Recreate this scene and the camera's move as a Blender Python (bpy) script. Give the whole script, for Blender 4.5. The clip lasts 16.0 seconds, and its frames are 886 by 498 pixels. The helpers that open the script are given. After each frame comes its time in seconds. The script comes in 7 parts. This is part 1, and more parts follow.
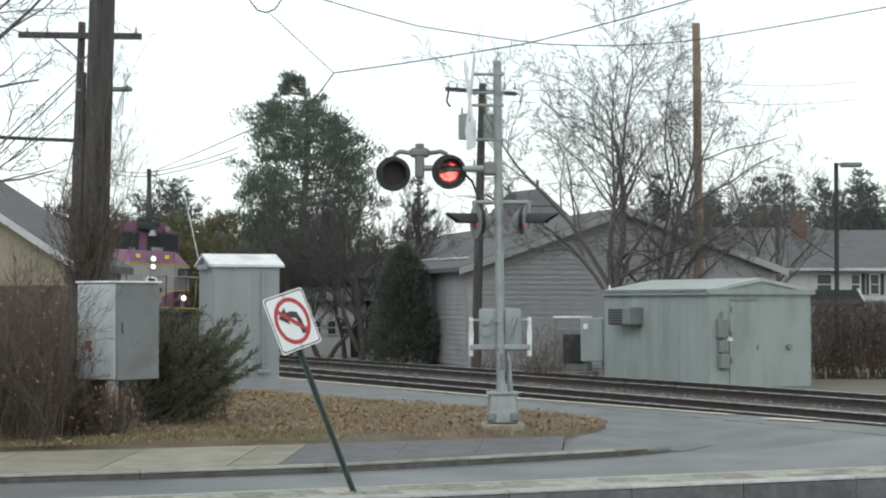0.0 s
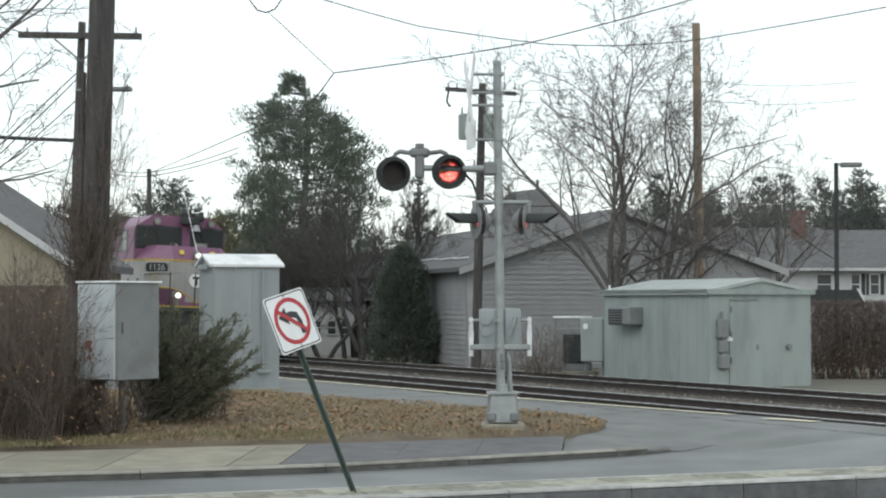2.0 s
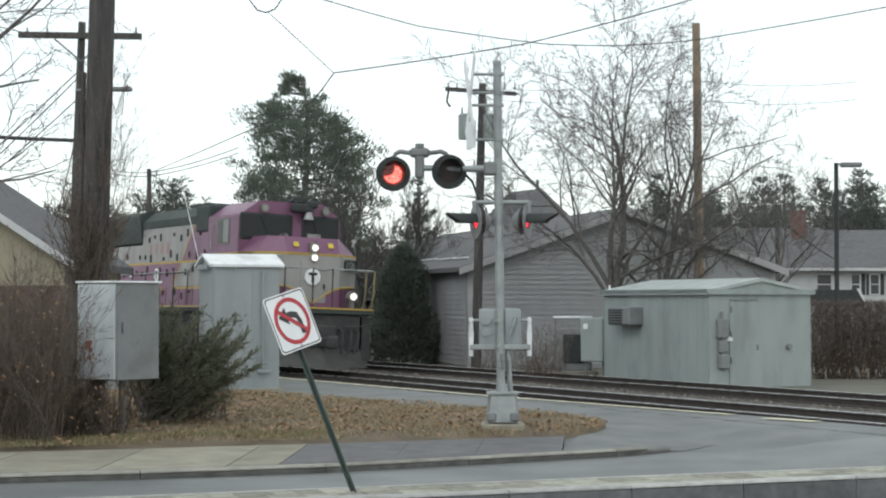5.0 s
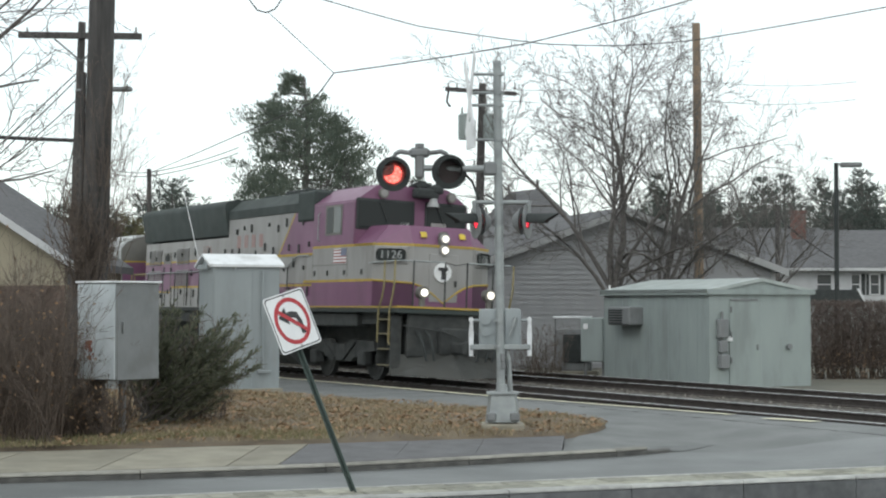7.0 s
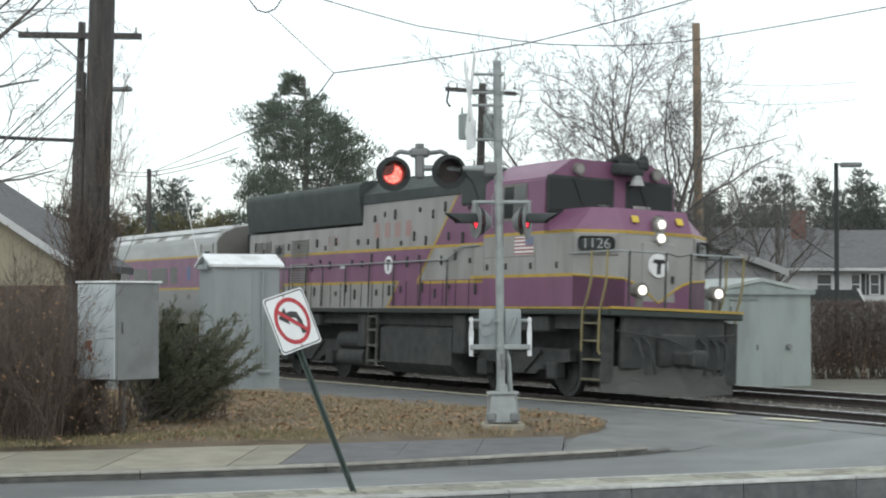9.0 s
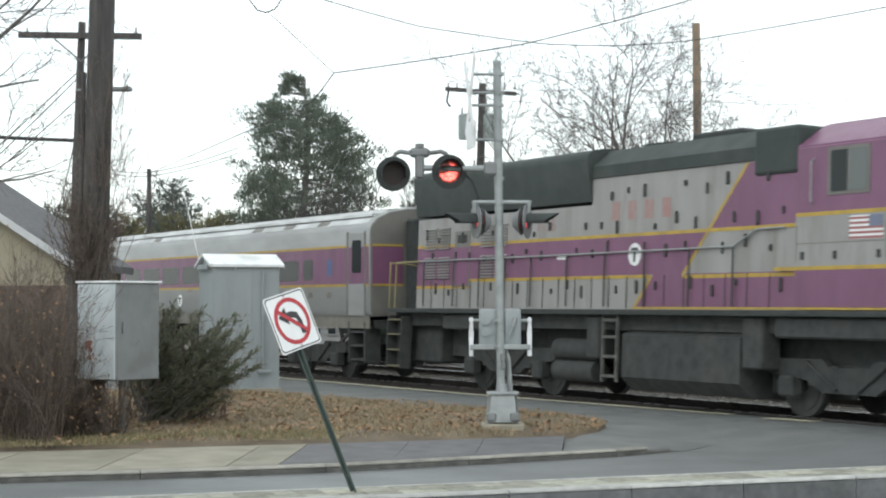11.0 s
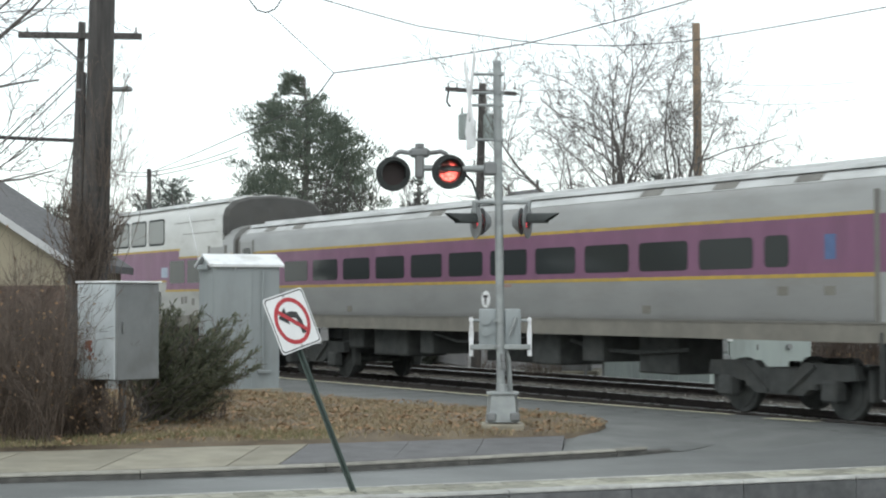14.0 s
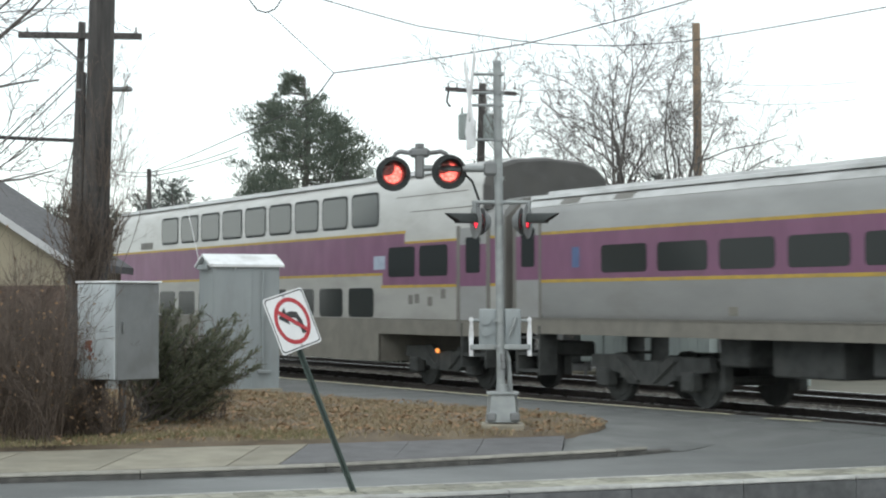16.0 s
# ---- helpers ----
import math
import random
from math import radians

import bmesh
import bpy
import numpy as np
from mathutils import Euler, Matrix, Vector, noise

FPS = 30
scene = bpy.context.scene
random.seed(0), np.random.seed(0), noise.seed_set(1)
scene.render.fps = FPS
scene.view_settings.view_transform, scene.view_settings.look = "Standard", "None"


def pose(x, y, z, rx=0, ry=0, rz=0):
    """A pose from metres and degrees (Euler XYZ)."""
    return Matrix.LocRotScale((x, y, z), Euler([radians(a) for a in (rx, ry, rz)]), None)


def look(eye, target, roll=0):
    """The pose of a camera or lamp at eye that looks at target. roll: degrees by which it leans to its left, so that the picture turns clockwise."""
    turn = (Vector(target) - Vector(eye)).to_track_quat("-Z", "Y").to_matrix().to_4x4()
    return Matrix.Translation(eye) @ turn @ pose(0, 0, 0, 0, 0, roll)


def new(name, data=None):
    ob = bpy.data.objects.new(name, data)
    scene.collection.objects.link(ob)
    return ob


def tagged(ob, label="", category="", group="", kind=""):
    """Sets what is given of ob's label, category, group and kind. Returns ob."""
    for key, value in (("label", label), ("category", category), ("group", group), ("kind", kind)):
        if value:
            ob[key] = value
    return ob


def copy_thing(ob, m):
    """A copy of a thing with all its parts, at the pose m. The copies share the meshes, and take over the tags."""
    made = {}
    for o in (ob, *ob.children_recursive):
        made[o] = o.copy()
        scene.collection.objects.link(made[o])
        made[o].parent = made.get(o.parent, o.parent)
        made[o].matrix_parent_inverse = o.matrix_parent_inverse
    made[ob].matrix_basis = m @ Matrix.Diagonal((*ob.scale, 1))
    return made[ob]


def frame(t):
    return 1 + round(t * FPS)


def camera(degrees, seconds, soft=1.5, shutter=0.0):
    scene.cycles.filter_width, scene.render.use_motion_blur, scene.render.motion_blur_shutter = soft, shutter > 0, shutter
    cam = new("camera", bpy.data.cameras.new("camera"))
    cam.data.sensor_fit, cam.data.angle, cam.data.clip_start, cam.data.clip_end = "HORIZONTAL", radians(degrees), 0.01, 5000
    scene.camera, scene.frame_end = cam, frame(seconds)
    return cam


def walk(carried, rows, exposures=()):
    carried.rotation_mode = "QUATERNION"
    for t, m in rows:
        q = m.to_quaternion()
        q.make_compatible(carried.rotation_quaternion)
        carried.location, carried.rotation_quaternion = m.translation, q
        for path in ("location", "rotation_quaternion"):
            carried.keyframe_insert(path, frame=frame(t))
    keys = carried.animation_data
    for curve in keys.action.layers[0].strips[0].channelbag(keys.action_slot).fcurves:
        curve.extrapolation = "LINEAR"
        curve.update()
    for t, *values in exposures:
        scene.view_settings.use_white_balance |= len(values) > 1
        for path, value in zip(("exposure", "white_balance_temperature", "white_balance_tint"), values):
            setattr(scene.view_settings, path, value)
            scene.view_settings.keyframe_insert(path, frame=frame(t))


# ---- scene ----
# ---------------------------------------------------------------- camera
EYE = (0.0, 0.0, 1.8)
cam = camera(28.0, 16.0, soft=2.1, shutter=0.4)
AIM = (0.0, 100.0, 1.8 + 100.0 * math.tan(radians(1.749)))
walk(cam, [(0.0, look(EYE, AIM)), (16.0, look(EYE, AIM))],
     exposures=[(0.0, 0.1), (7.5, 0.1), (9.0, 0.16), (11.5, 0.42), (12.5, 0.42), (14.0, 0.3), (16.0, 0.25)])

# ---------------------------------------------------------------- light: a bright overcast winter sky
world = bpy.data.worlds.new("world")
scene.world = world
world.use_nodes = True
wn, wl = world.node_tree.nodes, world.node_tree.links
wn.clear()
sky = wn.new("ShaderNodeTexSky")
sky.sky_type, sky.sun_disc = "NISHITA", False
sky.sun_elevation, sky.sun_rotation = radians(32), radians(150)
sky_bg, cloud_bg = wn.new("ShaderNodeBackground"), wn.new("ShaderNodeBackground")
sky_bg.inputs["Strength"].default_value = 0.03
cloud_bg.inputs["Color"].default_value = (0.935, 1.0, 0.985, 1)
cloud_bg.inputs["Strength"].default_value = 0.95
both = wn.new("ShaderNodeAddShader")
out = wn.new("ShaderNodeOutputWorld")
wl.new(sky.outputs["Color"], sky_bg.inputs["Color"])
wl.new(sky_bg.outputs[0], both.inputs[0])
wl.new(cloud_bg.outputs[0], both.inputs[1])
wl.new(both.outputs[0], out.inputs["Surface"])
sun = new("sun", bpy.data.lights.new("sun", "SUN"))
sun.data.energy, sun.data.angle, sun.data.color = 0.6, radians(25), (1.0, 0.985, 0.95)
sun.matrix_world = look((0, 0, 30), (14, 24, 11))


# ---------------------------------------------------------------- materials
def mat(name, a, b=None, rough=0.7, metal=0.0, scale=6.0, bump=0.15, fine=60.0, stretch=(1, 1, 1), stain=None, stain_scale=0.8,
        spread=0.0, coat=0.0, stain_amount=0.6):
    """A surface with two colours mixed by broad noise, fine grain as relief and, if given, stains of a third colour."""
    m = bpy.data.materials.new(name)
    m.use_nodes = True
    n, l = m.node_tree.nodes, m.node_tree.links
    p = n["Principled BSDF"]
    b = b or tuple(min(1, c * 0.8) for c in a)
    co = n.new("ShaderNodeTexCoord")
    mp = n.new("ShaderNodeMapping")
    mp.inputs["Scale"].default_value = stretch
    l.new(co.outputs["Object"], mp.inputs["Vector"])
    t1 = n.new("ShaderNodeTexNoise")
    t1.inputs["Scale"].default_value, t1.inputs["Detail"].default_value = scale, 6
    l.new(mp.outputs[0], t1.inputs["Vector"])
    r1 = n.new("ShaderNodeValToRGB")
    r1.color_ramp.elements[0].position, r1.color_ramp.elements[1].position = 0.32, 0.68
    r1.color_ramp.elements[0].color, r1.color_ramp.elements[1].color = (*a, 1), (*b, 1)
    l.new(t1.outputs["Fac"], r1.inputs[0])
    col = r1.outputs[0]
    if stain:
        t2 = n.new("ShaderNodeTexNoise")
        t2.inputs["Scale"].default_value, t2.inputs["Detail"].default_value = stain_scale, 8
        t2.inputs["Roughness"].default_value = 0.65
        l.new(mp.outputs[0], t2.inputs["Vector"])
        r2 = n.new("ShaderNodeMapRange")
        r2.inputs[1].default_value, r2.inputs[2].default_value, r2.inputs[4].default_value = 0.5, 0.72, stain_amount
        l.new(t2.outputs["Fac"], r2.inputs[0])
        mx = n.new("ShaderNodeMix")
        mx.data_type = "RGBA"
        l.new(r2.outputs[0], mx.inputs[0])
        l.new(col, mx.inputs[6])
        mx.inputs[7].default_value = (*stain, 1)
        col = mx.outputs[2]
    if spread:
        oi = n.new("ShaderNodeObjectInfo")
        mr = n.new("ShaderNodeMapRange")
        mr.inputs[3].default_value, mr.inputs[4].default_value = 1 - spread, 1 + spread
        l.new(oi.outputs["Random"], mr.inputs[0])
        hs = n.new("ShaderNodeHueSaturation")
        l.new(mr.outputs[0], hs.inputs["Value"])
        l.new(col, hs.inputs["Color"])
        col = hs.outputs[0]
    l.new(col, p.inputs["Base Color"])
    t3 = n.new("ShaderNodeTexNoise")
    t3.inputs["Scale"].default_value, t3.inputs["Detail"].default_value = fine, 4
    l.new(mp.outputs[0], t3.inputs["Vector"])
    bp = n.new("ShaderNodeBump")
    bp.inputs["Strength"].default_value, bp.inputs["Distance"].default_value = bump, 0.02
    l.new(t3.outputs["Fac"], bp.inputs["Height"])
    l.new(bp.outputs[0], p.inputs["Normal"])
    rr = n.new("ShaderNodeMapRange")
    rr.inputs[3].default_value, rr.inputs[4].default_value = max(0.02, rough - 0.1), min(1, rough + 0.1)
    l.new(t1.outputs["Fac"], rr.inputs[0])
    l.new(rr.outputs[0], p.inputs["Roughness"])
    p.inputs["Metallic"].default_value = metal
    p.inputs["Coat Weight"].default_value = coat
    return m


def islands(name, a, b, rough=0.75, c=None, through_light=0.0):
    """Leaves, twigs and stones: a tone of its own for each loose piece."""
    m = bpy.data.materials.new(name)
    m.use_nodes = True
    n, l = m.node_tree.nodes, m.node_tree.links
    p = n["Principled BSDF"]
    g = n.new("ShaderNodeNewGeometry")
    r = n.new("ShaderNodeValToRGB")
    r.color_ramp.elements[0].color, r.color_ramp.elements[1].color = (*a, 1), (*b, 1)
    if c:
        e = r.color_ramp.elements.new(0.9)
        e.color = (*b, 1)
        r.color_ramp.elements[2].color = (*c, 1)
    l.new(g.outputs["Random Per Island"], r.inputs[0])
    l.new(r.outputs[0], p.inputs["Base Color"])
    p.inputs["Roughness"].default_value = rough
    p.inputs["Specular IOR Level"].default_value = 0.25
    if through_light:
        # thin leaves let light through
        tr, mx = n.new("ShaderNodeBsdfTranslucent"), n.new("ShaderNodeMixShader")
        l.new(r.outputs[0], tr.inputs["Color"])
        mx.inputs[0].default_value = through_light
        l.new(p.outputs[0], mx.inputs[1])
        l.new(tr.outputs[0], mx.inputs[2])
        l.new(mx.outputs[0], n["Material Output"].inputs["Surface"])
    return m


def glow(name, color, strength, base=(0.2, 0.02, 0.02), patchy=False):
    m = bpy.data.materials.new(name)
    m.use_nodes = True
    n, l = m.node_tree.nodes, m.node_tree.links
    p = n["Principled BSDF"]
    p.inputs["Base Color"].default_value = (*base, 1)
    p.inputs["Emission Color"].default_value = (*color, 1)
    p.inputs["Emission Strength"].default_value = strength
    p.inputs["Roughness"].default_value = 0.2
    if patchy:
        co, t = n.new("ShaderNodeTexCoord"), n.new("ShaderNodeTexVoronoi")
        t.inputs["Scale"].default_value = 28
        l.new(co.outputs["Object"], t.inputs["Vector"])
        r = n.new("ShaderNodeMapRange")
        r.inputs[1].default_value, r.inputs[2].default_value = 0.0, 0.7
        r.inputs[3].default_value, r.inputs[4].default_value = strength * 1.5, strength * 0.45
        l.new(t.outputs["Distance"], r.inputs[0])
        # the reflector's bright part: a crescent, dim towards the upper left
        away = n.new("ShaderNodeVectorMath")
        away.operation = "DISTANCE"
        away.inputs[1].default_value = (-0.085, 0.065, 0.085)
        l.new(co.outputs["Object"], away.inputs[0])
        lit = n.new("ShaderNodeMapRange")
        lit.inputs[1].default_value, lit.inputs[2].default_value = 0.10, 0.125
        lit.inputs[3].default_value, lit.inputs[4].default_value = 0.03, 1.0
        l.new(away.outputs["Value"], lit.inputs[0])
        edge_ = n.new("ShaderNodeVectorMath")
        edge_.operation = "DISTANCE"
        edge_.inputs[1].default_value = (0.0, 0.065, 0.0)
        l.new(co.outputs["Object"], edge_.inputs[0])
        rim = n.new("ShaderNodeMapRange")
        rim.inputs[1].default_value, rim.inputs[2].default_value = 0.115, 0.14
        rim.inputs[3].default_value, rim.inputs[4].default_value = 1.0, 0.05
        l.new(edge_.outputs["Value"], rim.inputs[0])
        m1, m2 = n.new("ShaderNodeMath"), n.new("ShaderNodeMath")
        m1.operation = m2.operation = "MULTIPLY"
        l.new(r.outputs[0], m1.inputs[0])
        l.new(lit.outputs[0], m1.inputs[1])
        l.new(m1.outputs[0], m2.inputs[0])
        l.new(rim.outputs[0], m2.inputs[1])
        l.new(m2.outputs[0], p.inputs["Emission Strength"])
    return m


def pane_mat(name, tint=(0.03, 0.035, 0.036), rough=0.12, gloss=0.12):
    m = bpy.data.materials.new(name)
    m.use_nodes = True
    p = m.node_tree.nodes["Principled BSDF"]
    p.inputs["Base Color"].default_value = (*tint, 1)
    p.inputs["Roughness"].default_value = rough
    p.inputs["Specular IOR Level"].default_value = gloss
    return m


ASPHALT = mat("asphalt", (0.16, 0.167, 0.165), (0.12, 0.126, 0.126), 0.6, scale=1.2, fine=90, bump=0.3, stain=(0.09, 0.095, 0.096), stain_scale=0.35)
ROAD = mat("road_asphalt", (0.145, 0.153, 0.154), (0.115, 0.122, 0.123), 0.5, scale=0.8, fine=90, bump=0.1, stain=(0.10, 0.105, 0.106), stain_scale=0.4)
PATCH = mat("dark_asphalt", (0.13, 0.13, 0.135), (0.10, 0.10, 0.105), 0.75, scale=3, fine=80, bump=0.4)
CONCRETE = mat("concrete", (0.29, 0.27, 0.215), (0.23, 0.215, 0.175), 0.85, scale=2.5, fine=70, stain=(0.16, 0.145, 0.11), stain_scale=1.5, spread=0.1)
# kerb granites: caps lightened for lit tops, faces darkened for grime and shade
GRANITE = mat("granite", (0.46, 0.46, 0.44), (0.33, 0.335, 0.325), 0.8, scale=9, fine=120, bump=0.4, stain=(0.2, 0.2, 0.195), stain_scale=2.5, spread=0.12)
KERB_DARK = mat("grimy_shaded_granite", (0.125, 0.122, 0.115), (0.07, 0.07, 0.067), 0.9, scale=5, fine=90, bump=0.6, stain=(0.042, 0.041, 0.039), stain_scale=2.2, spread=0.15)
KERB_CAP = mat("lit_kerb_top", (0.31, 0.30, 0.265), (0.22, 0.215, 0.195), 0.85, scale=6, fine=110, bump=0.4, stain=(0.13, 0.125, 0.115), stain_scale=2.2, spread=0.15)
GRANITE_DARK = mat("stained_shaded_granite", (0.15, 0.155, 0.16), (0.10, 0.105, 0.11), 0.85, scale=7, fine=120, bump=0.4, stain=(0.06, 0.065, 0.065), stain_scale=1.6, spread=0.1)
BRICK_PAVE = mat("grey_paver", (0.33, 0.325, 0.27), (0.22, 0.22, 0.185), 0.85, scale=8, fine=90, bump=0.3, spread=0.3)
SOIL = mat("dry_soil", (0.16, 0.125, 0.085), (0.115, 0.09, 0.065), 0.95, scale=3, fine=40, bump=0.5, stain=(0.24, 0.19, 0.12), stain_scale=0.7)
BALLAST = mat("ballast", (0.115, 0.108, 0.098), (0.06, 0.056, 0.052), 0.95, scale=14, fine=30, bump=0.9, stain=(0.045, 0.041, 0.038), stain_scale=1.2)
FIELD = mat("far_ground", (0.16, 0.15, 0.12), (0.11, 0.11, 0.09), 0.95, scale=0.4, fine=10, bump=0.4)
RAIL_TOP = mat("rail_steel_worn", (0.62, 0.62, 0.63), (0.5, 0.5, 0.51), 0.28, 0.9, scale=3, fine=90, bump=0.03)
RAIL_SIDE = mat("rail_rust", (0.055, 0.046, 0.042), (0.035, 0.03, 0.028), 0.85, scale=8, fine=60)
TIE = mat("tie_wood", (0.09, 0.075, 0.06), (0.05, 0.042, 0.036), 0.9, scale=5, fine=40, stretch=(1, 6, 1), spread=0.2)
LINE_PAINT = mat("worn_line_paint", (0.74, 0.71, 0.52), (0.62, 0.6, 0.45), 0.7, scale=5, fine=60, stain=(0.38, 0.37, 0.31), stain_scale=3)
ALU = mat("galvanised_steel", (0.33, 0.355, 0.355), (0.26, 0.28, 0.285), 0.5, 0.3, scale=6, fine=70, bump=0.06, stain=(0.18, 0.185, 0.18), stain_scale=4)
CAB_GREY = mat("light_grey_paint", (0.285, 0.315, 0.325), (0.245, 0.275, 0.285), 0.55, scale=2, fine=60, bump=0.05, stain=(0.19, 0.205, 0.205), stain_scale=1.6, stretch=(1, 1, 0.4))
DOOR_WHITE = mat("chalky_white_paint", (0.50, 0.54, 0.56), (0.40, 0.44, 0.46), 0.6, scale=3, fine=60, bump=0.05, stain=(0.30, 0.32, 0.33), stain_scale=3.5)
WHITE_METAL = mat("white_metal", (0.74, 0.76, 0.78), (0.62, 0.64, 0.66), 0.5, scale=3, fine=60, bump=0.05, stain=(0.4, 0.4, 0.38), stain_scale=3)
BOX_GREY = mat("box_grey_paint", (0.205, 0.215, 0.22), (0.17, 0.18, 0.185), 0.55, scale=3, fine=60, bump=0.05, stain=(0.13, 0.13, 0.125), stain_scale=2.5)
SHED_GREEN = mat("grey_green_steel", (0.30, 0.345, 0.335), (0.25, 0.29, 0.285), 0.55, scale=1.5, fine=50, bump=0.06, stain=(0.19, 0.21, 0.20), stain_scale=1.5, stretch=(1, 1, 0.3))
BLACK = mat("black_paint", (0.04, 0.046, 0.046), (0.03, 0.035, 0.035), 0.85, scale=6, fine=60, bump=0.06)
DARK_IRON = mat("dirty_iron", (0.052, 0.056, 0.055), (0.034, 0.037, 0.037), 0.9, scale=5, fine=30, bump=0.25, stain=(0.072, 0.072, 0.067), stain_scale=2)
POLE_WOOD = mat("old_pole_wood", (0.09, 0.084, 0.081), (0.045, 0.043, 0.043), 0.9, scale=5, fine=40, bump=0.5, stretch=(3, 3, 0.25))
POLE_NEW = mat("brown_pole_wood", (0.31, 0.225, 0.155), (0.225, 0.175, 0.13), 0.85, scale=5, fine=40, bump=0.4, stretch=(3, 3, 0.25), stain=(0.21, 0.185, 0.16), stain_scale=0.6)
POST_GREEN = mat("dark_green_post", (0.05, 0.075, 0.065), (0.03, 0.05, 0.045), 0.6, scale=7, fine=60, bump=0.1)
SIGN_WHITE = mat("sign_white", (0.78, 0.79, 0.80), (0.7, 0.71, 0.72), 0.5, scale=4, bump=0.02)
SIGN_RED = mat("sign_red", (0.45, 0.025, 0.035), (0.37, 0.03, 0.04), 0.5, scale=5, bump=0.02)
SIGN_BLACK = mat("sign_black", (0.02, 0.02, 0.022), (0.03, 0.03, 0.032), 0.5, scale=5, bump=0.02)
LOCO_GREY = mat("loco_silver_paint", (0.30, 0.295, 0.29), (0.245, 0.24, 0.232), 0.5, scale=1.5, fine=50, bump=0.05, stain=(0.16, 0.148, 0.135), stain_scale=1.3, stretch=(1.4, 1, 0.3), stain_amount=0.75)
PURPLE = mat("purple_paint", (0.19, 0.08, 0.15), (0.158, 0.066, 0.124), 0.45, scale=2, fine=50, bump=0.04, stain=(0.13, 0.06, 0.10), stain_scale=1.2, stretch=(1, 1, 0.4))
YELLOW = mat("yellow_stripe", (0.45, 0.30, 0.045), (0.36, 0.245, 0.05), 0.55, scale=4, bump=0.03, stain=(0.25, 0.19, 0.08), stain_scale=2)
LOCO_DARK = mat("loco_black_roof", (0.04, 0.052, 0.049), (0.03, 0.04, 0.038), 0.75, scale=2, fine=50, bump=0.08, stain=(0.055, 0.062, 0.058), stain_scale=1.5)
STEEL_CAR = mat("brushed_car_body", (0.31, 0.315, 0.312), (0.265, 0.27, 0.268), 0.45, 0.2, scale=1.5, fine=40, bump=0.04, stain=(0.22, 0.21, 0.195), stain_scale=1.0, stretch=(0.5, 1, 1.5))
CAR_WHITE = mat("pale_car_body", (0.53, 0.535, 0.52), (0.46, 0.465, 0.45), 0.42, 0.2, scale=1.5, fine=40, bump=0.04, stain=(0.33, 0.32, 0.295), stain_scale=1.0, stretch=(0.5, 1, 1.5))
DULL_SIDE = mat("dull_car_side", (0.37, 0.37, 0.35), (0.30, 0.30, 0.285), 0.5, 0.1, scale=1.5, fine=40, bump=0.04, stain=(0.23, 0.22, 0.2), stain_scale=1.0, stretch=(0.5, 1, 1.5))
CAR_ROOF = mat("car_roof", (0.55, 0.56, 0.56), (0.42, 0.43, 0.43), 0.45, 0.3, scale=2, fine=40, bump=0.05, stain=(0.28, 0.28, 0.27), stain_scale=1.0, stretch=(0.5, 1, 1))
CAR_END = mat("dull_car_end", (0.17, 0.165, 0.15), (0.13, 0.125, 0.115), 0.6, scale=2, fine=40, bump=0.05)
SKIRT = mat("dirty_sill", (0.19, 0.18, 0.155), (0.15, 0.143, 0.125), 0.65, scale=3, fine=50, bump=0.06, stain=(0.12, 0.11, 0.095), stain_scale=2)
GLASS = pane_mat("dark_window_glass")
GLASS_PALE = pane_mat("pale_window_glass", (0.12, 0.13, 0.13), 0.15, 0.3)
GLASS_HOUSE = pane_mat("house_window_glass", (0.05, 0.06, 0.065), 0.1, 0.3)
UNLIT_SLAT = pane_mat("unlit_lens_slat", (0.03, 0.017, 0.018), 0.35, 0.3)
LAMP_RED = glow("red_signal_glow", (1.0, 0.13, 0.10), 3.4, patchy=True)
LAMP_RED_SIDE = glow("red_side_glow", (1.0, 0.04, 0.07), 1.6)
HEADLIGHT = glow("headlight_glow", (1.0, 0.93, 0.80), 1.3, (0.8, 0.8, 0.75))
MARKER = glow("amber_marker_glow", (1.0, 0.35, 0.08), 1.2)
SIDING = mat("grey_siding", (0.31, 0.315, 0.325), (0.27, 0.275, 0.285), 0.7, scale=1.5, fine=40, bump=0.05, stain=(0.21, 0.215, 0.22), stain_scale=0.6)
TRIM = mat("pale_trim", (0.5, 0.51, 0.52), (0.43, 0.44, 0.45), 0.6, scale=3, bump=0.05)
SHINGLE = mat("grey_shingle", (0.13, 0.13, 0.135), (0.095, 0.095, 0.10), 0.9, scale=9, fine=40, bump=0.4, stain=(0.075, 0.075, 0.078), stain_scale=0.5, stretch=(0.5, 0.5, 2))
HOUSE_TAN = mat("tan_wall", (0.33, 0.295, 0.215), (0.28, 0.25, 0.19), 0.8, scale=1.5, fine=50, bump=0.1, stain=(0.22, 0.2, 0.16))
BRICK = mat("brown_brick", (0.15, 0.105, 0.085), (0.105, 0.078, 0.065), 0.9, scale=8, fine=60, bump=0.3, spread=0.2)
HOUSE_WHITE = mat("white_siding", (0.50, 0.51, 0.52), (0.43, 0.44, 0.45), 0.7, scale=2, bump=0.05)
CHIMNEY = mat("chimney_brick", (0.22, 0.12, 0.10), (0.16, 0.09, 0.08), 0.9, scale=8, bump=0.3)
DARK_BARK = mat("dark_bark", (0.09, 0.084, 0.08), (0.055, 0.052, 0.05), 0.95, scale=12, fine=40, bump=0.5)
BARK = mat("grey_bark", (0.17, 0.158, 0.15), (0.10, 0.094, 0.09), 0.95, scale=12, fine=40, bump=0.5)
NEEDLE = islands("pine_needles", (0.11, 0.138, 0.115), (0.175, 0.205, 0.165), c=(0.2, 0.205, 0.155), through_light=0.4)
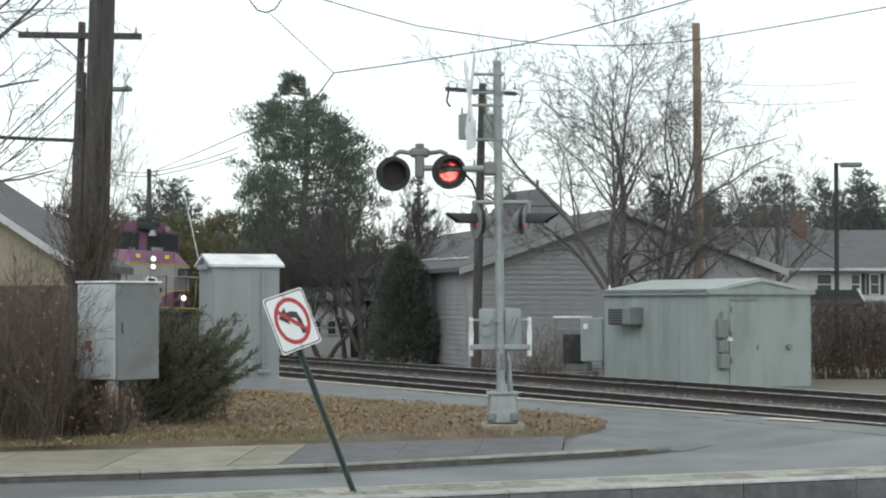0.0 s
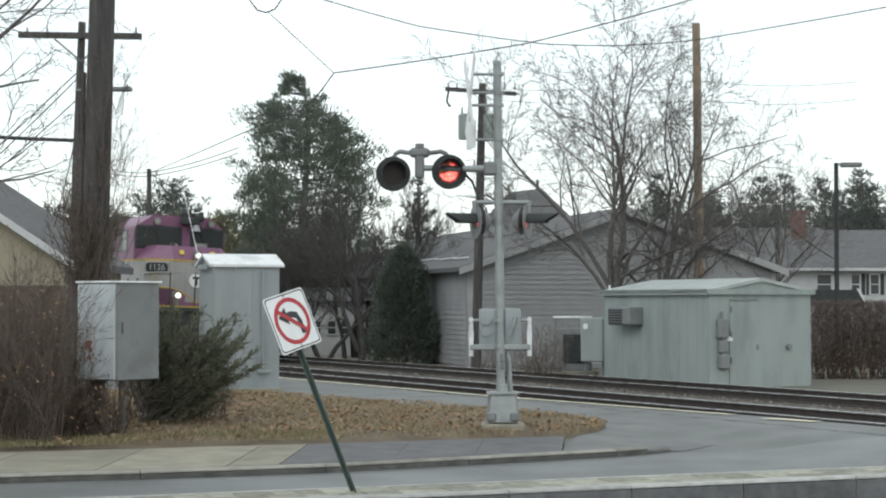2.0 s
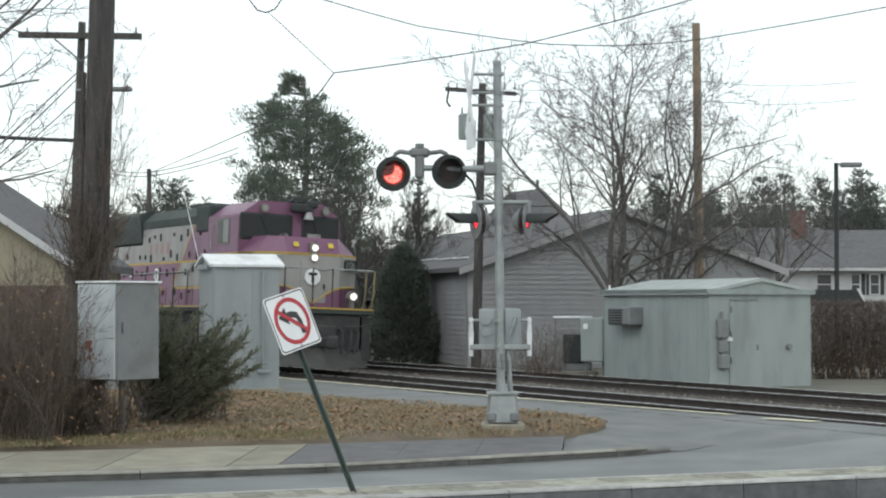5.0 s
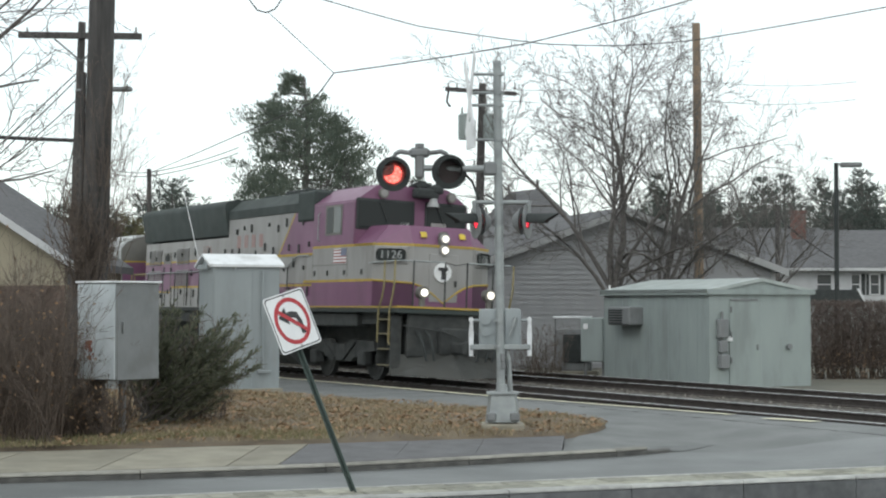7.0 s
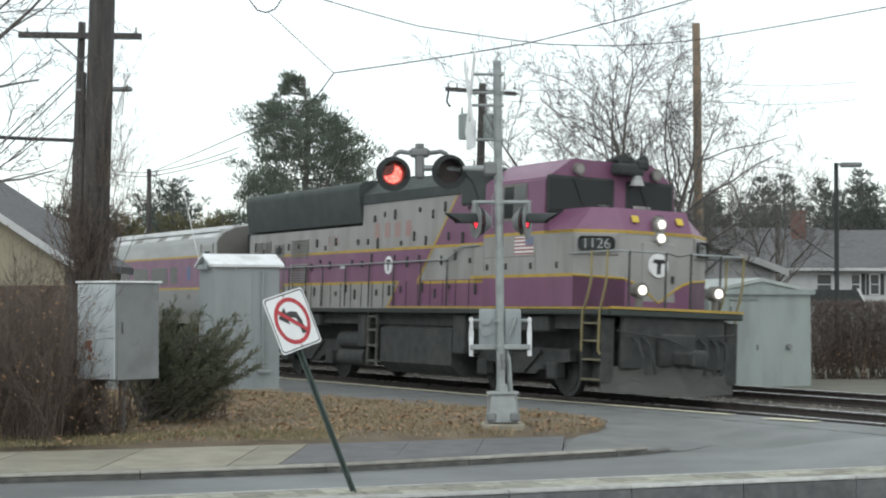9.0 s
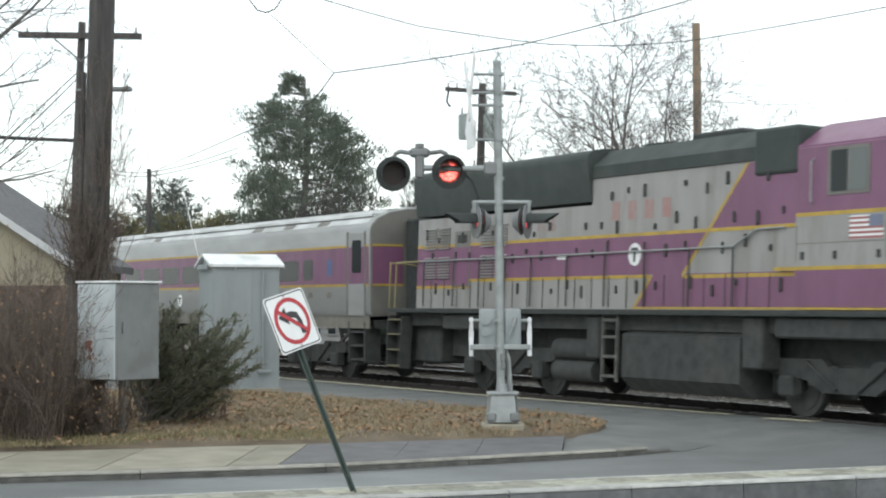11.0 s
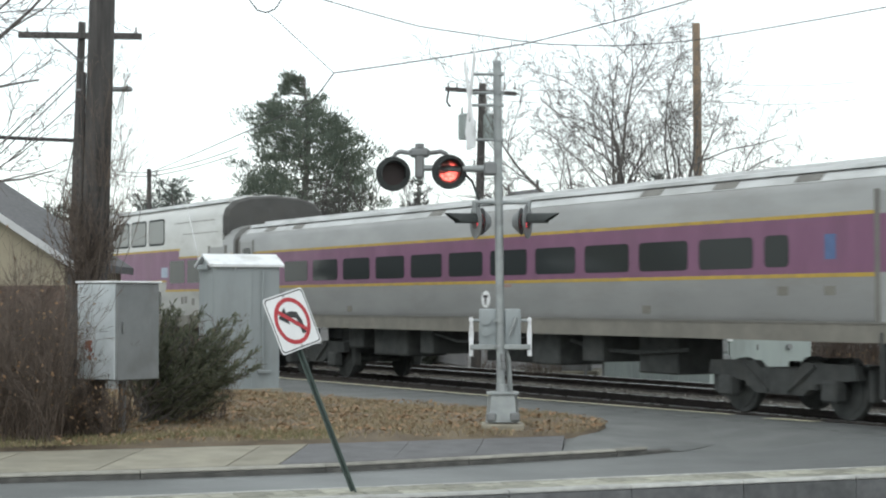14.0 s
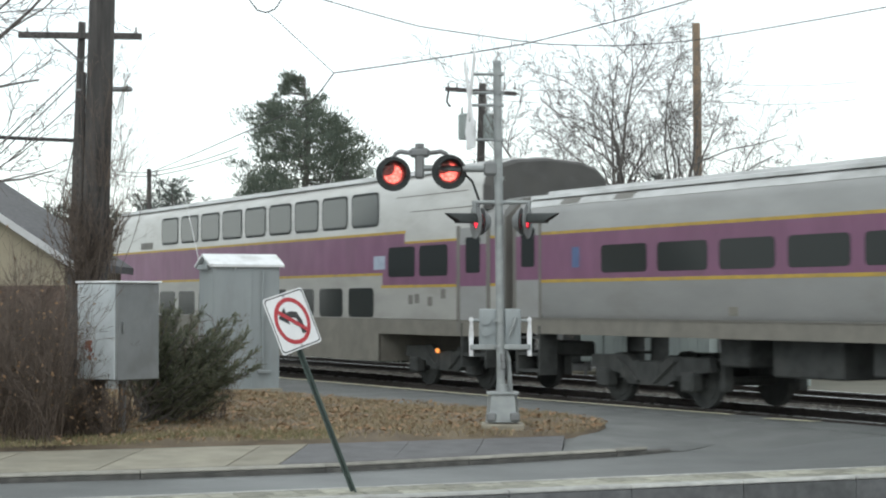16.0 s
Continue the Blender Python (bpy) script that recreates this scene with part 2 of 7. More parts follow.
NEEDLE_BLUE = islands("far_needles", (0.085, 0.105, 0.095), (0.13, 0.15, 0.135), through_light=0.3)
NEEDLE_OLIVE = islands("olive_foliage", (0.12, 0.12, 0.065), (0.19, 0.175, 0.10), through_light=0.35)
YEW = islands("yew_foliage", (0.10, 0.12, 0.10), (0.145, 0.17, 0.14), through_light=0.4)
JUNIPER = islands("juniper_foliage", (0.12, 0.135, 0.095), (0.20, 0.21, 0.15), c=(0.25, 0.22, 0.16), through_light=0.5)
TWIG = islands("brown_twigs", (0.085, 0.068, 0.058), (0.165, 0.13, 0.108))
RED_TWIG = islands("russet_hedge", (0.09, 0.074, 0.067), (0.15, 0.117, 0.104))
DARK_TWIG = islands("dark_twigs", (0.06, 0.055, 0.05), (0.11, 0.1, 0.09))
DEAD_LEAF = islands("dead_leaves", (0.22, 0.13, 0.07), (0.36, 0.24, 0.15))
STRAW = islands("dry_grass", (0.17, 0.132, 0.085), (0.38, 0.31, 0.205), 0.9, (0.14, 0.155, 0.075))
STONES = islands("ballast_stones", (0.09, 0.082, 0.072), (0.26, 0.245, 0.22))
WIRE = mat("wire", (0.04, 0.04, 0.042), (0.03, 0.03, 0.03), 0.7, bump=0.0)
GLASS_INS = mat("insulator", (0.35, 0.36, 0.36), (0.25, 0.26, 0.26), 0.3, bump=0.0)
BLUE = mat("blue_plate", (0.075, 0.13, 0.27), (0.065, 0.11, 0.23), 0.5, bump=0.02)
FADED_RED = mat("faded_red_mark", (0.31, 0.175, 0.165), (0.3, 0.23, 0.22), 0.6, bump=0.02)


# ---------------------------------------------------------------- mesh helpers
def box(bm, c, s, m=None):
    """A box of size s round c, turned by m."""
    r = bmesh.ops.create_cube(bm, size=1.0, matrix=(m or Matrix()) @ Matrix.Translation(c) @ Matrix.Diagonal((*s, 1)))
    return r["verts"]


def rbox(bm, c, s, r=0.01, m=None, seg=1):
    """A box with eased edges."""
    tmp = bmesh.new()
    box(tmp, c, s)
    bmesh.ops.bevel(tmp, geom=tmp.edges[:], offset=r, segments=seg, affect="EDGES", profile=0.5)
    if m:
        bmesh.ops.transform(tmp, matrix=m, verts=tmp.verts)
    me = bpy.data.meshes.new("tmp")
    tmp.to_mesh(me)
    tmp.free()
    bm.from_mesh(me)
    bpy.data.meshes.remove(me)


def rod(bm, a, b, r0, r1=None, seg=10):
    """A tapered round bar from a to b."""
    a, b = Vector(a), Vector(b)
    d = b - a
    m = Matrix.Translation((a + b) / 2) @ d.to_track_quat("Z", "Y").to_matrix().to_4x4()
    bmesh.ops.create_cone(bm, cap_ends=True, segments=seg, radius1=r0, radius2=r0 if r1 is None else r1, depth=d.length, matrix=m)


def pipe(bm, pts, r, seg=8):
    """One bent round bar through the points, mitred at the bends."""
    pts = [Vector(p) for p in pts]
    rings, side = [], None
    for i, p in enumerate(pts):
        a = (p - pts[i - 1]).normalized() if i else (pts[1] - p).normalized()
        b = (pts[i + 1] - p).normalized() if i + 1 < len(pts) else a
        t = (a + b).normalized() if (a + b).length > 0.01 else a
        side = t.orthogonal().normalized() if side is None else (side - t * side.dot(t)).normalized()
        up = t.cross(side)
        rings.append([bm.verts.new(p + (side * math.cos(6.28319 * k / seg) + up * math.sin(6.28319 * k / seg)) * r) for k in range(seg)])
    for u, v in zip(rings, rings[1:]):
        for k in range(seg):
            bm.faces.new((u[k], u[(k + 1) % seg], v[(k + 1) % seg], v[k]))
    bm.faces.new(rings[0][::-1])
    bm.faces.new(rings[-1])


def prism(bm, profile, a, b, axis="x"):
    """The closed profile, drawn in the plane across the axis, pushed from a to b along it."""
    def at(u, v, w):
        return {"x": (w, u, v), "y": (u, w, v), "z": (u, v, w)}[axis]
    p = [bm.verts.new(at(u, v, a)) for u, v in profile]
    q = [bm.verts.new(at(u, v, b)) for u, v in profile]
    n = len(p)
    bm.faces.new(p[::-1])
    bm.faces.new(q)
    for i in range(n):
        bm.faces.new((p[i], p[(i + 1) % n], q[(i + 1) % n], q[i]))


def hull(bm, low, high):
    """A solid between two rings of as many points."""
    p = [bm.verts.new(v) for v in low]
    q = [bm.verts.new(v) for v in high]
    n = len(p)
    bm.faces.new(p[::-1])
    bm.faces.new(q)
    for i in range(n):
        bm.faces.new((p[i], p[(i + 1) % n], q[(i + 1) % n], q[i]))


def disc(bm, c, r, depth, axis="x", seg=28):
    e = {"x": Vector((1, 0, 0)), "y": Vector((0, 1, 0)), "z": Vector((0, 0, 1))}[axis] * depth / 2
    rod(bm, Vector(c) - e, Vector(c) + e, r, r, seg)


def finish(bm, name, material, smooth=False):
    bmesh.ops.recalc_face_normals(bm, faces=bm.faces)
    me = bpy.data.meshes.new(name)
    bm.to_mesh(me)
    bm.free()
    me.materials.append(material)
    if smooth:
        me.polygons.foreach_set("use_smooth", [True] * len(me.polygons))
        me.set_sharp_from_angle(angle=radians(40))
    return me


def part(name, bm, material, parent=None, label="", smooth=False):
    ob = new(name, finish(bm, name, material, smooth))
    if parent:
        ob.parent = parent
    return tagged(ob, label)


def shared(name, me, parent, m):
    """A further piece on a mesh that is already there."""
    ob = new(name, me)
    ob.parent = parent
    ob.matrix_basis = m
    return ob


def thing(name, m, label, category, group="", kind=""):
    ob = new(name)
    ob.matrix_basis = m
    return tagged(ob, label, category, group, kind)


def solid(name, bm, material, label, category="", m=None, kind="", group="", smooth=False):
    ob = part(name, bm, material, None, label, smooth)
    if m:
        ob.matrix_basis = m
    return tagged(ob, "", category, group, kind)


def lettering(name, text, size, material, parent, m, label=""):
    cu = bpy.data.curves.new(name, "FONT")
    cu.body, cu.size, cu.align_x, cu.align_y, cu.extrude = text, size, "CENTER", "CENTER", 0.003
    ob = bpy.data.objects.new(name, cu)
    scene.collection.objects.link(ob)
    me = bpy.data.meshes.new_from_object(ob.evaluated_get(bpy.context.evaluated_depsgraph_get()))
    bpy.data.objects.remove(ob)
    me.materials.clear()
    me.materials.append(material)
    ob = new(name, me)
    ob.parent = parent
    ob.matrix_basis = m
    return tagged(ob, label)


# ---------------------------------------------------------------- the railway's own axes
TURN = -61.88            # the line's heading, degrees
CENTRE = 40.6            # where its centre line crosses the line of sight
CT, ST = math.cos(radians(-TURN)), math.sin(radians(-TURN))


def rail(s, lat, z=0.0):
    """A place s metres along the line and lat metres beyond its centre."""
    return Vector((s * CT + lat * ST, CENTRE - s * ST + lat * CT, z))


def rail_pose(s, lat, z=0.0, turn=0.0):
    p = rail(s, lat, z)
    return pose(p.x, p.y, p.z, 0, 0, TURN + turn)

# ---------------------------------------------------------------- ground, street and railway
KERB = [(-60.0, 3.0), (-24.0, 14.0), (-5.0, 20.03), (-3.48, 20.5), (-1.4, 21.3), (0.33, 22.3), (2.29, 23.5), (3.05, 24.2)]


def kerb_y(x):
    for (x0, y0), (x1, y1) in zip(KERB, KERB[1:]):
        if x <= x1:
            return y0 + (y1 - y0) * (x - x0) / (x1 - x0)
    return 24.2 + (x - 3.05) * 0.42


# the median's near edge: a point on it, its run and its inward normal
MA = Vector((-14.0, 12.7, 0))
MD = Vector((0.932, 0.3624, 0)).normalized()
MN = Vector((-MD.y, MD.x, 0))


def median_v(x, y):
    return (x - MA.x) * MN.x + (y - MA.y) * MN.y


def ground_z(x, y):
    """The street lies a little below the rails and the ground climbs gently to them."""
    d = (y - kerb_y(x)) * 0.92
    k = min(1.0, max(0.0, d / 3.2))
    lat = x * ST + (y - CENTRE) * CT
    k = max(k, min(1.0, max(0.0, (lat + 4.3) / 2.1)))
    rise = -0.235 + 0.195 * (k * k * (3 - 2 * k))
    drop = min(1.0, max(0.0, (lat + 1.75) / 0.35))
    low = min(1.0, max(0.0, (0.75 - median_v(x, y)) / 0.4))
    return rise - 0.17 * drop - 0.28 * low


def sheet(name, xs, ys, material, label, category, lift=0.0, keep=None):
    vs, fs, idx = [], [], {}
    for j, y in enumerate(ys):
        for i, x in enumerate(xs):
            idx[i, j] = len(vs)
            vs.append((x, y, ground_z(x, y) + lift))
    for j in range(len(ys) - 1):
        for i in range(len(xs) - 1):
            fs.append((idx[i, j], idx[i + 1, j], idx[i + 1, j + 1], idx[i, j + 1]))
    me = bpy.data.meshes.new(name)
    me.from_pydata(vs, [], fs)
    me.materials.append(material)
    return tagged(new(name, me), label, category, "", "structure")


def spaced(stops):
    r = []
    for a, b, n in stops:
        r += [a + (b - a) * i / n for i in range(n)]
    return r + [stops[-1][1]]


ground = sheet("ground", spaced([(-3000, -200, 4), (-200, -30, 10), (-30, 30, 150), (30, 200, 10), (200, 3000, 4)]),
               spaced([(-400, -20, 6), (-20, 10, 20), (10, 70, 200), (70, 200, 10), (200, 4500, 8)]),
               ASPHALT, "grey worn asphalt and open ground reaching the horizon", "ground")
ground.data.materials.append(FIELD)
for poly in ground.data.polygons:
    lat = poly.center.x * ST + (poly.center.y - CENTRE) * CT
    if lat > 6.0 or abs(poly.center.x) > 30 or poly.center.y < -20:
        poly.material_index = 1

# the street: a smoother strip beside the kerb
def median_y(x, v):
    """The median's line at x, v metres in from its near edge."""
    return MA.y + (x - MA.x) * MD.y / MD.x + v / MN.y


def street(name, x0, x1, near, far, low, label):
    """A strip of carriageway laid on the ground between two lines."""
    bm = bmesh.new()
    rows = []
    n = int((x1 - x0) / 0.3)
    for i in range(n + 1):
        x = x0 + (x1 - x0) * i / n
        rows.append([bm.verts.new((x, near(x) + (far(x) - near(x)) * k / 10, max(low, ground_z(x, near(x) + (far(x) - near(x)) * k / 10) + 0.008))) for k in range(11)])
    for p, q in zip(rows, rows[1:]):
        for k in range(10):
            bm.faces.new((p[k], q[k], q[k + 1], p[k + 1]))
    solid(name, bm, ROAD, label, "road", kind="structure")


street("road", -24, 10, lambda x: median_y(x, 1.0), lambda x: kerb_y(x) + 0.02 if x < 3.05 else max(median_y(x, 1.05), 24.2 + 0.1 * (x - 3.05)), -0.274,
       "smooth grey damp asphalt street beside the kerb")
street("road_near", -24, 16, lambda x: median_y(x, 0.0) - 9, lambda x: median_y(x, 0.02), -0.554, "lower grey asphalt carriageway before the median")


def strip(name, front, back, z, thick, material, label, category, drape=0.0, kind="structure"):
    """A raised slab between two lines of as many points."""
    bm = bmesh.new()
    ring = list(front) + list(back)[::-1]
    lift = [(x, y, (z if z is not None else ground_z(x, y) + drape)) for x, y in ring]
    low = [(x, y, h - thick) for x, y, h in lift]
    n = len(front)
    up = [bm.verts.new(v) for v in lift]
    dn = [bm.verts.new(v) for v in low]
    m = 2 * n
    for i in range(n - 1):
        bm.faces.new((up[i], up[i + 1], up[m - 2 - i], up[m - 1 - i]))
    for i in range(m):
        bm.faces.new((up[i], up[(i + 1) % m], dn[(i + 1) % m], dn[i]))
    return solid(name, bm, material, label, category, kind=kind)


# grass verge between the pavement and the lane beside the line
GF = [(-16.0, 18.6), (-9.0, 20.9), (-5.4, 22.4), (-3.9, 22.9), (-1.75, 23.7), (0.55, 24.6), (1.7, 25.1), (2.2, 25.75), (2.42, 26.5)]
GB = [(-16.0, 26.0), (-9.0, 34.0), (-6.4, 36.5), (-3.3, 35.6), (-1.55, 32.9), (-0.2, 31.6), (0.78, 30.0), (1.7, 28.9), (2.35, 27.3)]


def verge_z(x, y):
    return ground_z(x, y) + 0.07


verge = thing("grass_verge", Matrix(), "verge of dry winter grass strewn with leaf litter", "grass", kind="structure")
bm = bmesh.new()
rows = []
for (x0, y0), (x1, y1) in zip(GF, GB):
    rows.append([bm.verts.new((x0 + (x1 - x0) * k / 14, y0 + (y1 - y0) * k / 14,
                               verge_z(x0 + (x1 - x0) * k / 14, y0 + (y1 - y0) * k / 14) - (0.075 if k in (0, 14) else 0.0))) for k in range(15)])
for a, b in zip(rows, rows[1:]):
    for k in range(14):
        bm.faces.new((a[k], b[k], b[k + 1], a[k + 1]))
part("turf", bm, SOIL, verge)


def in_verge(x, y):
    for (f0, f1), (b0, b1) in zip(zip(GF, GF[1:]), zip(GB, GB[1:])):
        quad = [f0, f1, b1, b0]
        ok = True
        for (ax, ay), (bx, by) in zip(quad, quad[1:] + quad[:1]):
            if (bx - ax) * (y - ay) - (by - ay) * (x - ax) < -0.02:
                ok = False
                break
        if ok:
            return True
    return False


rnd = random.Random(4)
vs, fs = [], []
count = 0
while count < 60000:
    x, y = rnd.uniform(-8.5, 2.6), rnd.uniform(20.5, 36)
    if not in_verge(x, y):
        continue
    if noise.noise(Vector((x * 1.1, y * 0.8, 3.0))) < -0.12 and rnd.random() < 0.75:
        continue
    count += 1
    z = verge_z(x, y) - 0.005
    a, h, w = rnd.uniform(0, 6.28), rnd.uniform(0.02, 0.075), rnd.uniform(0.004, 0.009)
    lx, ly = rnd.uniform(-0.05, 0.05), rnd.uniform(-0.05, 0.05)
    n = len(vs)
    vs += [(x - w * math.cos(a), y - w * math.sin(a), z), (x + w * math.cos(a), y + w * math.sin(a), z), (x + lx, y + ly, z + h)]
    fs.append((n, n + 1, n + 2))
me = bpy.data.meshes.new("grass_blades")
me.from_pydata(vs, [], fs)
me.materials.append(STRAW)
blades = tagged(new("grass_blades", me), "straw-coloured dry grass blades on the verge", "grass", "", "stuff")

vs, fs = [], []
count = 0
while count < 4200:
    x, y = rnd.uniform(-8.5, 2.6), rnd.uniform(20.5, 36)
    if not in_verge(x, y) or (noise.noise(Vector((x * 1.6, y * 0.9, 21.0))) < 0.08 and rnd.random() < 0.8):
        continue
    count += 1
    z = verge_z(x, y) + rnd.uniform(0.01, 0.05)
    m = Matrix.Translation((x, y, z)) @ Euler((rnd.uniform(-0.5, 0.5), rnd.uniform(-0.5, 0.5), rnd.uniform(0, 6))).to_matrix().to_4x4()
    r = rnd.uniform(0.022, 0.055)
    n = len(vs)
    vs += [tuple(m @ Vector(v)) for v in ((-r, 0, 0), (0, -r * 0.6, r * 0.2), (r, 0, 0), (0, r * 0.6, r * 0.2))]
    fs.append((n, n + 1, n + 2, n + 3))
me = bpy.data.meshes.new("leaf_litter")
me.from_pydata(vs, [], fs)
me.materials.append(DEAD_LEAF)
tagged(new("leaf_litter", me), "pale brown fallen leaves lying on the grass", "leaves", "", "stuff")

vs, fs = [], []
count = 0
while count < 2600:
    x, y = rnd.uniform(-7.5, 1.8), rnd.uniform(20.5, 27)
    if not in_verge(x, y) or not in_verge(x, y - 0.0) or in_verge(x, y - 1.5 + rnd.random()) or noise.noise(Vector((x * 0.7, y * 0.5, 9.0))) + (-2.4 - x) * 0.12 < 0.0:
        continue
    count += 1
    z = verge_z(x, y) - 0.005
    w, n = rnd.uniform(0.004, 0.008), len(vs)
    vs += [(x - w, y, z), (x + w, y, z), (x + rnd.uniform(-0.04, 0.04), y + rnd.uniform(-0.03, 0.03), z + rnd.uniform(0.03, 0.09))]
    fs.append((n, n + 1, n + 2))
me = bpy.data.meshes.new("green_grass")
me.from_pydata(vs, [], fs)
me.materials.append(islands("green_grass", (0.12, 0.12, 0.06), (0.22, 0.20, 0.11), 0.9))
tagged(new("green_grass", me), "thin green grass along the verge's edge", "grass", "", "stuff")

# pavement beside the kerb: concrete flags, then dark asphalt
pavement = thing("pavement", Matrix(), "pavement of pale concrete flags that turns to dark asphalt", "pavement", kind="structure")


def between(x, k):
    """A place on the pavement: k = 0 at the kerb, 1 at the grass."""
    y0 = kerb_y(x) + 0.17
    for (x0, ya), (x1, yb) in zip(GF, GF[1:]):
        if x <= x1:
            break
    y1 = ya + (yb - ya) * (x - x0) / (x1 - x0)
    return (x, y0 + (y1 + 0.03 - y0) * k)


def slab(name, x0, x1, material, z0=-0.12, z1=-0.07, skew=0.17):
    bm = bmesh.new()
    q = [between(x0, 0), between(x1, 0), between(x1 + skew, 1), between(x0 + skew, 1)]
    up = [(x, y, z) for (x, y), z in zip(q, (z0, z0, z1, z1))]
    hull(bm, [(x, y, z - 0.12) for x, y, z in up], up)
    ob = part(name, bm, material, pavement)
    return ob


x = -15.6
while x < -2.1:
    w = 1.45 if x + 1.45 < -2.0 else -1.95 - x
    slab("flag", x, x + w - 0.018, CONCRETE)
    x += w
for x0, x1 in ((-1.95, -0.62), (-0.62, 0.4), (0.4, 1.55)):
    slab("asphalt_panel", x0, x1 - 0.006, PATCH)
bm = bmesh.new()
lo = [(1.55, kerb_y(1.55) + 0.17), (2.29, 23.68), (3.3, 24.45), (3.9, 25.3), (2.9, 26.9), (2.42, 26.5), (2.2, 25.75), (1.9, 25.1)]
hull(bm, [(x, y, -0.3) for x, y in lo], [(x, y, z) for (x, y), z in zip(lo, (-0.12, -0.125, -0.225, ground_z(3.9, 25.3) + 0.006, ground_z(2.9, 26.9) + 0.006, -0.07, -0.07, -0.07))])
part("asphalt_panel", bm, ASPHALT, pavement)

# granite kerb stones; pale caps paint the lit top, dark faces grime and shade
kerb = thing("kerb", Matrix(), "weathered granite kerb stones along the street", "kerb", kind="structure")


def kerb_stone(name, a, b, z0, z1, depth, material, parent, top_drop=0.0):
    """A stone from a to b, its street face on that line."""
    a, b = Vector((*a, 0)), Vector((*b, 0))
    d = (b - a).normalized()
    nrm = Vector((-d.y, d.x, 0)) * depth
    gap = d * 0.006
    p = [a + gap, b - gap, b - gap + nrm, a + gap + nrm]
    bm = bmesh.new()
    bev = 0.02
    hull(bm, [(v.x, v.y, z0) for v in p], [(v.x, v.y, z1 - bev) for v in p])
    q = [p[0] + nrm.normalized() * bev, p[1] + nrm.normalized() * bev, p[2], p[3]]
    hull(bm, [(v.x, v.y, z1 - bev) for v in p], [(v.x, v.y, z1 - top_drop) for v in q])
    bmesh.ops.remove_doubles(bm, verts=bm.verts, dist=0.0005)
    return part(name, bm, material, parent)


pts = [(-24.0, 14.0), (-21, 14.95), (-18, 15.9), (-15, 16.85), (-12, 17.8), (-9, 18.77), (-6.6, 19.53), (-5.0, 20.03), (-3.48, 20.5), (-1.4, 21.3), (0.33, 22.3), (2.29, 23.5), (2.75, 23.9)]
for a, b in zip(pts, pts[1:]):
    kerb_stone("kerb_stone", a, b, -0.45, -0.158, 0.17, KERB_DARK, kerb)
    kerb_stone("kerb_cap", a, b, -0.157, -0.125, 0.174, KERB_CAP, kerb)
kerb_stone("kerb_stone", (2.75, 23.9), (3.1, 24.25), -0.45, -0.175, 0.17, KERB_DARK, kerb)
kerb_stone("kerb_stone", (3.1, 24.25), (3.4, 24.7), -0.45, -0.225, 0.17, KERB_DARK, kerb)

# the median: granite edges and rows of pavers
median = thing("median", Matrix(), "raised median of grey pavers between granite kerbs", "median", kind="structure")


def med(u, v):
    p = MA + MD * u + MN * v
    return (p.x, p.y)


rnd = random.Random(8)
u = 0.0
while u < 34:
    w = rnd.uniform(1.35, 1.6)
    # lit top put into the cap's colour, stain and shade into the face's
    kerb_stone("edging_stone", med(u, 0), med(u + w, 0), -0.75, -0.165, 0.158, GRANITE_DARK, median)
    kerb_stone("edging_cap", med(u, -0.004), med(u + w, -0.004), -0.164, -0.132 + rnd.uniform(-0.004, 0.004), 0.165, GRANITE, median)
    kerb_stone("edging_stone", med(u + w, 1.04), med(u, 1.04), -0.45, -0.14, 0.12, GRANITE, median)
    u += w
bm = bmesh.new()
hull(bm, [(*med(0, 0.165), -0.5), (*med(34, 0.165), -0.5), (*med(34, 0.915), -0.5), (*med(0, 0.915), -0.5)],
     [(*med(0, 0.165), -0.168), (*med(34, 0.165), -0.168), (*med(34, 0.915), -0.168), (*med(0, 0.915), -0.168)])
part("bed", bm, SOIL, median)


# ---------------------------------------------------------------- the two tracks
def track(lat, label):
    t = thing("track", Matrix(), label, "track", "railway tracks", "structure")
    for side in (-0.755, 0.755):
        bm = bmesh.new()
        prof = [(-0.07, -0.155), (0.07, -0.155), (0.07, -0.14), (0.012, -0.12), (0.012, -0.045), (0.036, -0.035), (0.036, -0.006),
                (-0.036, -0.006), (-0.036, -0.035), (-0.012, -0.045), (-0.012, -0.12), (-0.07, -0.14)]
        prism(bm, prof, -260, 90)
        r = part("rail", bm, RAIL_SIDE, t)
        r.matrix_basis = rail_pose(0, lat + side)
        bm = bmesh.new()
        prism(bm, [(-0.034, -0.0055), (0.034, -0.0055), (0.026, 0.0), (-0.026, 0.0)], -260, 90)
        c = part("running_surface", bm, RAIL_TOP, r, "steel polished by the wheels")
    return t


tracks = [track(0.0, "running track with steel rails worn bright on dark ballast"),
          track(4.3, "second track with rusty rails beyond the first")]
bm = bmesh.new()
prism(bm, [(-1.75, -0.35), (-1.7, -0.19), (-1.45, -0.165), (1.5, -0.165), (2.15, -0.20), (2.8, -0.165), (5.8, -0.165), (6.7, -0.35)], -260, 90)
bed = solid("ballast_bed", bm, BALLAST, "dark brown stone ballast under both tracks", "ballast", rail_pose(0, 0), "structure")
bm = bmesh.new()
rbox(bm, (0, 0, -0.235), (0.22, 2.55, 0.17), 0.012)
tie_mesh = finish(bm, "sleeper", TIE)
for k in range(130):
    for t, lat in zip(tracks, (0.0, 4.3)):
        shared("sleeper", tie_mesh, t, rail_pose(-46 + k * 0.55 + 0.03 * math.sin(k * 7.3), lat))
rnd = random.Random(11)
vs, fs = [], []
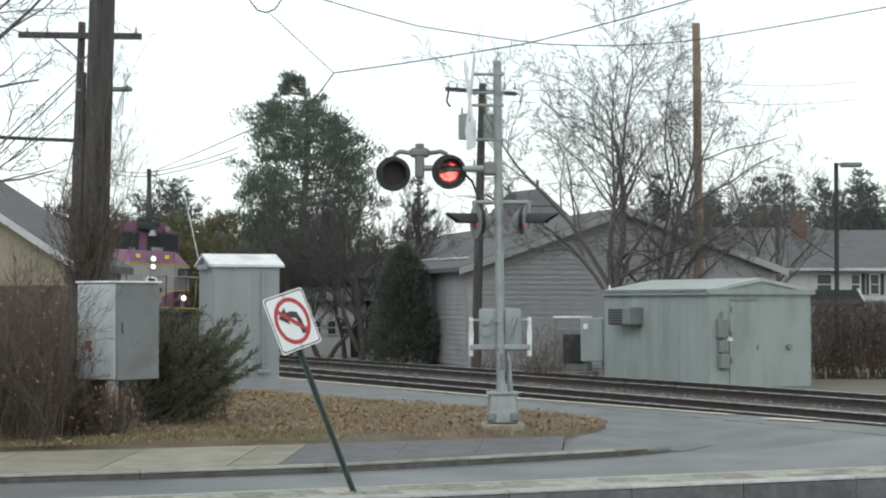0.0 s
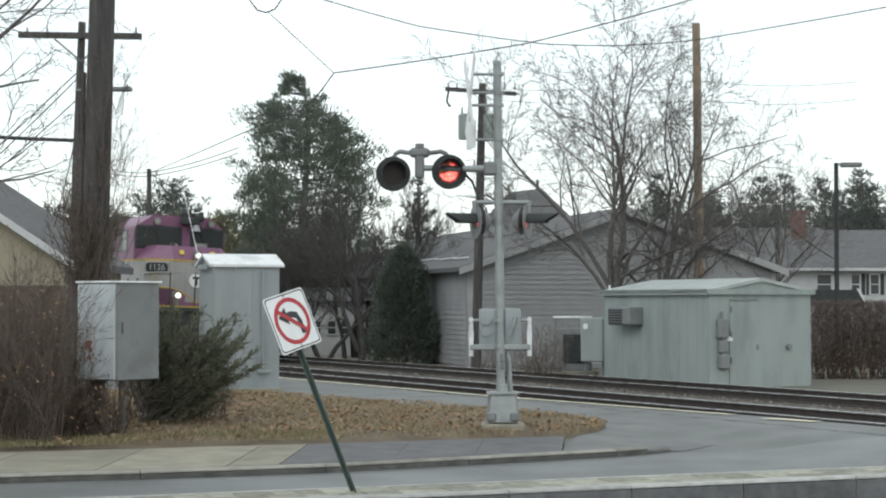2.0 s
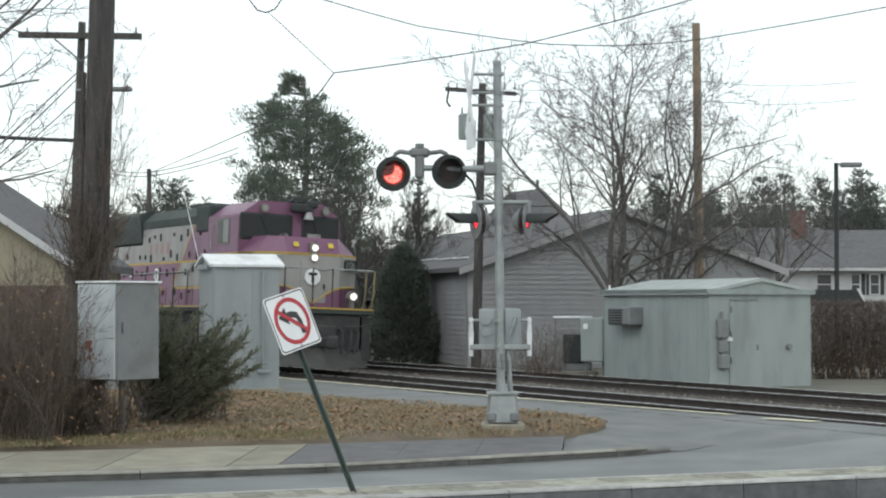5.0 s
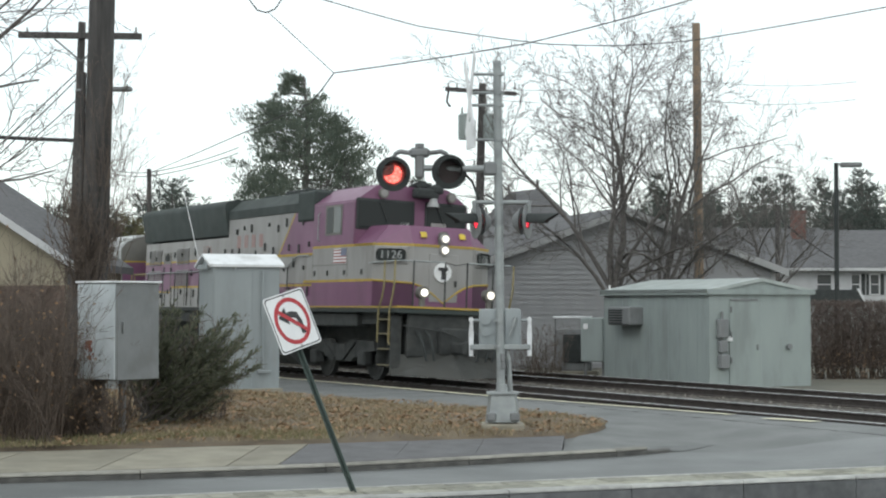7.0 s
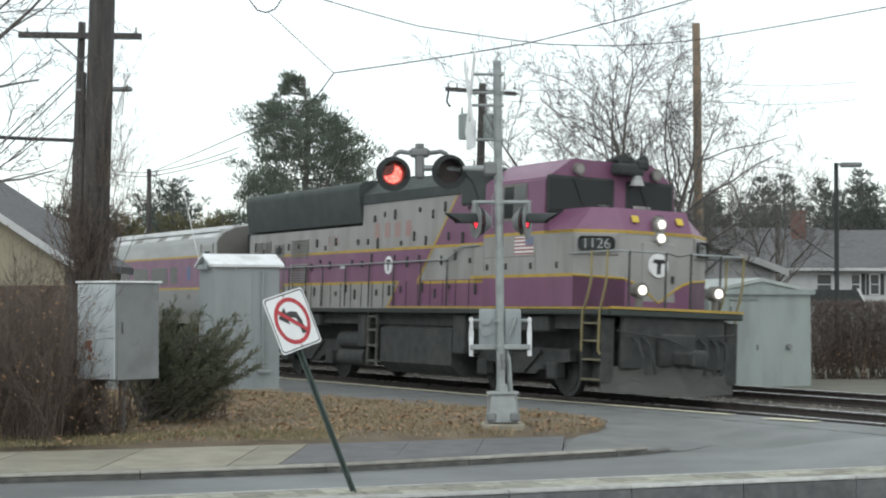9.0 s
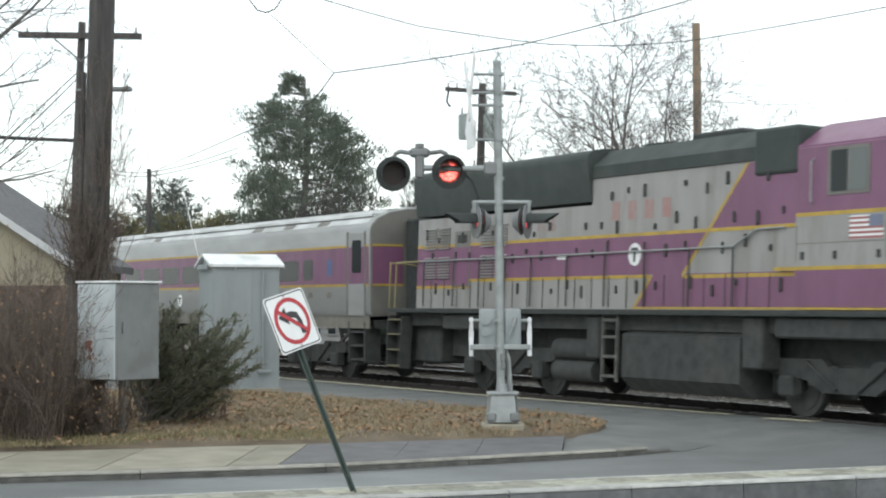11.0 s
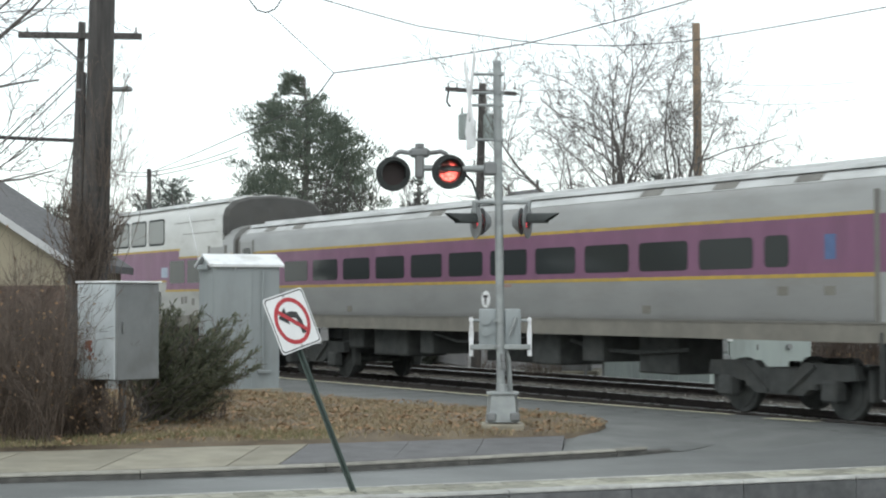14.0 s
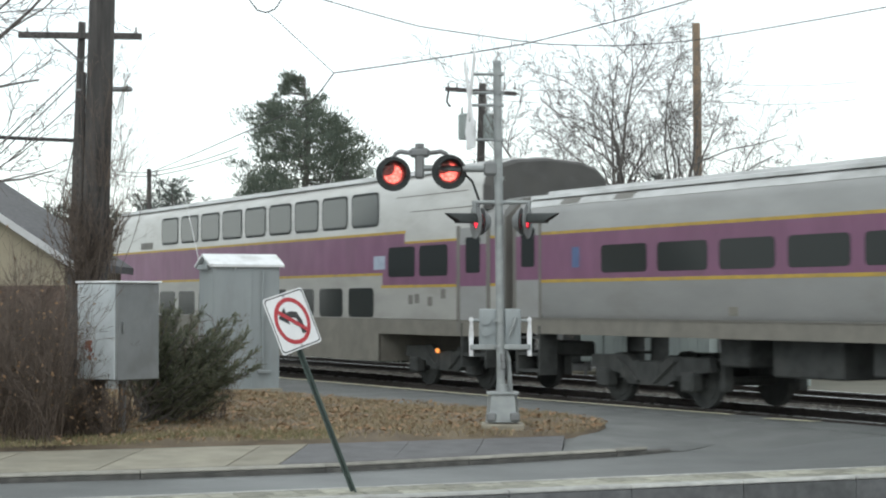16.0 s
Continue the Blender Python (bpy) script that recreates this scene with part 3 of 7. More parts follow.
for k in range(15000):
    s, lat = rnd.uniform(-40, 22), rnd.uniform(-1.7, 6.4)
    if min(abs(lat - o) for o in (-0.755, 0.755, 3.545, 5.055)) < 0.1:
        continue
    p = rail(s, lat, -0.155)
    r = rnd.uniform(0.02, 0.05)
    n = len(vs)
    vs += [(p.x + r * rnd.uniform(0.6, 1) * dx, p.y + r * rnd.uniform(0.6, 1) * dy, p.z + r * dz * 0.7) for dx, dy, dz in
           ((1, 0, 0), (-0.5, 0.8, 0), (-0.5, -0.8, 0), (0.1, 0.1, 1))]
    fs += [(n, n + 1, n + 3), (n + 1, n + 2, n + 3), (n + 2, n, n + 3)]
me = bpy.data.meshes.new("ballast_stones")
me.from_pydata(vs, [], fs)
me.materials.append(STONES)
tagged(new("ballast_stones", me), "loose grey and brown ballast stones round the rails", "stones", "", "stuff")

# asphalt carried up to the near rail where the street crosses
bm = bmesh.new()
APRON = [(2.0, -1.72), (6.0, -1.5), (9.5, -1.22), (13.0, -0.9), (15.0, -0.86), (60.0, -0.86)]
ring = [(s, lat) for s, lat in APRON] + [(60.0, -2.15), (2.0, -1.95)]
hull(bm, [(s, lat, -0.3) for s, lat in ring], [(s, lat, -0.036) for s, lat in ring])
solid("crossing_apron", bm, ASPHALT, "asphalt carried up to the near rail", "road", rail_pose(0, 0), "structure")


# painted edge line of the lane and a worn bar further on
def paint(name, stops, w, label, z=None):
    bm = bmesh.new()
    for (s0, l0), (s1, l1) in zip(stops, stops[1:]):
        q = [rail(s0, l0 - w / 2), rail(s1, l1 - w / 2), rail(s1, l1 + w / 2), rail(s0, l0 + w / 2)]
        bm.faces.new([bm.verts.new((v.x, v.y, -0.02)) for v in q])
    bmesh.ops.remove_doubles(bm, verts=bm.verts, dist=0.001)
    return solid(name, bm, LINE_PAINT, label, "road marking", kind="structure")


paint("lane_line", [(-24.0, -2.3), (-4.4, -2.1), (0.5, -1.95), (4.9, -1.8), (8.5, -1.5), (12.3, -1.19)], 0.17, "thin pale yellow edge line beside the track")
paint("stop_bar", [(13.3, -1.3), (14.3, -1.1)], 0.26, "short worn pale yellow bar on the asphalt")


# ---------------------------------------------------------------- the train
HW = 1.5     # half width of the bodies


def pose_l(x, y, z, rz=0.0, rx=90.0):
    return pose(x, y, z, rx, 0, rz)


def panel(name, x0, x1, z0, z1, material, parent, label="", proud=0.004, side=-1, hw=HW, round_=0.0, slant=(0, 0)):
    """A thin plate on the side of a body. slant: how far its upper corners lie further forward."""
    bm = bmesh.new()
    y0, y1 = side * (hw - 0.01), side * (hw + proud)
    pts = [(x0, z0), (x1, z0), (x1 + slant[1], z1), (x0 + slant[0], z1)]
    if round_:
        r, q = round_, []
        for (cx, cz), a0 in zip(((x0 + r, z0 + r), (x1 - r, z0 + r), (x1 - r, z1 - r), (x0 + r, z1 - r)), (180, 270, 0, 90)):
            q += [(cx + r * math.cos(radians(a0 + k * 30)), cz + r * math.sin(radians(a0 + k * 30))) for k in range(4)]
        pts = q
    prism(bm, pts, y0, y1, "y")
    return part(name, bm, material, parent, label)


def wheelset(parent, x, r=0.46):
    for side in (-1, 1):
        bm = bmesh.new()
        disc(bm, (x, side * 0.74, r), r, 0.13, "y", 32)
        w = part("wheel", bm, DARK_IRON, parent, smooth=True)
        bm = bmesh.new()
        disc(bm, (x, side * 0.815, r), r * 0.8, 0.02, "y", 28)
        disc(bm, (x, side * 0.84, r), 0.12, 0.06, "y", 16)
        part("hub", bm, DARK_IRON, w)
    bm = bmesh.new()
    rod(bm, (x, -0.7, r), (x, 0.7, r), 0.08)
    part("axle", bm, DARK_IRON, parent)


def truck(parent, x, base=2.74, r=0.5, frame_z=0.72):
    """A two-axle bogie: frame, axle boxes, springs and wheels."""
    bm = bmesh.new()
    for side in (-1, 1):
        y = side * 1.02
        prof = [(x - base / 2 - 0.55, frame_z - 0.02), (x - base / 2 - 0.5, frame_z + 0.2), (x - 0.6, frame_z + 0.22), (x - 0.45, frame_z + 0.1), (x + 0.45, frame_z + 0.1),
                (x + 0.6, frame_z + 0.22), (x + base / 2 + 0.5, frame_z + 0.2), (x + base / 2 + 0.55, frame_z - 0.02), (x + base / 2 - 0.45, frame_z - 0.12), (x + 0.6, frame_z - 0.3),
                (x - 0.6, frame_z - 0.3), (x - base / 2 + 0.45, frame_z - 0.12)]
        prism(bm, prof, y - 0.07, y + 0.07, "y")
        for k in (-1, 1):
            rbox(bm, (x + k * base / 2, y + side * 0.06, r), (0.36, 0.26, 0.34), 0.04)
            rod(bm, (x + k * (base / 2 - 0.5), y, frame_z - 0.2), (x + k * (base / 2 - 0.5), y, frame_z + 0.06), 0.09)
            rod(bm, (x + k * 0.3, y, frame_z - 0.2), (x + k * 0.3, y, frame_z + 0.12), 0.1)
            rod(bm, (x + k * 0.9, y + side * 0.1, frame_z + 0.16), (x + k * 0.25, y + side * 0.1, frame_z - 0.25), 0.03)
            rbox(bm, (x + k * (base / 2 + 0.62), side * 0.8, r + 0.1), (0.12, 0.2, 0.5), 0.02)
    box(bm, (x, 0, frame_z), (0.6, 2.0, 0.24))
    t = part("truck", bm, DARK_IRON, parent, "dirt-caked iron bogie frame")
    for k in (-1, 1):
        wheelset(t, x + k * base / 2, r)
    return t


def locomotive():
    # origin below the headlights, at the rail's top; forward is +x
    L = thing("locomotive", Matrix(), "purple and silver diesel locomotive with yellow stripes on the track", "locomotive", "train")
    back = -16.8
    # frame, deck and pilot
    bm = bmesh.new()
    box(bm, ((back - 1.3) / 2 + 0.05, 0, 1.48), (18.2, 2.5, 0.3))
    box(bm, ((back - 1.3) / 2 + 0.05, 0, 1.66), (18.2, 3.02, 0.06))
    box(bm, (-8.9, 0, 1.05), (16.9, 1.5, 0.7))
    part("underframe", bm, DARK_IRON, L)
    for x0, x1, z0 in ((-5.4, -4.9, 0.75), (-10.0, -9.6, 0.8), (-4.6, -1.6, 1.26), (-15.6, -12.2, 1.26)):
        for side in (-1, 1):
            bm = bmesh.new()
            rbox(bm, ((x0 + x1) / 2, side * 1.2, (z0 + 1.58) / 2), (x1 - x0, 0.4, 1.58 - z0), 0.03)
            part("sill_box", bm, DARK_IRON, L)
    panel("deck_edge", back - 1.3, 0.62, 1.6, 1.69, LOCO_DARK, L)
    panel("deck_stripe", -8.4, 0.64, 1.70, 1.735, YELLOW, L, "yellow edge of the walkway")
    # front platform, pilot and plough
    bm = bmesh.new()
    rbox(bm, (0.33, 0, 1.64), (0.66, 2.96, 0.12), 0.02)
    part("front_platform", bm, LOCO_DARK, L)
    bm = bmesh.new()
    prism(bm, [(-1.47, 1.705), (1.47, 1.705), (1.47, 1.75), (-1.47, 1.75)], 0.6, 0.672)
    part("front_stripe", bm, YELLOW, L, "yellow edge of the front platform")
    bm = bmesh.new()
    for sy in (-1, 1):
        hull(bm, [(0.42, sy * 1.46, 0.2), (0.98, 0, 0.16), (0.9, 0, 0.16), (0.34, sy * 1.46, 0.2)],
             [(0.38, sy * 1.46, 0.66), (0.72, 0, 0.72), (0.64, 0, 0.72), (0.3, sy * 1.46, 0.66)])
    part("plough", bm, mat("dusty_plough", (0.085, 0.088, 0.085), (0.055, 0.057, 0.055), 0.9, scale=3, stain=(0.115, 0.112, 0.105), stain_scale=1.5), L, "dusty iron plough below the nose")
    bm = bmesh.new()
    rbox(bm, (0.5, 0, 1.12), (0.12, 2.3, 1.0), 0.03)
    rbox(bm, (0.6, 0, 0.98), (0.2, 0.8, 0.62), 0.04)
    part("pilot", bm, DARK_IRON, L, "dark iron pilot plate")
    bm = bmesh.new()
    pipe(bm, [(0.6, -1.3, 1.32), (0.7, -1.25, 1.3), (0.74, -0.3, 1.2), (0.9, 0, 1.05)], 0.018, 6)
    part("cut_lever", bm, DARK_IRON, L)
    bm = bmesh.new()
    pipe(bm, [(0.6, 1.3, 1.32), (0.7, 1.25, 1.3), (0.74, 0.6, 1.26)], 0.018, 6)
    part("cut_lever", bm, DARK_IRON, L)
    bm = bmesh.new()
    rbox(bm, (0.95, 0, 0.84), (0.6, 0.26, 0.28), 0.05)
    rbox(bm, (1.24, 0.05, 0.84), (0.18, 0.3, 0.34), 0.06, seg=2)
    rbox(bm, (1.3, -0.1, 0.84), (0.12, 0.1, 0.3), 0.04)
    part("coupler", bm, DARK_IRON, L)
    for y in (-0.95, -0.72, 0.55, 0.8, 1.0):
        bm = bmesh.new()
        pipe(bm, [(0.58, y, 1.2), (0.78, y, 1.1), (0.88, y * 0.95, 0.85), (0.86, y * 0.85, 0.55)], 0.03)
        part("air_hose", bm, BLACK, L)
    # fuel tank
    bm = bmesh.new()
    tank = [(-1.35, 0.5), (-1.1, 0.28), (1.1, 0.28), (1.35, 0.5), (1.35, 1.25), (1.1, 1.36), (-1.1, 1.36), (-1.35, 1.25)]
    prism(bm, tank, -8.9, -5.5)
    part("fuel_tank", bm, DARK_IRON, L, "grimy dark fuel tank slung between the bogies")
    for x0, x1, z in ((-11.4, -10.0, 0.95), (-11.4, -10.0, 0.55)):
        bm = bmesh.new()
        rod(bm, (x0, -1.08, z), (x1, -1.08, z), 0.2, seg=14)
        part("air_reservoir", bm, DARK_IRON, L, smooth=True)
    for x0, x1 in ((-17.7, -16.3), (-0.9, 0.3)):
        bm = bmesh.new()
        rbox(bm, ((x0 + x1) / 2, 0, 0.98), (x1 - x0, 2.1, 0.9), 0.04)
        part("draft_gear_box", bm, DARK_IRON, L)
    truck(L, -3.3)
    truck(L, -13.6)
    # steps and stirrups at each corner
    for x in (0.1, back - 0.85):
        for side in (-1, 1):
            bm = bmesh.new()
            box(bm, (x, side * 1.26, 0.95), (0.66, 0.03, 1.2))
            for dx in (-0.33, 0.33):
                box(bm, (x + dx, side * 1.38, 0.95), (0.03, 0.26, 1.15))
            well = part("step_well", bm, DARK_IRON, L)
            for z in (0.42, 0.78, 1.12, 1.44):
                bm = bmesh.new()
                box(bm, (x, side * 1.38, z), (0.62, 0.26, 0.035))
                part("step", bm, mat_step, well)
    bm = bmesh.new()
    for z in (0.5, 0.85, 1.2, 1.5):
        box(bm, (-9.2, -1.4, z), (0.42, 0.05, 0.05))
    for dx in (-0.23, 0.23):
        box(bm, (-9.2 + dx, -1.4, 1.0), (0.035, 0.06, 1.2))
    part("tank_ladder", bm, mat("grimy_ladder", (0.12, 0.12, 0.11), (0.075, 0.075, 0.07), 0.8, scale=6), L)
    # long hood, with purple band and silver below
    HH = 1.42
    bm = bmesh.new()
    prism(bm, [(-HH, 1.69), (HH, 1.69), (HH, 3.6), (-HH, 3.6)], back, -3.9)
    hood = part("hood", bm, LOCO_GREY, L, "silver grey hood with many small vents")
    bm = bmesh.new()
    prism(bm, [(-HH, 3.6), (HH, 3.6), (HH, 3.66), (-HH, 3.66)], back + 6.9, -3.9)
    hull(bm, [(back + 6.9, -HH, 3.66), (-3.9, -HH, 3.66), (-3.9, HH, 3.66), (back + 6.9, HH, 3.66)],
         [(back + 6.9, -HH, 4.08), (-3.9, -HH, 4.08), (-3.9, HH, 4.08), (back + 6.9, HH, 4.08)])
    part("upper_hood", bm, LOCO_GREY, L)
    # radiator and roof in black
    bm = bmesh.new()
    RP = [(-HH - 0.02, 3.66), (-HH - 0.14, 4.42), (-HH - 0.12, 4.52), (-HH - 0.03, 4.6), (-1.2, 4.66), (1.2, 4.66), (HH + 0.03, 4.6), (HH + 0.12, 4.52), (HH + 0.14, 4.42), (HH + 0.02, 3.66)]
    prism(bm, RP, back - 0.06, back + 6.92)
    part("radiator_section", bm, LOCO_DARK, L, "black radiator section with flared sides", smooth=True)
    bm = bmesh.new()
    prism(bm, [(-HH - 0.03, 4.085), (-HH - 0.03, 4.3), (-1.08, 4.62), (1.08, 4.62), (HH + 0.03, 4.3), (HH + 0.03, 4.085)], back + 6.93, -4.9)
    part("hood_roof", bm, LOCO_DARK, L)
    bm = bmesh.new()
    rbox(bm, (-4.58, 0, 4.2), (1.08, 2 * HH + 0.1, 0.76), 0.06, seg=2)
    part("dynamic_brake_housing", bm, LOCO_DARK, L)
    for x in (-15.9, -14.4, -12.9, -9.3):
        bm = bmesh.new()
        disc(bm, (x, 0, 4.7), 0.62, 0.1, "z", 24)
        disc(bm, (x, 0, 4.76), 0.5, 0.03, "z", 24)
        part("roof_fan", bm, LOCO_DARK, L)
    bm = bmesh.new()
    rbox(bm, (-7.3, 0, 4.72), (1.4, 1.2, 0.2), 0.04)
    part("exhaust_housing", bm, BLACK, L)
    # purple paint on the flank with its slanted front edge and yellow lines
    for side in (-1, 1):
        panel("purple_band", back + 0.01, -14.5, 2.17, 2.31, PURPLE, L, proud=0.005, side=side, hw=HH)
        panel("purple_band", back + 0.01, -7.03, 2.30, 2.98, PURPLE, L, proud=0.005, side=side, hw=HH, slant=(0, 0.65))
        panel("yellow_line", back + 0.01, -3.9, 2.98, 3.04, YELLOW, L, proud=0.007, side=side, hw=HH)
        panel("yellow_line", back + 0.01, -14.5, 2.11, 2.17, YELLOW, L, proud=0.007, side=side, hw=HH)
        panel("yellow_line", -14.56, -8.0, 2.24, 2.30, YELLOW, L, proud=0.007, side=side, hw=HH)
        panel("slanted_line", -7.06, -6.98, 2.28, 4.06, YELLOW, L, proud=0.008, side=side, hw=HH, slant=(1.7, 1.7))
        panel("slanted_line", -8.47, -8.39, 1.74, 2.28, YELLOW, L, proud=0.008, side=side, hw=HH, slant=(0.5, 0.5))
        panel("purple_field", -8.42, -3.9, 1.72, 2.30, PURPLE, L, proud=0.0045, side=side, hw=HH, slant=(0.52, 0))
        panel("yellow_line", -7.03, -3.9, 2.22, 2.28, YELLOW, L, proud=0.007, side=side, hw=HH)
        panel("purple_cab_back", -6.3, -3.9, 3.04, 4.06, PURPLE, L, proud=0.0055, side=side, hw=HH, slant=(0.97, 0))
    # louvres, hood doors with latches, hand rail
    for x in (-16.17, -15.57, -13.74, -13.18):
        for z0 in (2.3, 2.92):
            bm = bmesh.new()
            for k in range(8):
                m = Matrix.Translation((x, -HH - 0.012, z0 + 0.04 + k * 0.06)) @ Euler((radians(35), 0, 0)).to_matrix().to_4x4()
                box(bm, (0, 0, 0), (0.5, 0.06, 0.014), m)
            part("louvre", bm, LOCO_GREY, L)
    bm = bmesh.new()
    rbox(bm, (-14.78, -HH - 0.004, 2.72), (0.66, 0.02, 1.16), 0.006)
    door = part("service_door", bm, CAR_END, L, "recessed door in the hood")
    panel("door_paint", -15.06, -14.5, 2.18, 2.96, PURPLE, door, hw=HH, proud=0.018)
    panel("door_louvre", -14.98, -14.58, 3.05, 3.22, DARK_IRON, door, hw=HH, proud=0.018)
    latch = None
    for row, zz in enumerate((2.08, 2.75, 3.2, 3.78)):
        for c in range(22):
            x = -16.4 + c * 0.57 + (0.28 if row % 2 else 0)
            if row == 3 and (x < back + 7.1):
                continue
            if x > -4.4 or (c * 7 + row * 5) % 4 == 0:
                continue
            if latch is None:
                bm = bmesh.new()
                rbox(bm, (0, -HH - 0.02, 0), (0.055, 0.05, 0.17), 0.015)
                latch = finish(bm, "latch", DARK_IRON)
            shared("latch", latch, L, Matrix.Translation((x + 0.06 * math.sin(c * 5.1 + row), 0, zz + 0.07 * math.sin(c * 2.7 + row))) @ Matrix.Diagonal((1 + 0.35 * math.sin(c * 3.3 + row * 2), 1, 1 + 0.4 * math.sin(c * 1.9 + row * 4), 1)))
    seam = None
    for c in range(21):
        x = -16.1 + c * 0.57
        bm = bmesh.new()
        if seam is None:
            box(bm, (0, -HH - 0.008, 2.0), (0.014, 0.012, 0.56))
            seam = finish(bm, "door_seam", DARK_IRON)
        else:
            bm.free()
        shared("door_seam", seam, L, Matrix.Translation((x, 0, 0)))
    bm = bmesh.new()
    pipe(bm, [(back + 0.2, -1.47, 2.7), (-11.5, -1.47, 2.7), (-5.6, -1.47, 2.72), (-5.0, -1.47, 2.98), (-4.3, -1.47, 2.98)], 0.018, 6)
    part("handrail", bm, ALU, L, "pale handrail along the walkway")
    stan = None
    for x in (-16.4, -15.07, -13.98, -12.94, -11.94, -10.64, -9.36, -8.11, -6.8, -5.6):
        if stan is None:
            bm = bmesh.new()
            rod(bm, (0, -1.47, 1.74), (0, -1.47, 2.7), 0.016, seg=6)
            stan = finish(bm, "stanchion", DARK_IRON)
        shared("stanchion", stan, L, Matrix.Translation((x, 0, 0)))
    # rear platform rails
    for y in (-1.45, -0.55, 0.55, 1.45):
        bm = bmesh.new()
        rod(bm, (back - 1.25, y, 1.7), (back - 1.25, y, 2.72), 0.02, seg=6)
        part("rail_post", bm, mat_yrail, L)
    for way in ([(back + 0.2, -1.47, 2.7), (back - 0.9, -1.47, 2.7), (back - 0.95, -1.47, 1.7)], [(back - 1.25, -1.45, 2.7), (back - 1.25, -0.55, 2.66)]):
        bm = bmesh.new()
        pipe(bm, way, 0.02, 6)
        part("rear_rail", bm, mat_yrail, L)
    # cab
    bm = bmesh.new()
    cab = [(-1.5, 1.72), (1.5, 1.72), (1.5, 4.2), (0.93, 4.61), (-0.93, 4.61), (-1.5, 4.2)]
    prism(bm, cab, -4.02, -1.66)
    bmesh.ops.bevel(bm, geom=[e for e in bm.edges if e.calc_length() > 1], offset=0.03, segments=2, affect="EDGES")
    part("cab", bm, PURPLE, L, "purple crew cab with dark windows", smooth=True)
    for side in (-1, 1):
        panel("cab_grey", -4.0, -0.64, 2.34, 3.12, LOCO_GREY, L, proud=0.006, side=side)
        panel("yellow_line", -4.0, -0.62, 3.12, 3.18, YELLOW, L, proud=0.009, side=side)
        panel("yellow_line", -4.5, -0.62, 2.30, 2.36, YELLOW, L, proud=0.009, side=side)
        panel("side_window_frame", -3.28, -2.34, 3.42, 4.14, CAR_END, L, proud=0.012, side=side)
        panel("side_window", -3.2, -2.84, 3.47, 4.09, GLASS, L, proud=0.018, side=side)
        panel("side_window", -2.8, -2.4, 3.47, 4.09, GLASS_PALE, L, proud=0.018, side=side)
        panel("panel_seam", -3.98, -2.0, 2.7, 2.715, CAR_END, L, proud=0.009, side=side)
        for x in (-3.98, -1.98):
            panel("panel_seam", x, x + 0.02, 2.42, 2.98, CAR_END, L, proud=0.009, side=side)
        for x in (-3.85, -3.1, -2.15, -1.2):
            panel("step_latch", x, x + 0.06, 2.46, 2.58, DARK_IRON, L, proud=0.03, side=side)
    # windscreen band
    for y0, y1 in ((-1.43, 0.0), (0.37, 1.4)):
        bm = bmesh.new()
        rbox(bm, (-1.66, (y0 + y1) / 2, 3.9), (0.05, y1 - y0 + 0.1, 0.74), 0.03)
        g = part("windscreen_gasket", bm, BLACK, L)
        bm = bmesh.new()
        rbox(bm, (-1.65, (y0 + y1) / 2, 3.9), (0.06, y1 - y0, 0.64), 0.02)
        part("windscreen", bm, GLASS, g, "dark windscreen")
    for y in (-0.8, 1.0):
        bm = bmesh.new()
        disc(bm, (-1.62, y, 4.41), 0.12, 0.1, "x", 20)
        lamp = part("marker_light", bm, CAR_END, L, "round marker lamp")
        bm = bmesh.new()
        disc(bm, (-1.57, y, 4.41), 0.085, 0.03, "x", 18)
        part("lens", bm, LOCO_GREY, lamp)
    bm = bmesh.new()
    bmesh.ops.create_cone(bm, cap_ends=True, segments=18, radius1=0.15, radius2=0.075, depth=0.2, matrix=Matrix.Translation((-1.42, 0.42, 4.25)))
    rod(bm, (-1.42, 0.42, 4.34), (-1.42, 0.42, 4.42), 0.05, 0.03, 10)
    part("bell", bm, GLASS_INS, L, "pale metal bell over the windscreen", smooth=True)
    bm = bmesh.new()
    rbox(bm, (-1.5, 0.25, 4.46), (0.3, 0.62, 0.24), 0.06, seg=2)
    rbox(bm, (-1.5, 0.52, 4.56), (0.34, 0.3, 0.2), 0.06, seg=2)
    part("horn_mount", bm, BLACK, L, "black mount over the windscreen")
    for k, y in enumerate((0.05, 0.22, 0.4, 0.6)):
        bm = bmesh.new()
        rod(bm, (-1.95, y, 4.64), (-1.45 - 0.08 * (k % 3), y, 4.66 + 0.03 * (k % 2)), 0.03, 0.08, 12)
        part("horn", bm, BLACK, L, smooth=True)
    for y in (-0.5, 0.0, 0.5):
        bm = bmesh.new()
        rbox(bm, (-2.2 + 0.3 * y, y, 4.63), (0.22, 0.16, 0.07), 0.02)
        part("roof_bracket", bm, BLACK, L)
    # nose: silver lower body with chamfered corners, purple sloped top
    def ring(x_back, x_ch, x_f, yw, yc, z):
        return [(x_back, -yw, z), (x_ch, -yw, z), (x_f, -yc, z), (x_f, yc, z), (x_ch, yw, z), (x_back, yw, z)]
    low = ring(-1.67, -0.6, 0.0, 1.5, 0.76, 1.74)
    mid = ring(-1.67, -0.62, -0.03, 1.5, 0.76, 3.14)
    bm = bmesh.new()
    hull(bm, low, mid)
    part("nose", bm, LOCO_GREY, L, "blunt silver nose with chamfered corners")
    bm = bmesh.new()
    hull(bm, mid, [(-1.67, -1.1, 3.62), (-0.75, -1.04, 3.62), (-0.26, -0.78, 3.6), (-0.26, 0.78, 3.6), (-0.75, 1.04, 3.62), (-1.67, 1.1, 3.62)])
    part("nose_top", bm, PURPLE, L, "purple sloped top of the nose")
    bm = bmesh.new()
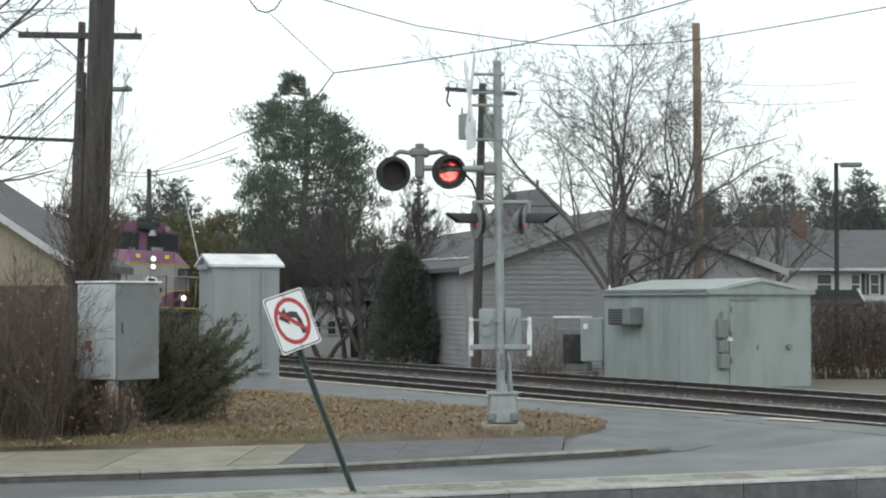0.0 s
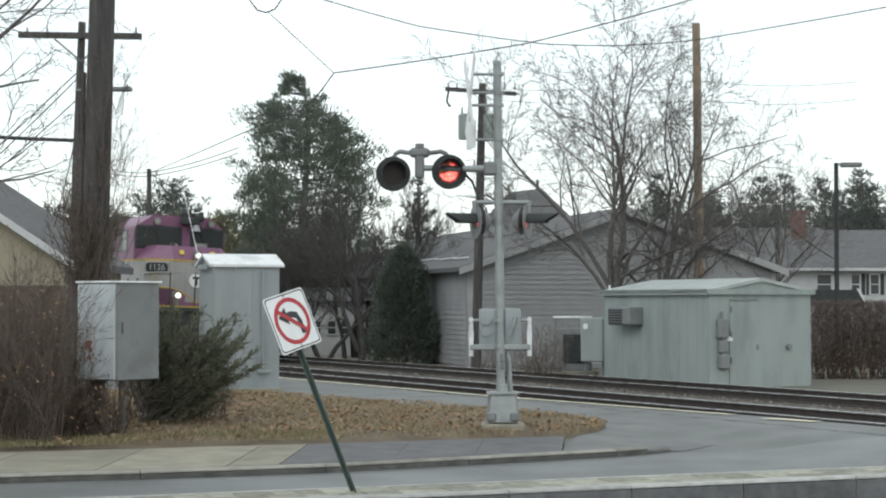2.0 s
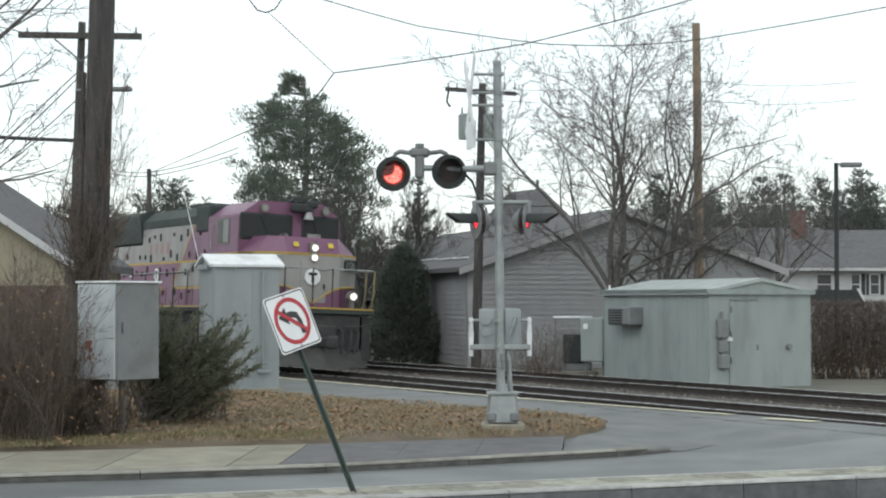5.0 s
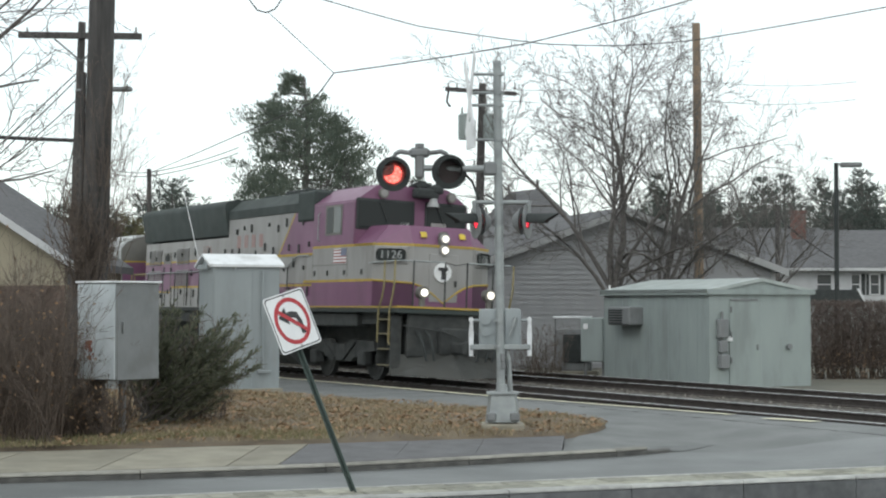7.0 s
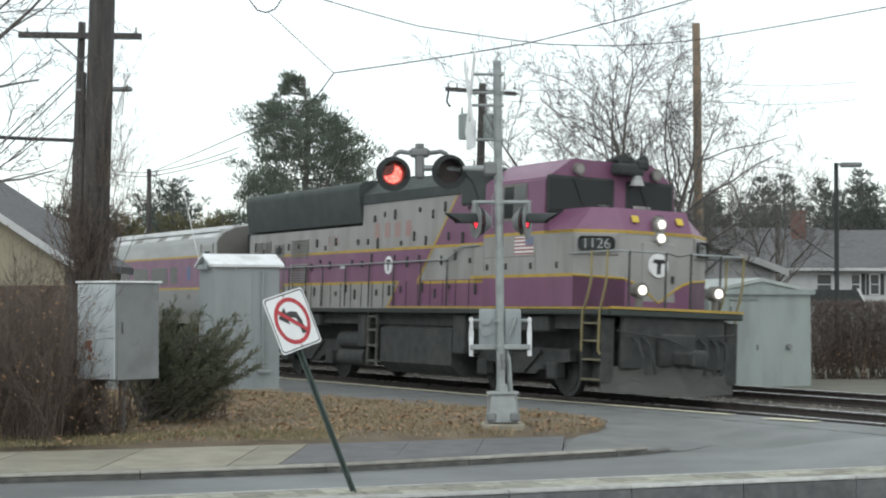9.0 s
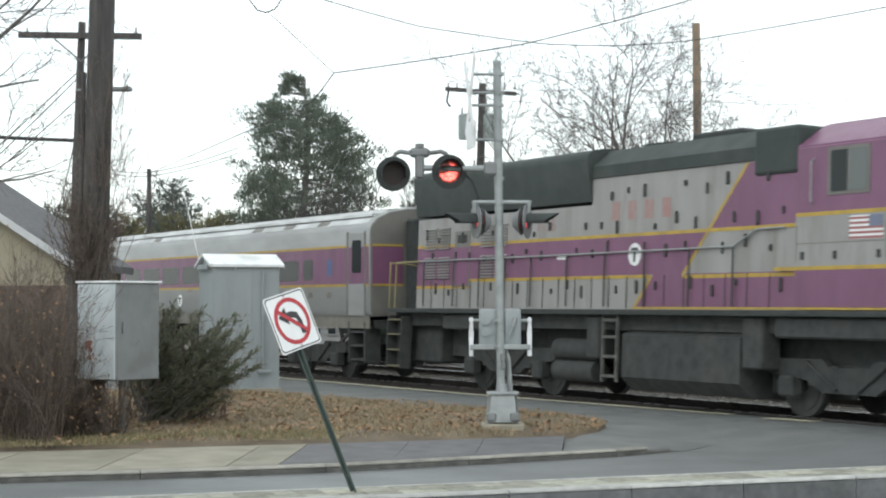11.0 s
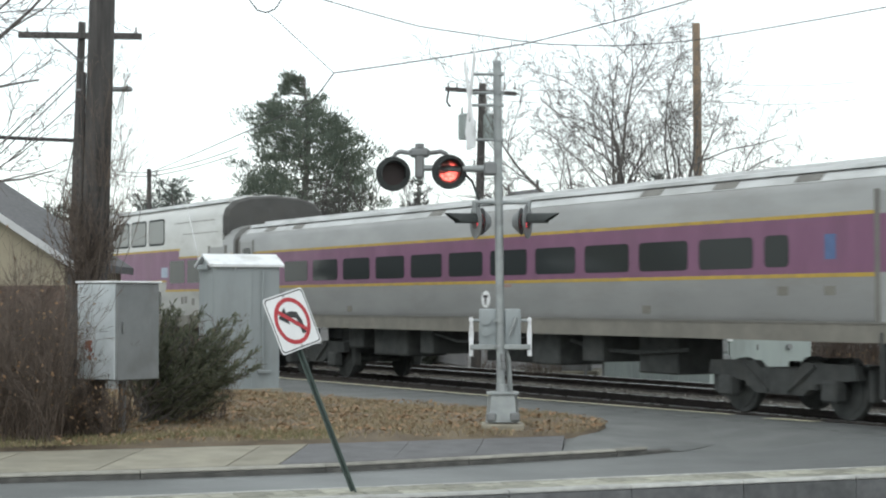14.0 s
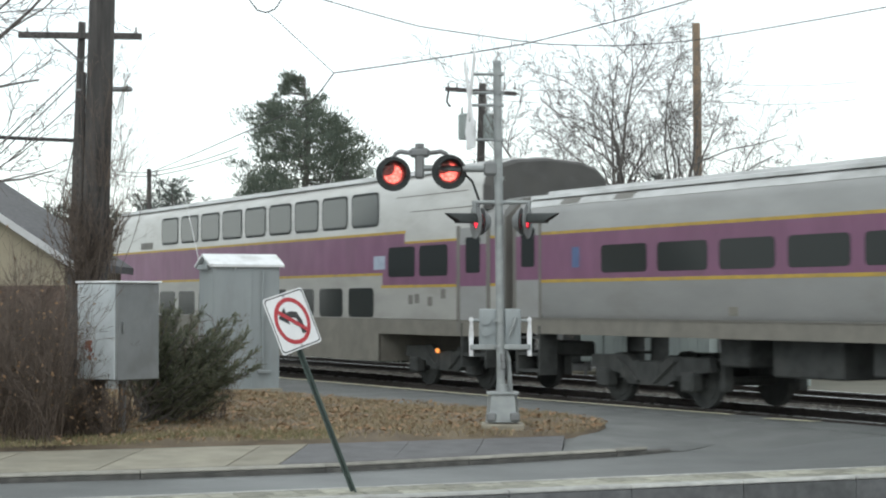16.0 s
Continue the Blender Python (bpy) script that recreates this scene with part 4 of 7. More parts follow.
    hull(bm, [(x + 0.012 if x > -1 else x, y * 1.006, 3.12) for x, y, z in mid], [(x + 0.012 if x > -1 else x, y * 1.006, 3.18) for x, y, z in mid])
    part("yellow_line", bm, YELLOW, L)
    # purple lower nose, drawn as a band with a dip below the badge
    bm = bmesh.new()
    dip = [(-0.76, 2.26), (-0.55, 2.2), (-0.3, 2.06), (0.0, 1.84), (0.3, 2.06), (0.55, 2.2), (0.76, 2.26)]
    prism(bm, [(-0.76, 1.745), (-0.02, 1.745), (0.02, 1.745), (0.76, 1.745)] + dip[::-1], -0.03, 0.006)
    part("purple_apron", bm, PURPLE, L)
    bm = bmesh.new()
    pipe(bm, [(-0.002, y, z + 0.01) for y, z in dip], 0.026, 6)
    part("yellow_line", bm, YELLOW, L)
    bm = bmesh.new()
    rbox(bm, (-0.01, 0, 2.42), (0.04, 0.74, 1.1), 0.01)
    door = part("nose_door", bm, LOCO_GREY, L, "silver door in the nose")
    bm = bmesh.new()
    rbox(bm, (0.03, 0.3, 2.3), (0.04, 0.05, 0.14), 0.01)
    part("latch", bm, DARK_IRON, door)
    for side in (-1, 1):
        bm = bmesh.new()
        q0, q1 = Vector((-0.6, side * 1.5, 0)), Vector((0.0, side * 0.76, 0))
        nrm = Vector((0.74, side * 0.6, 0)).normalized() * 0.008
        a = [(q0 + nrm) + Vector((0, 0, 1.745)), (q1 + nrm) + Vector((0, 0, 1.745)), (q1 + nrm) + Vector((-0.01, 0, 2.26)), (q0 + nrm) + Vector((-0.01, 0, 2.31))]
        bm.faces.new([bm.verts.new(v) for v in a])
        bmesh.ops.solidify(bm, geom=bm.faces[:], thickness=0.01)
        part("purple_apron", bm, PURPLE, L)
        bm = bmesh.new()
        pipe(bm, [q0 + nrm + Vector((-0.012, 0, 2.33)), q1 + nrm + Vector((-0.012, 0, 2.28))], 0.026, 6)
        part("yellow_line", bm, YELLOW, L)
        panel("purple_apron", -4.0, -0.6, 1.74, 2.3, PURPLE, L, proud=0.006, side=side)
        # number board on the chamfer
        c = q0 + (q1 - q0) * 0.45 + nrm * 1.5
        yaw = math.degrees(math.atan2(nrm.y, nrm.x)) + 90
        bm = bmesh.new()
        rbox(bm, (0, 0.01, 0), (0.82, 0.05, 0.42), 0.02)
        frame_ = part("board_frame", bm, LOCO_GREY, L, "raised silver frame of the number board")
        frame_.matrix_basis = pose(c.x - 0.02, c.y, 2.91, 0, 0, yaw)
        bm = bmesh.new()
        rbox(bm, (0, -0.02, 0), (0.68, 0.05, 0.28), 0.09, seg=3)
        board = part("number_board", bm, BLACK, frame_, "black number board")
        lettering("number", "1126", 0.27, GLASS_INS, board, pose(0, -0.05, 0, 90, 0, 0), "pale numerals on a black board")
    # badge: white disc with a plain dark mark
    bm = bmesh.new()
    disc(bm, (0.0, -0.04, 2.55), 0.22, 0.1, "x", 32)
    badge = part("badge", bm, SIGN_WHITE, L, "white round badge with a black mark")
    bm = bmesh.new()
    box(bm, (0.055, -0.04, 2.63), (0.02, 0.24, 0.07))
    box(bm, (0.055, -0.04, 2.51), (0.02, 0.075, 0.24))
    part("mark", bm, SIGN_BLACK, badge)
    bm = bmesh.new()
    disc(bm, (-8.45, -HH - 0.008, 2.66), 0.2, 0.02, "y", 32)
    badge = part("badge", bm, SIGN_WHITE, L)
    bm = bmesh.new()
    box(bm, (-8.45, -HH - 0.02, 2.75), (0.2, 0.012, 0.06))
    box(bm, (-8.45, -HH - 0.02, 2.64), (0.06, 0.012, 0.22))
    part("mark", bm, SIGN_BLACK, badge)
    # headlights above one another, and ditch lights
    bm = bmesh.new()
    rbox(bm, (-0.06, 0, 3.16), (0.14, 0.26, 0.66), 0.09, seg=2)
    part("headlight_housing", bm, CAR_END, L, smooth=True)
    for z in (3.32, 3.06):
        bm = bmesh.new()
        disc(bm, (0.0, 0, z), 0.12, 0.1, "x", 24)
        h = part("headlight_ring", bm, LOCO_GREY, L)
        bm = bmesh.new()
        disc(bm, (0.05, 0, z), 0.078, 0.03, "x", 20)
        part("headlight", bm, HEADLIGHT, h, "lit headlamp")
    for y in (-0.84, 0.86):
        bm = bmesh.new()
        disc(bm, (0.6, y, 2.06), 0.14, 0.2, "x", 22)
        box(bm, (0.6, y, 1.84), (0.1, 0.1, 0.22))
        h = part("ditch_light_housing", bm, CAR_END, L)
        bm = bmesh.new()
        disc(bm, (0.7, y, 2.06), 0.085, 0.03, "x", 20)
        part("ditch_light", bm, HEADLIGHT, h, "lit ditch lamp")
    for y in (-0.48, 0.52):
        bm = bmesh.new()
        rbox(bm, (0, 0, 0), (0.02, 0.15, 0.15), 0.006, pose(-0.115, y, 3.4, 0, -29, 0))
        part("reflector", bm, mat_reflect, L, "bright yellow square reflector")
    # flag on the cab side: three red bars on white with a blue corner
    for side in (-1, 1):
        panel("flag", -2.76, -2.04, 2.74, 3.09, SIGN_WHITE, L, proud=0.01, side=side)
        for k in range(5):
            panel("flag_bar", -2.76, -2.04, 2.745 + k * 0.072, 2.782 + k * 0.072, mat_flag, L, proud=0.013, side=side)
        panel("flag_corner", -2.34, -2.04, 2.92, 3.09, mat_flagblue, L, proud=0.015, side=side)
    # front handrails
    bm = bmesh.new()
    pipe(bm, [(-0.81, -1.5, 2.72), (0.5, -1.5, 2.74), (0.62, -1.4, 2.75), (0.62, -0.3, 2.76)], 0.02, 6)
    part("front_rail", bm, ALU, L, "pale handrail round the front platform")
    bm = bmesh.new()
    pipe(bm, [(0.62, 0.3, 2.76), (0.62, 1.4, 2.76), (0.5, 1.5, 2.76), (-0.81, 1.5, 2.76)], 0.02, 6)
    part("front_rail", bm, ALU, L)
    bm = bmesh.new()
    pipe(bm, [(0.62, -0.3, 2.76), (0.62, 0.0, 2.7), (0.62, 0.3, 2.76)], 0.01, 5)
    part("safety_chain", bm, DARK_IRON, L)
    for y in (-1.08, -0.28, 0.28, 0.95):
        bm = bmesh.new()
        rod(bm, (0.62, y, 1.72), (0.62, y, 2.77), 0.022, seg=6)
        part("rail_post", bm, DARK_IRON, L)
    for side in (-1, 1):
        for way in ([(0.05, 2.76), (0.04, 2.2), (-0.05, 1.92), (-0.2, 1.66), (-0.22, 0.92)], [(0.57, 2.76), (0.55, 2.2), (0.46, 1.92), (0.36, 1.66), (0.35, 0.95), (0.42, 0.88)]):
            bm = bmesh.new()
            pipe(bm, [(x, side * 1.52, z) for x, z in way], 0.022, 6)
            part("grab_rail", bm, mat_yrail, L, "yellow grab rail by the steps")
    # small number plate behind the windscreen, wipers and cab grab irons
    lettering("screen_number", "1126", 0.13, GLASS_INS, L, pose(-1.61, -0.22, 3.7, 90, 0, 90), "small pale numerals in the windscreen")
    # pale patch that paints a reflection on the right-hand pane
    bm = bmesh.new()
    rbox(bm, (-1.61, 0.68, 3.72), (0.02, 0.4, 0.12), 0.004)
    part("screen_reflection", bm, LOCO_GREY, L, "pale painted reflection on the windscreen")
    for y in (-0.9, 0.6):
        bm = bmesh.new()
        rod(bm, (-1.6, y, 4.2), (-1.6, y + 0.22, 3.72), 0.01, seg=5)
        part("wiper", bm, BLACK, L)
    for side in (-1, 1):
        bm = bmesh.new()
        pipe(bm, [(-3.6, side * 1.5, 3.3), (-3.6, side * 1.56, 3.34), (-3.6, side * 1.56, 3.95), (-3.6, side * 1.5, 4.0)], 0.014, 5)
        part("grab_iron", bm, ALU, L)
    # red marks on the hood, plain bars
    for k in range(4):
        panel("mark_bar", -9.23 + k * 0.52, -8.97 + k * 0.52, 3.28, 3.62, FADED_RED, L, proud=0.004, hw=HH)
    lettering("hood_number", "1126", 0.36, FADED_RED, L, pose(-11.5, -HH - 0.004, 3.28, 90, 0, 0), "faded red numerals on the hood")
    panel("plate", -11.04, -10.7, 2.62, 2.72, SIGN_WHITE, L, proud=0.012, hw=HH)
    # the body leans a little to the far side on its springs
    lean = Matrix.Translation((0, -1.48, 3.0)) @ Euler((radians(-2.2), 0, 0)).to_matrix().to_4x4() @ Matrix.Translation((0, 1.48, -3.0))
    for ob in L.children:
        if not ob.name.startswith("truck"):
            ob.matrix_basis = lean @ ob.matrix_basis
    return L


mat_flag = mat("faded_flag_red", (0.33, 0.12, 0.12), (0.28, 0.12, 0.12), 0.6, bump=0.02)
mat_flagblue = mat("faded_flag_blue", (0.16, 0.18, 0.26), (0.14, 0.16, 0.22), 0.6, bump=0.02)
mat_step = mat("worn_yellow_steel", (0.17, 0.15, 0.09), (0.11, 0.10, 0.07), 0.7, scale=4)
mat_reflect = mat("yellow_reflector", (0.62, 0.46, 0.04), (0.55, 0.4, 0.05), 0.4, bump=0.02)
mat_pale_plate = mat("pale_blue_plate", (0.36, 0.42, 0.5), (0.28, 0.33, 0.42), 0.5, scale=9, bump=0.02)
mat_yrail = mat("yellow_rail_paint", (0.27, 0.225, 0.10), (0.21, 0.178, 0.09), 0.6, scale=4)


def body_loop(side_top, shoulder, crown, bottom):
    """Half profile of a carriage, mirrored."""
    half = [(-HW + 0.06, bottom), (-HW, bottom + 0.12), (-HW, side_top)] + shoulder + [(0, crown)]
    return half + [(-y, z) for y, z in half[::-1][1:]]


def coach():
    # origin at the middle of the body
    H = 13.05
    C = thing("passenger_coach", Matrix(), "single-level silver passenger coach with purple window band and yellow lines", "railway coach", "train")
    bm = bmesh.new()
    prof = body_loop(3.5, [(-1.44, 3.62), (-1.3, 3.76), (-1.0, 3.9), (-0.55, 3.98)], 4.0, 1.5)
    prism(bm, prof, -H, H)
    part("body", bm, STEEL_CAR, C, "brushed silver body", smooth=True)
    for y in (-1.15, -0.75, 0.75, 1.15):
        bm = bmesh.new()
        z = 3.86 if abs(y) > 1 else 3.97
        prism(bm, [(y - 0.16, z - 0.05), (y + 0.16, z - 0.03), (y + 0.13, z + 0.035), (y - 0.13, z + 0.02)], -H + 0.3, H - 0.3)
        part("roof_rib", bm, CAR_ROOF, C)
    bm = bmesh.new()
    prism(bm, [(-0.5, 3.95), (0.5, 3.95), (0.4, 4.04), (-0.4, 4.04)], -H + 0.3, H - 0.3)
    part("roof_rib", bm, CAR_ROOF, C)
    bm = bmesh.new()
    shell = [(-1.43, 3.645), (-1.304, 3.773), (-1.003, 3.914), (-0.552, 3.994), (0, 4.014)]
    shell += [(-y, z) for y, z in shell[::-1][1:]]
    prism(bm, shell + [(y * 0.985, z - 0.03) for y, z in shell[::-1]], -H + 0.28, H - 0.28)
    part("roof", bm, CAR_ROOF, C, "pale ribbed roof")
    for x in (-11.2, -9.4, -2.0, 6.0, 8.1, 10.2):
        bm = bmesh.new()
        m = Matrix.Translation((x, -1.352, 3.722)) @ Euler((radians(45), 0, 0)).to_matrix().to_4x4()
        rbox(bm, (0, 0, 0), (0.62, 0.17, 0.02), 0.006, m)
        part("roof_vent", bm, CAR_END, C)
    for x in (-H - 0.006, H + 0.006):
        bm = bmesh.new()
        prism(bm, [(y * 0.985, z - 0.01 if z > 2 else z + 0.02) for y, z in prof], x - 0.03, x + 0.03)
        e = part("end_wall", bm, CAR_END, C, "dull grey end wall")
        s = 1 if x > 0 else -1
        for y in (-1.06, 1.06):
            bm = bmesh.new()
            box(bm, (x + s * 0.034, y, 2.67), (0.01, 0.78, 0.85))
            part("end_band", bm, PURPLE, e)
            for z in (2.22, 3.13):
                bm = bmesh.new()
                box(bm, (x + s * 0.036, y, z), (0.01, 0.78, 0.05))
                part("end_line", bm, YELLOW, e)
        bm = bmesh.new()
        for y in (-0.55, 0.55):
            rbox(bm, (x + s * 0.3, y, 2.6), (0.5, 0.14, 2.2), 0.05)
        rbox(bm, (x + s * 0.3, 0, 3.66), (0.5, 1.24, 0.16), 0.05)
        part("diaphragm", bm, BLACK, C, "black gangway bellows")
        bm = bmesh.new()
        rbox(bm, (x + s * 0.5, 0, 0.9), (0.9, 0.3, 0.3), 0.05)
        part("coupler", bm, DARK_IRON, C)
    for side in (-1, 1):
        panel("purple_band", -H + 0.5, H - 0.05, 2.25, 3.1, PURPLE, C, side=side, proud=0.004)
        panel("yellow_line", -H + 0.5, H - 0.05, 3.1, 3.155, YELLOW, C, side=side, proud=0.006)
        panel("yellow_line", -H + 0.5, H - 0.05, 2.19, 2.25, YELLOW, C, side=side, proud=0.006)
        panel("sill", -H, H, 1.22, 1.5, SKIRT, C, side=side, proud=-0.004)
        bm = bmesh.new()
        box(bm, (0, side * (HW - 0.001), 1.515), (2 * H, 0.03, 0.03))
        part("sill_moulding", bm, CAR_END, C)
        for k in range(11):
            x0 = -9.95 + k * 1.75
            panel("window", x0, x0 + 1.44, 2.35, 2.85, GLASS, C, "dark tinted window", side=side, proud=0.008, round_=0.09)
        for x0 in (9.27,):
            panel("window", x0, x0 + 0.6, 2.36, 2.86, GLASS, C, side=side, proud=0.008, round_=0.09)
        for x0, x1 in ((11.93, 12.76), (-12.96, -12.12)):
            d = panel("door", x0, x1, 1.5, 3.42, STEEL_CAR, C, "end door", side=side, proud=0.01)
            panel("door_jamb", x0 - 0.12, x0 - 0.01, 1.5, 3.46, CAR_END, d, side=side, proud=0.012)
            panel("door_jamb", x1 + 0.01, x1 + 0.08, 1.5, 3.46, CAR_END, d, side=side, proud=0.012)
            panel("door_purple", x0, x1, 2.25, 3.1, PURPLE, d, side=side, proud=0.014)
            panel("door_window", x0 + 0.2, x1 - 0.14, 2.5, 3.26, GLASS, d, side=side, proud=0.019, round_=0.07)
            bm = bmesh.new()
            for z in (0.5, 0.82, 1.14):
                box(bm, ((x0 + x1) / 2, side * 1.3, z), (x1 - x0 - 0.1, 0.35, 0.05))
            for dx in (x0, x1):
                box(bm, (dx, side * 1.3, 0.9), (0.06, 0.4, 0.95))
            part("steps", bm, DARK_IRON, C)
        for x0 in (10.66, -10.98):
            panel("blue_plate", x0 + 0.05, x0 + 0.3, 2.46, 2.84, BLUE, C, "blue access plate", side=side, proud=0.008)
        for x0, z0 in ((9.6, 1.92), (10.7, 1.92), (5.9, 1.62), (-6.2, 1.6)):
            panel("hatch", x0, x0 + 0.24, z0, z0 + 0.14, SKIRT, C, side=side, proud=0.007)
        panel("warning_plate", 1.05, 1.4, 2.12, 2.17, FADED_RED, C, side=side, proud=0.008)
    bm = bmesh.new()
    disc(bm, (0.38, -HW - 0.004, 1.88), 0.17, 0.015, "y", 32)
    badge = part("badge", bm, SIGN_WHITE, C, "white round badge with a black mark")
    bm = bmesh.new()
    box(bm, (0.38, -HW - 0.016, 1.94), (0.18, 0.012, 0.05))
    box(bm, (0.38, -HW - 0.016, 1.86), (0.055, 0.012, 0.18))
    part("mark", bm, SIGN_BLACK, badge)
    # underframe: boxes with gaps between them
    bm = bmesh.new()
    box(bm, (0, 0, 1.32), (2 * H - 0.1, 2.7, 0.2))
    part("underframe", bm, DARK_IRON, C)
    for x0, x1, z0, y in ((-5.6, -3.9, 0.62, -1.1), (-3.2, -2.6, 0.7, -1.15), (-1.2, 0.8, 0.6, -0.6), (1.6, 2.6, 0.62, -1.15), (3.4, 4.1, 0.72, -1.15), (4.9, 6.1, 0.55, -0.9), (-7.0, -6.2, 0.75, -1.1)):
        bm = bmesh.new()
        rbox(bm, ((x0 + x1) / 2, y + 0.5, (z0 + 1.24) / 2), (x1 - x0, 1.0, 1.24 - z0), 0.03)
        part("equipment_box", bm, DARK_IRON, C, "dirty equipment box below the floor")
    bm = bmesh.new()
    pipe(bm, [(2.8, -1.0, 1.1), (3.6, -1.0, 0.95), (5.0, -1.0, 0.92), (6.6, -1.0, 1.0)], 0.04, 6)
    part("pipe", bm, DARK_IRON, C)
    bm = bmesh.new()
    pipe(bm, [(-2.4, -1.2, 1.15), (-1.4, -1.2, 1.0), (0.8, -1.2, 1.0), (1.5, -1.2, 1.15)], 0.03, 6)
    part("pipe", bm, DARK_IRON, C)
    truck(C, 9.1, 2.6, 0.45, 0.66)
    truck(C, -9.1, 2.6, 0.45, 0.66)
    return C


def bilevel():
    H = 12.6
    B = thing("bilevel_coach", Matrix(), "tall two-level pale silver passenger coach with purple band", "railway coach", "train")
    bm = bmesh.new()
    prof = body_loop(4.2, [(-1.42, 4.42), (-1.2, 4.62), (-0.8, 4.74)], 4.8, 1.45)
    prism(bm, prof, -H, H - 0.8)
    part("body", bm, CAR_WHITE, B, "pale silver upper body", smooth=True)
    bm = bmesh.new()
    prism(bm, body_loop(3.5, [(-1.44, 3.64), (-1.3, 3.8), (-1.0, 3.92), (-0.55, 3.98)], 4.0, 1.45), H - 0.8, H)
    part("vestibule", bm, STEEL_CAR, B, "lower end of the body", smooth=True)
    bm = bmesh.new()
    a = [(y, z) for y, z in prof if z > 3.6]
    a = [(-HW, 3.7)] + [(y, z) for y, z in prof if z > 4.0] + [(HW, 3.7)]
    ring0 = [(H - 0.795, y, z) for y, z in a]
    ringm = [(H - 0.7, y * 0.985, 3.66 + (z - 3.66) * 0.985) for y, z in a]
    ring1 = [(H - 0.62, y * 0.93, 3.66 + (z - 3.66) * 0.94) for y, z in a]
    hull(bm, ring0, ringm)
    hull(bm, ringm, ring1)
    part("end_fairing", bm, mat("dark_fairing", (0.075, 0.075, 0.073), (0.055, 0.055, 0.054), 0.75, scale=3, stain=(0.10, 0.098, 0.09), stain_scale=1.5), B, "dark grey end cap above the low roof")
    bm = bmesh.new()
    for y in (-1.1, -0.6, 0.0, 0.6, 1.1):
        z = 4.665 if abs(y) > 1 else (4.775 if abs(y) > 0.3 else 4.81)
        prism(bm, [(y - 0.2, z - 0.06), (y + 0.2, z - 0.06), (y + 0.17, z + 0.015), (y - 0.17, z + 0.015)], -H + 0.2, H - 0.9)
    part("roof", bm, CAR_ROOF, B)
    for side in (-1, 1):
        panel("purple_band", -H, 7.2, 2.48, 3.33, PURPLE, B, side=side)
        panel("purple_band", 7.2, 8.3, 2.2, 3.33, PURPLE, B, side=side)
        panel("purple_band", 8.3, H - 0.04, 2.2, 3.1, PURPLE, B, side=side)
        panel("yellow_line", -H, 8.36, 3.33, 3.39, YELLOW, B, side=side, proud=0.006)
        panel("yellow_line", -H, 7.2, 2.42, 2.48, YELLOW, B, side=side, proud=0.006)
        panel("yellow_line", 8.3, H - 0.04, 3.1, 3.15, YELLOW, B, side=side, proud=0.006)
        panel("yellow_line", 7.14, H - 0.04, 2.14, 2.2, YELLOW, B, side=side, proud=0.006)
        panel("lower_side", -H, 7.2, 1.46, 2.42, DULL_SIDE, B, "duller lower side", side=side, proud=0.002)
        panel("lower_side", 7.2, H - 0.02, 1.46, 2.14, DULL_SIDE, B, side=side, proud=0.002)
        for k in range(9):
            x0 = 5.61 - k * 1.667
            g = panel("window_gasket", x0 - 0.04, x0 + 1.42, 3.53, 4.32, BLACK, B, side=side, proud=0.006, round_=0.16)
            panel("upper_window", x0 + 0.02, x0 + 1.36, 3.59, 4.26, GLASS_PALE, g, "upper deck window", side=side, proud=0.012, round_=0.12)
            panel("lower_window", x0 - 0.2, x0 + 1.14, 1.48, 2.15, GLASS, B, side=side, proud=0.008, round_=0.12)
        panel("vent", -9.7, -8.6, 3.44, 3.64, CAR_END, B, side=side, proud=0.01)
        for x0, x1, z in ((7.9, 11.2, 4.12), (8.6, 11.5, 3.78)):
            panel("body_seam", x0, x1, z, z + 0.015, CAR_END, B, side=side, proud=0.006, hw=HW)
        for x0, z0 in ((8.5, 1.78), (8.8, 1.8), (9.4, 1.74), (10.0, 1.9)):
            panel("hatch", x0, x0 + 0.2, z0, z0 + 0.2, CAR_END, B, side=side, proud=0.008)
        for x0 in (7.5, 9.0):
            panel("end_window", x0, x0 + 1.3, 2.38, 3.04, GLASS, B, side=side, proud=0.008, round_=0.1)
        d = panel("door", H - 1.75, H - 0.65, 1.45, 3.35, STEEL_CAR, B, "sliding end door", side=side, proud=0.01)
        panel("door_purple", H - 1.75, H - 0.65, 2.15, 3.0, PURPLE, d, side=side, proud=0.013)
        panel("door_window", H - 1.5, H - 0.9, 2.42, 3.15, GLASS, d, side=side, proud=0.018, round_=0.06)
        panel("door_jamb", H - 1.9, H - 1.76, 1.2, 3.4, CAR_END, d, side=side, proud=0.012)
        panel("door_jamb", H - 0.64, H - 0.5, 1.2, 3.4, CAR_END, d, side=side, proud=0.012)
        panel("blue_plate", 6.76, 7.34, 2.56, 2.86, mat_pale_plate, B, side=side, proud=0.009)
        panel("sill", H - 5.6, H, 1.12, 1.45, SKIRT, B, side=side, proud=-0.004)
        panel("low_body", -H + 5.4, 7.0, 0.5, 1.46, SKIRT, B, "dusty lower body", side=side, proud=-0.002)
    bm = bmesh.new()
    box(bm, (-0.1, 0, 0.98), (2 * H - 11.0, 2.9, 0.96))
    part("low_floor", bm, SKIRT, B)
    bm = bmesh.new()
    box(bm, (0, 0, 1.35), (2 * H - 0.2, 2.6, 0.2))
    for s in (-1, 1):
        rbox(bm, (s * (H + 0.4), 0, 0.9), (0.9, 0.3, 0.3), 0.05)
    part("underframe", bm, DARK_IRON, B)
    bm = bmesh.new()
    rbox(bm, (H + 0.3, -0.55, 2.5), (0.5, 0.14, 2.2), 0.05)
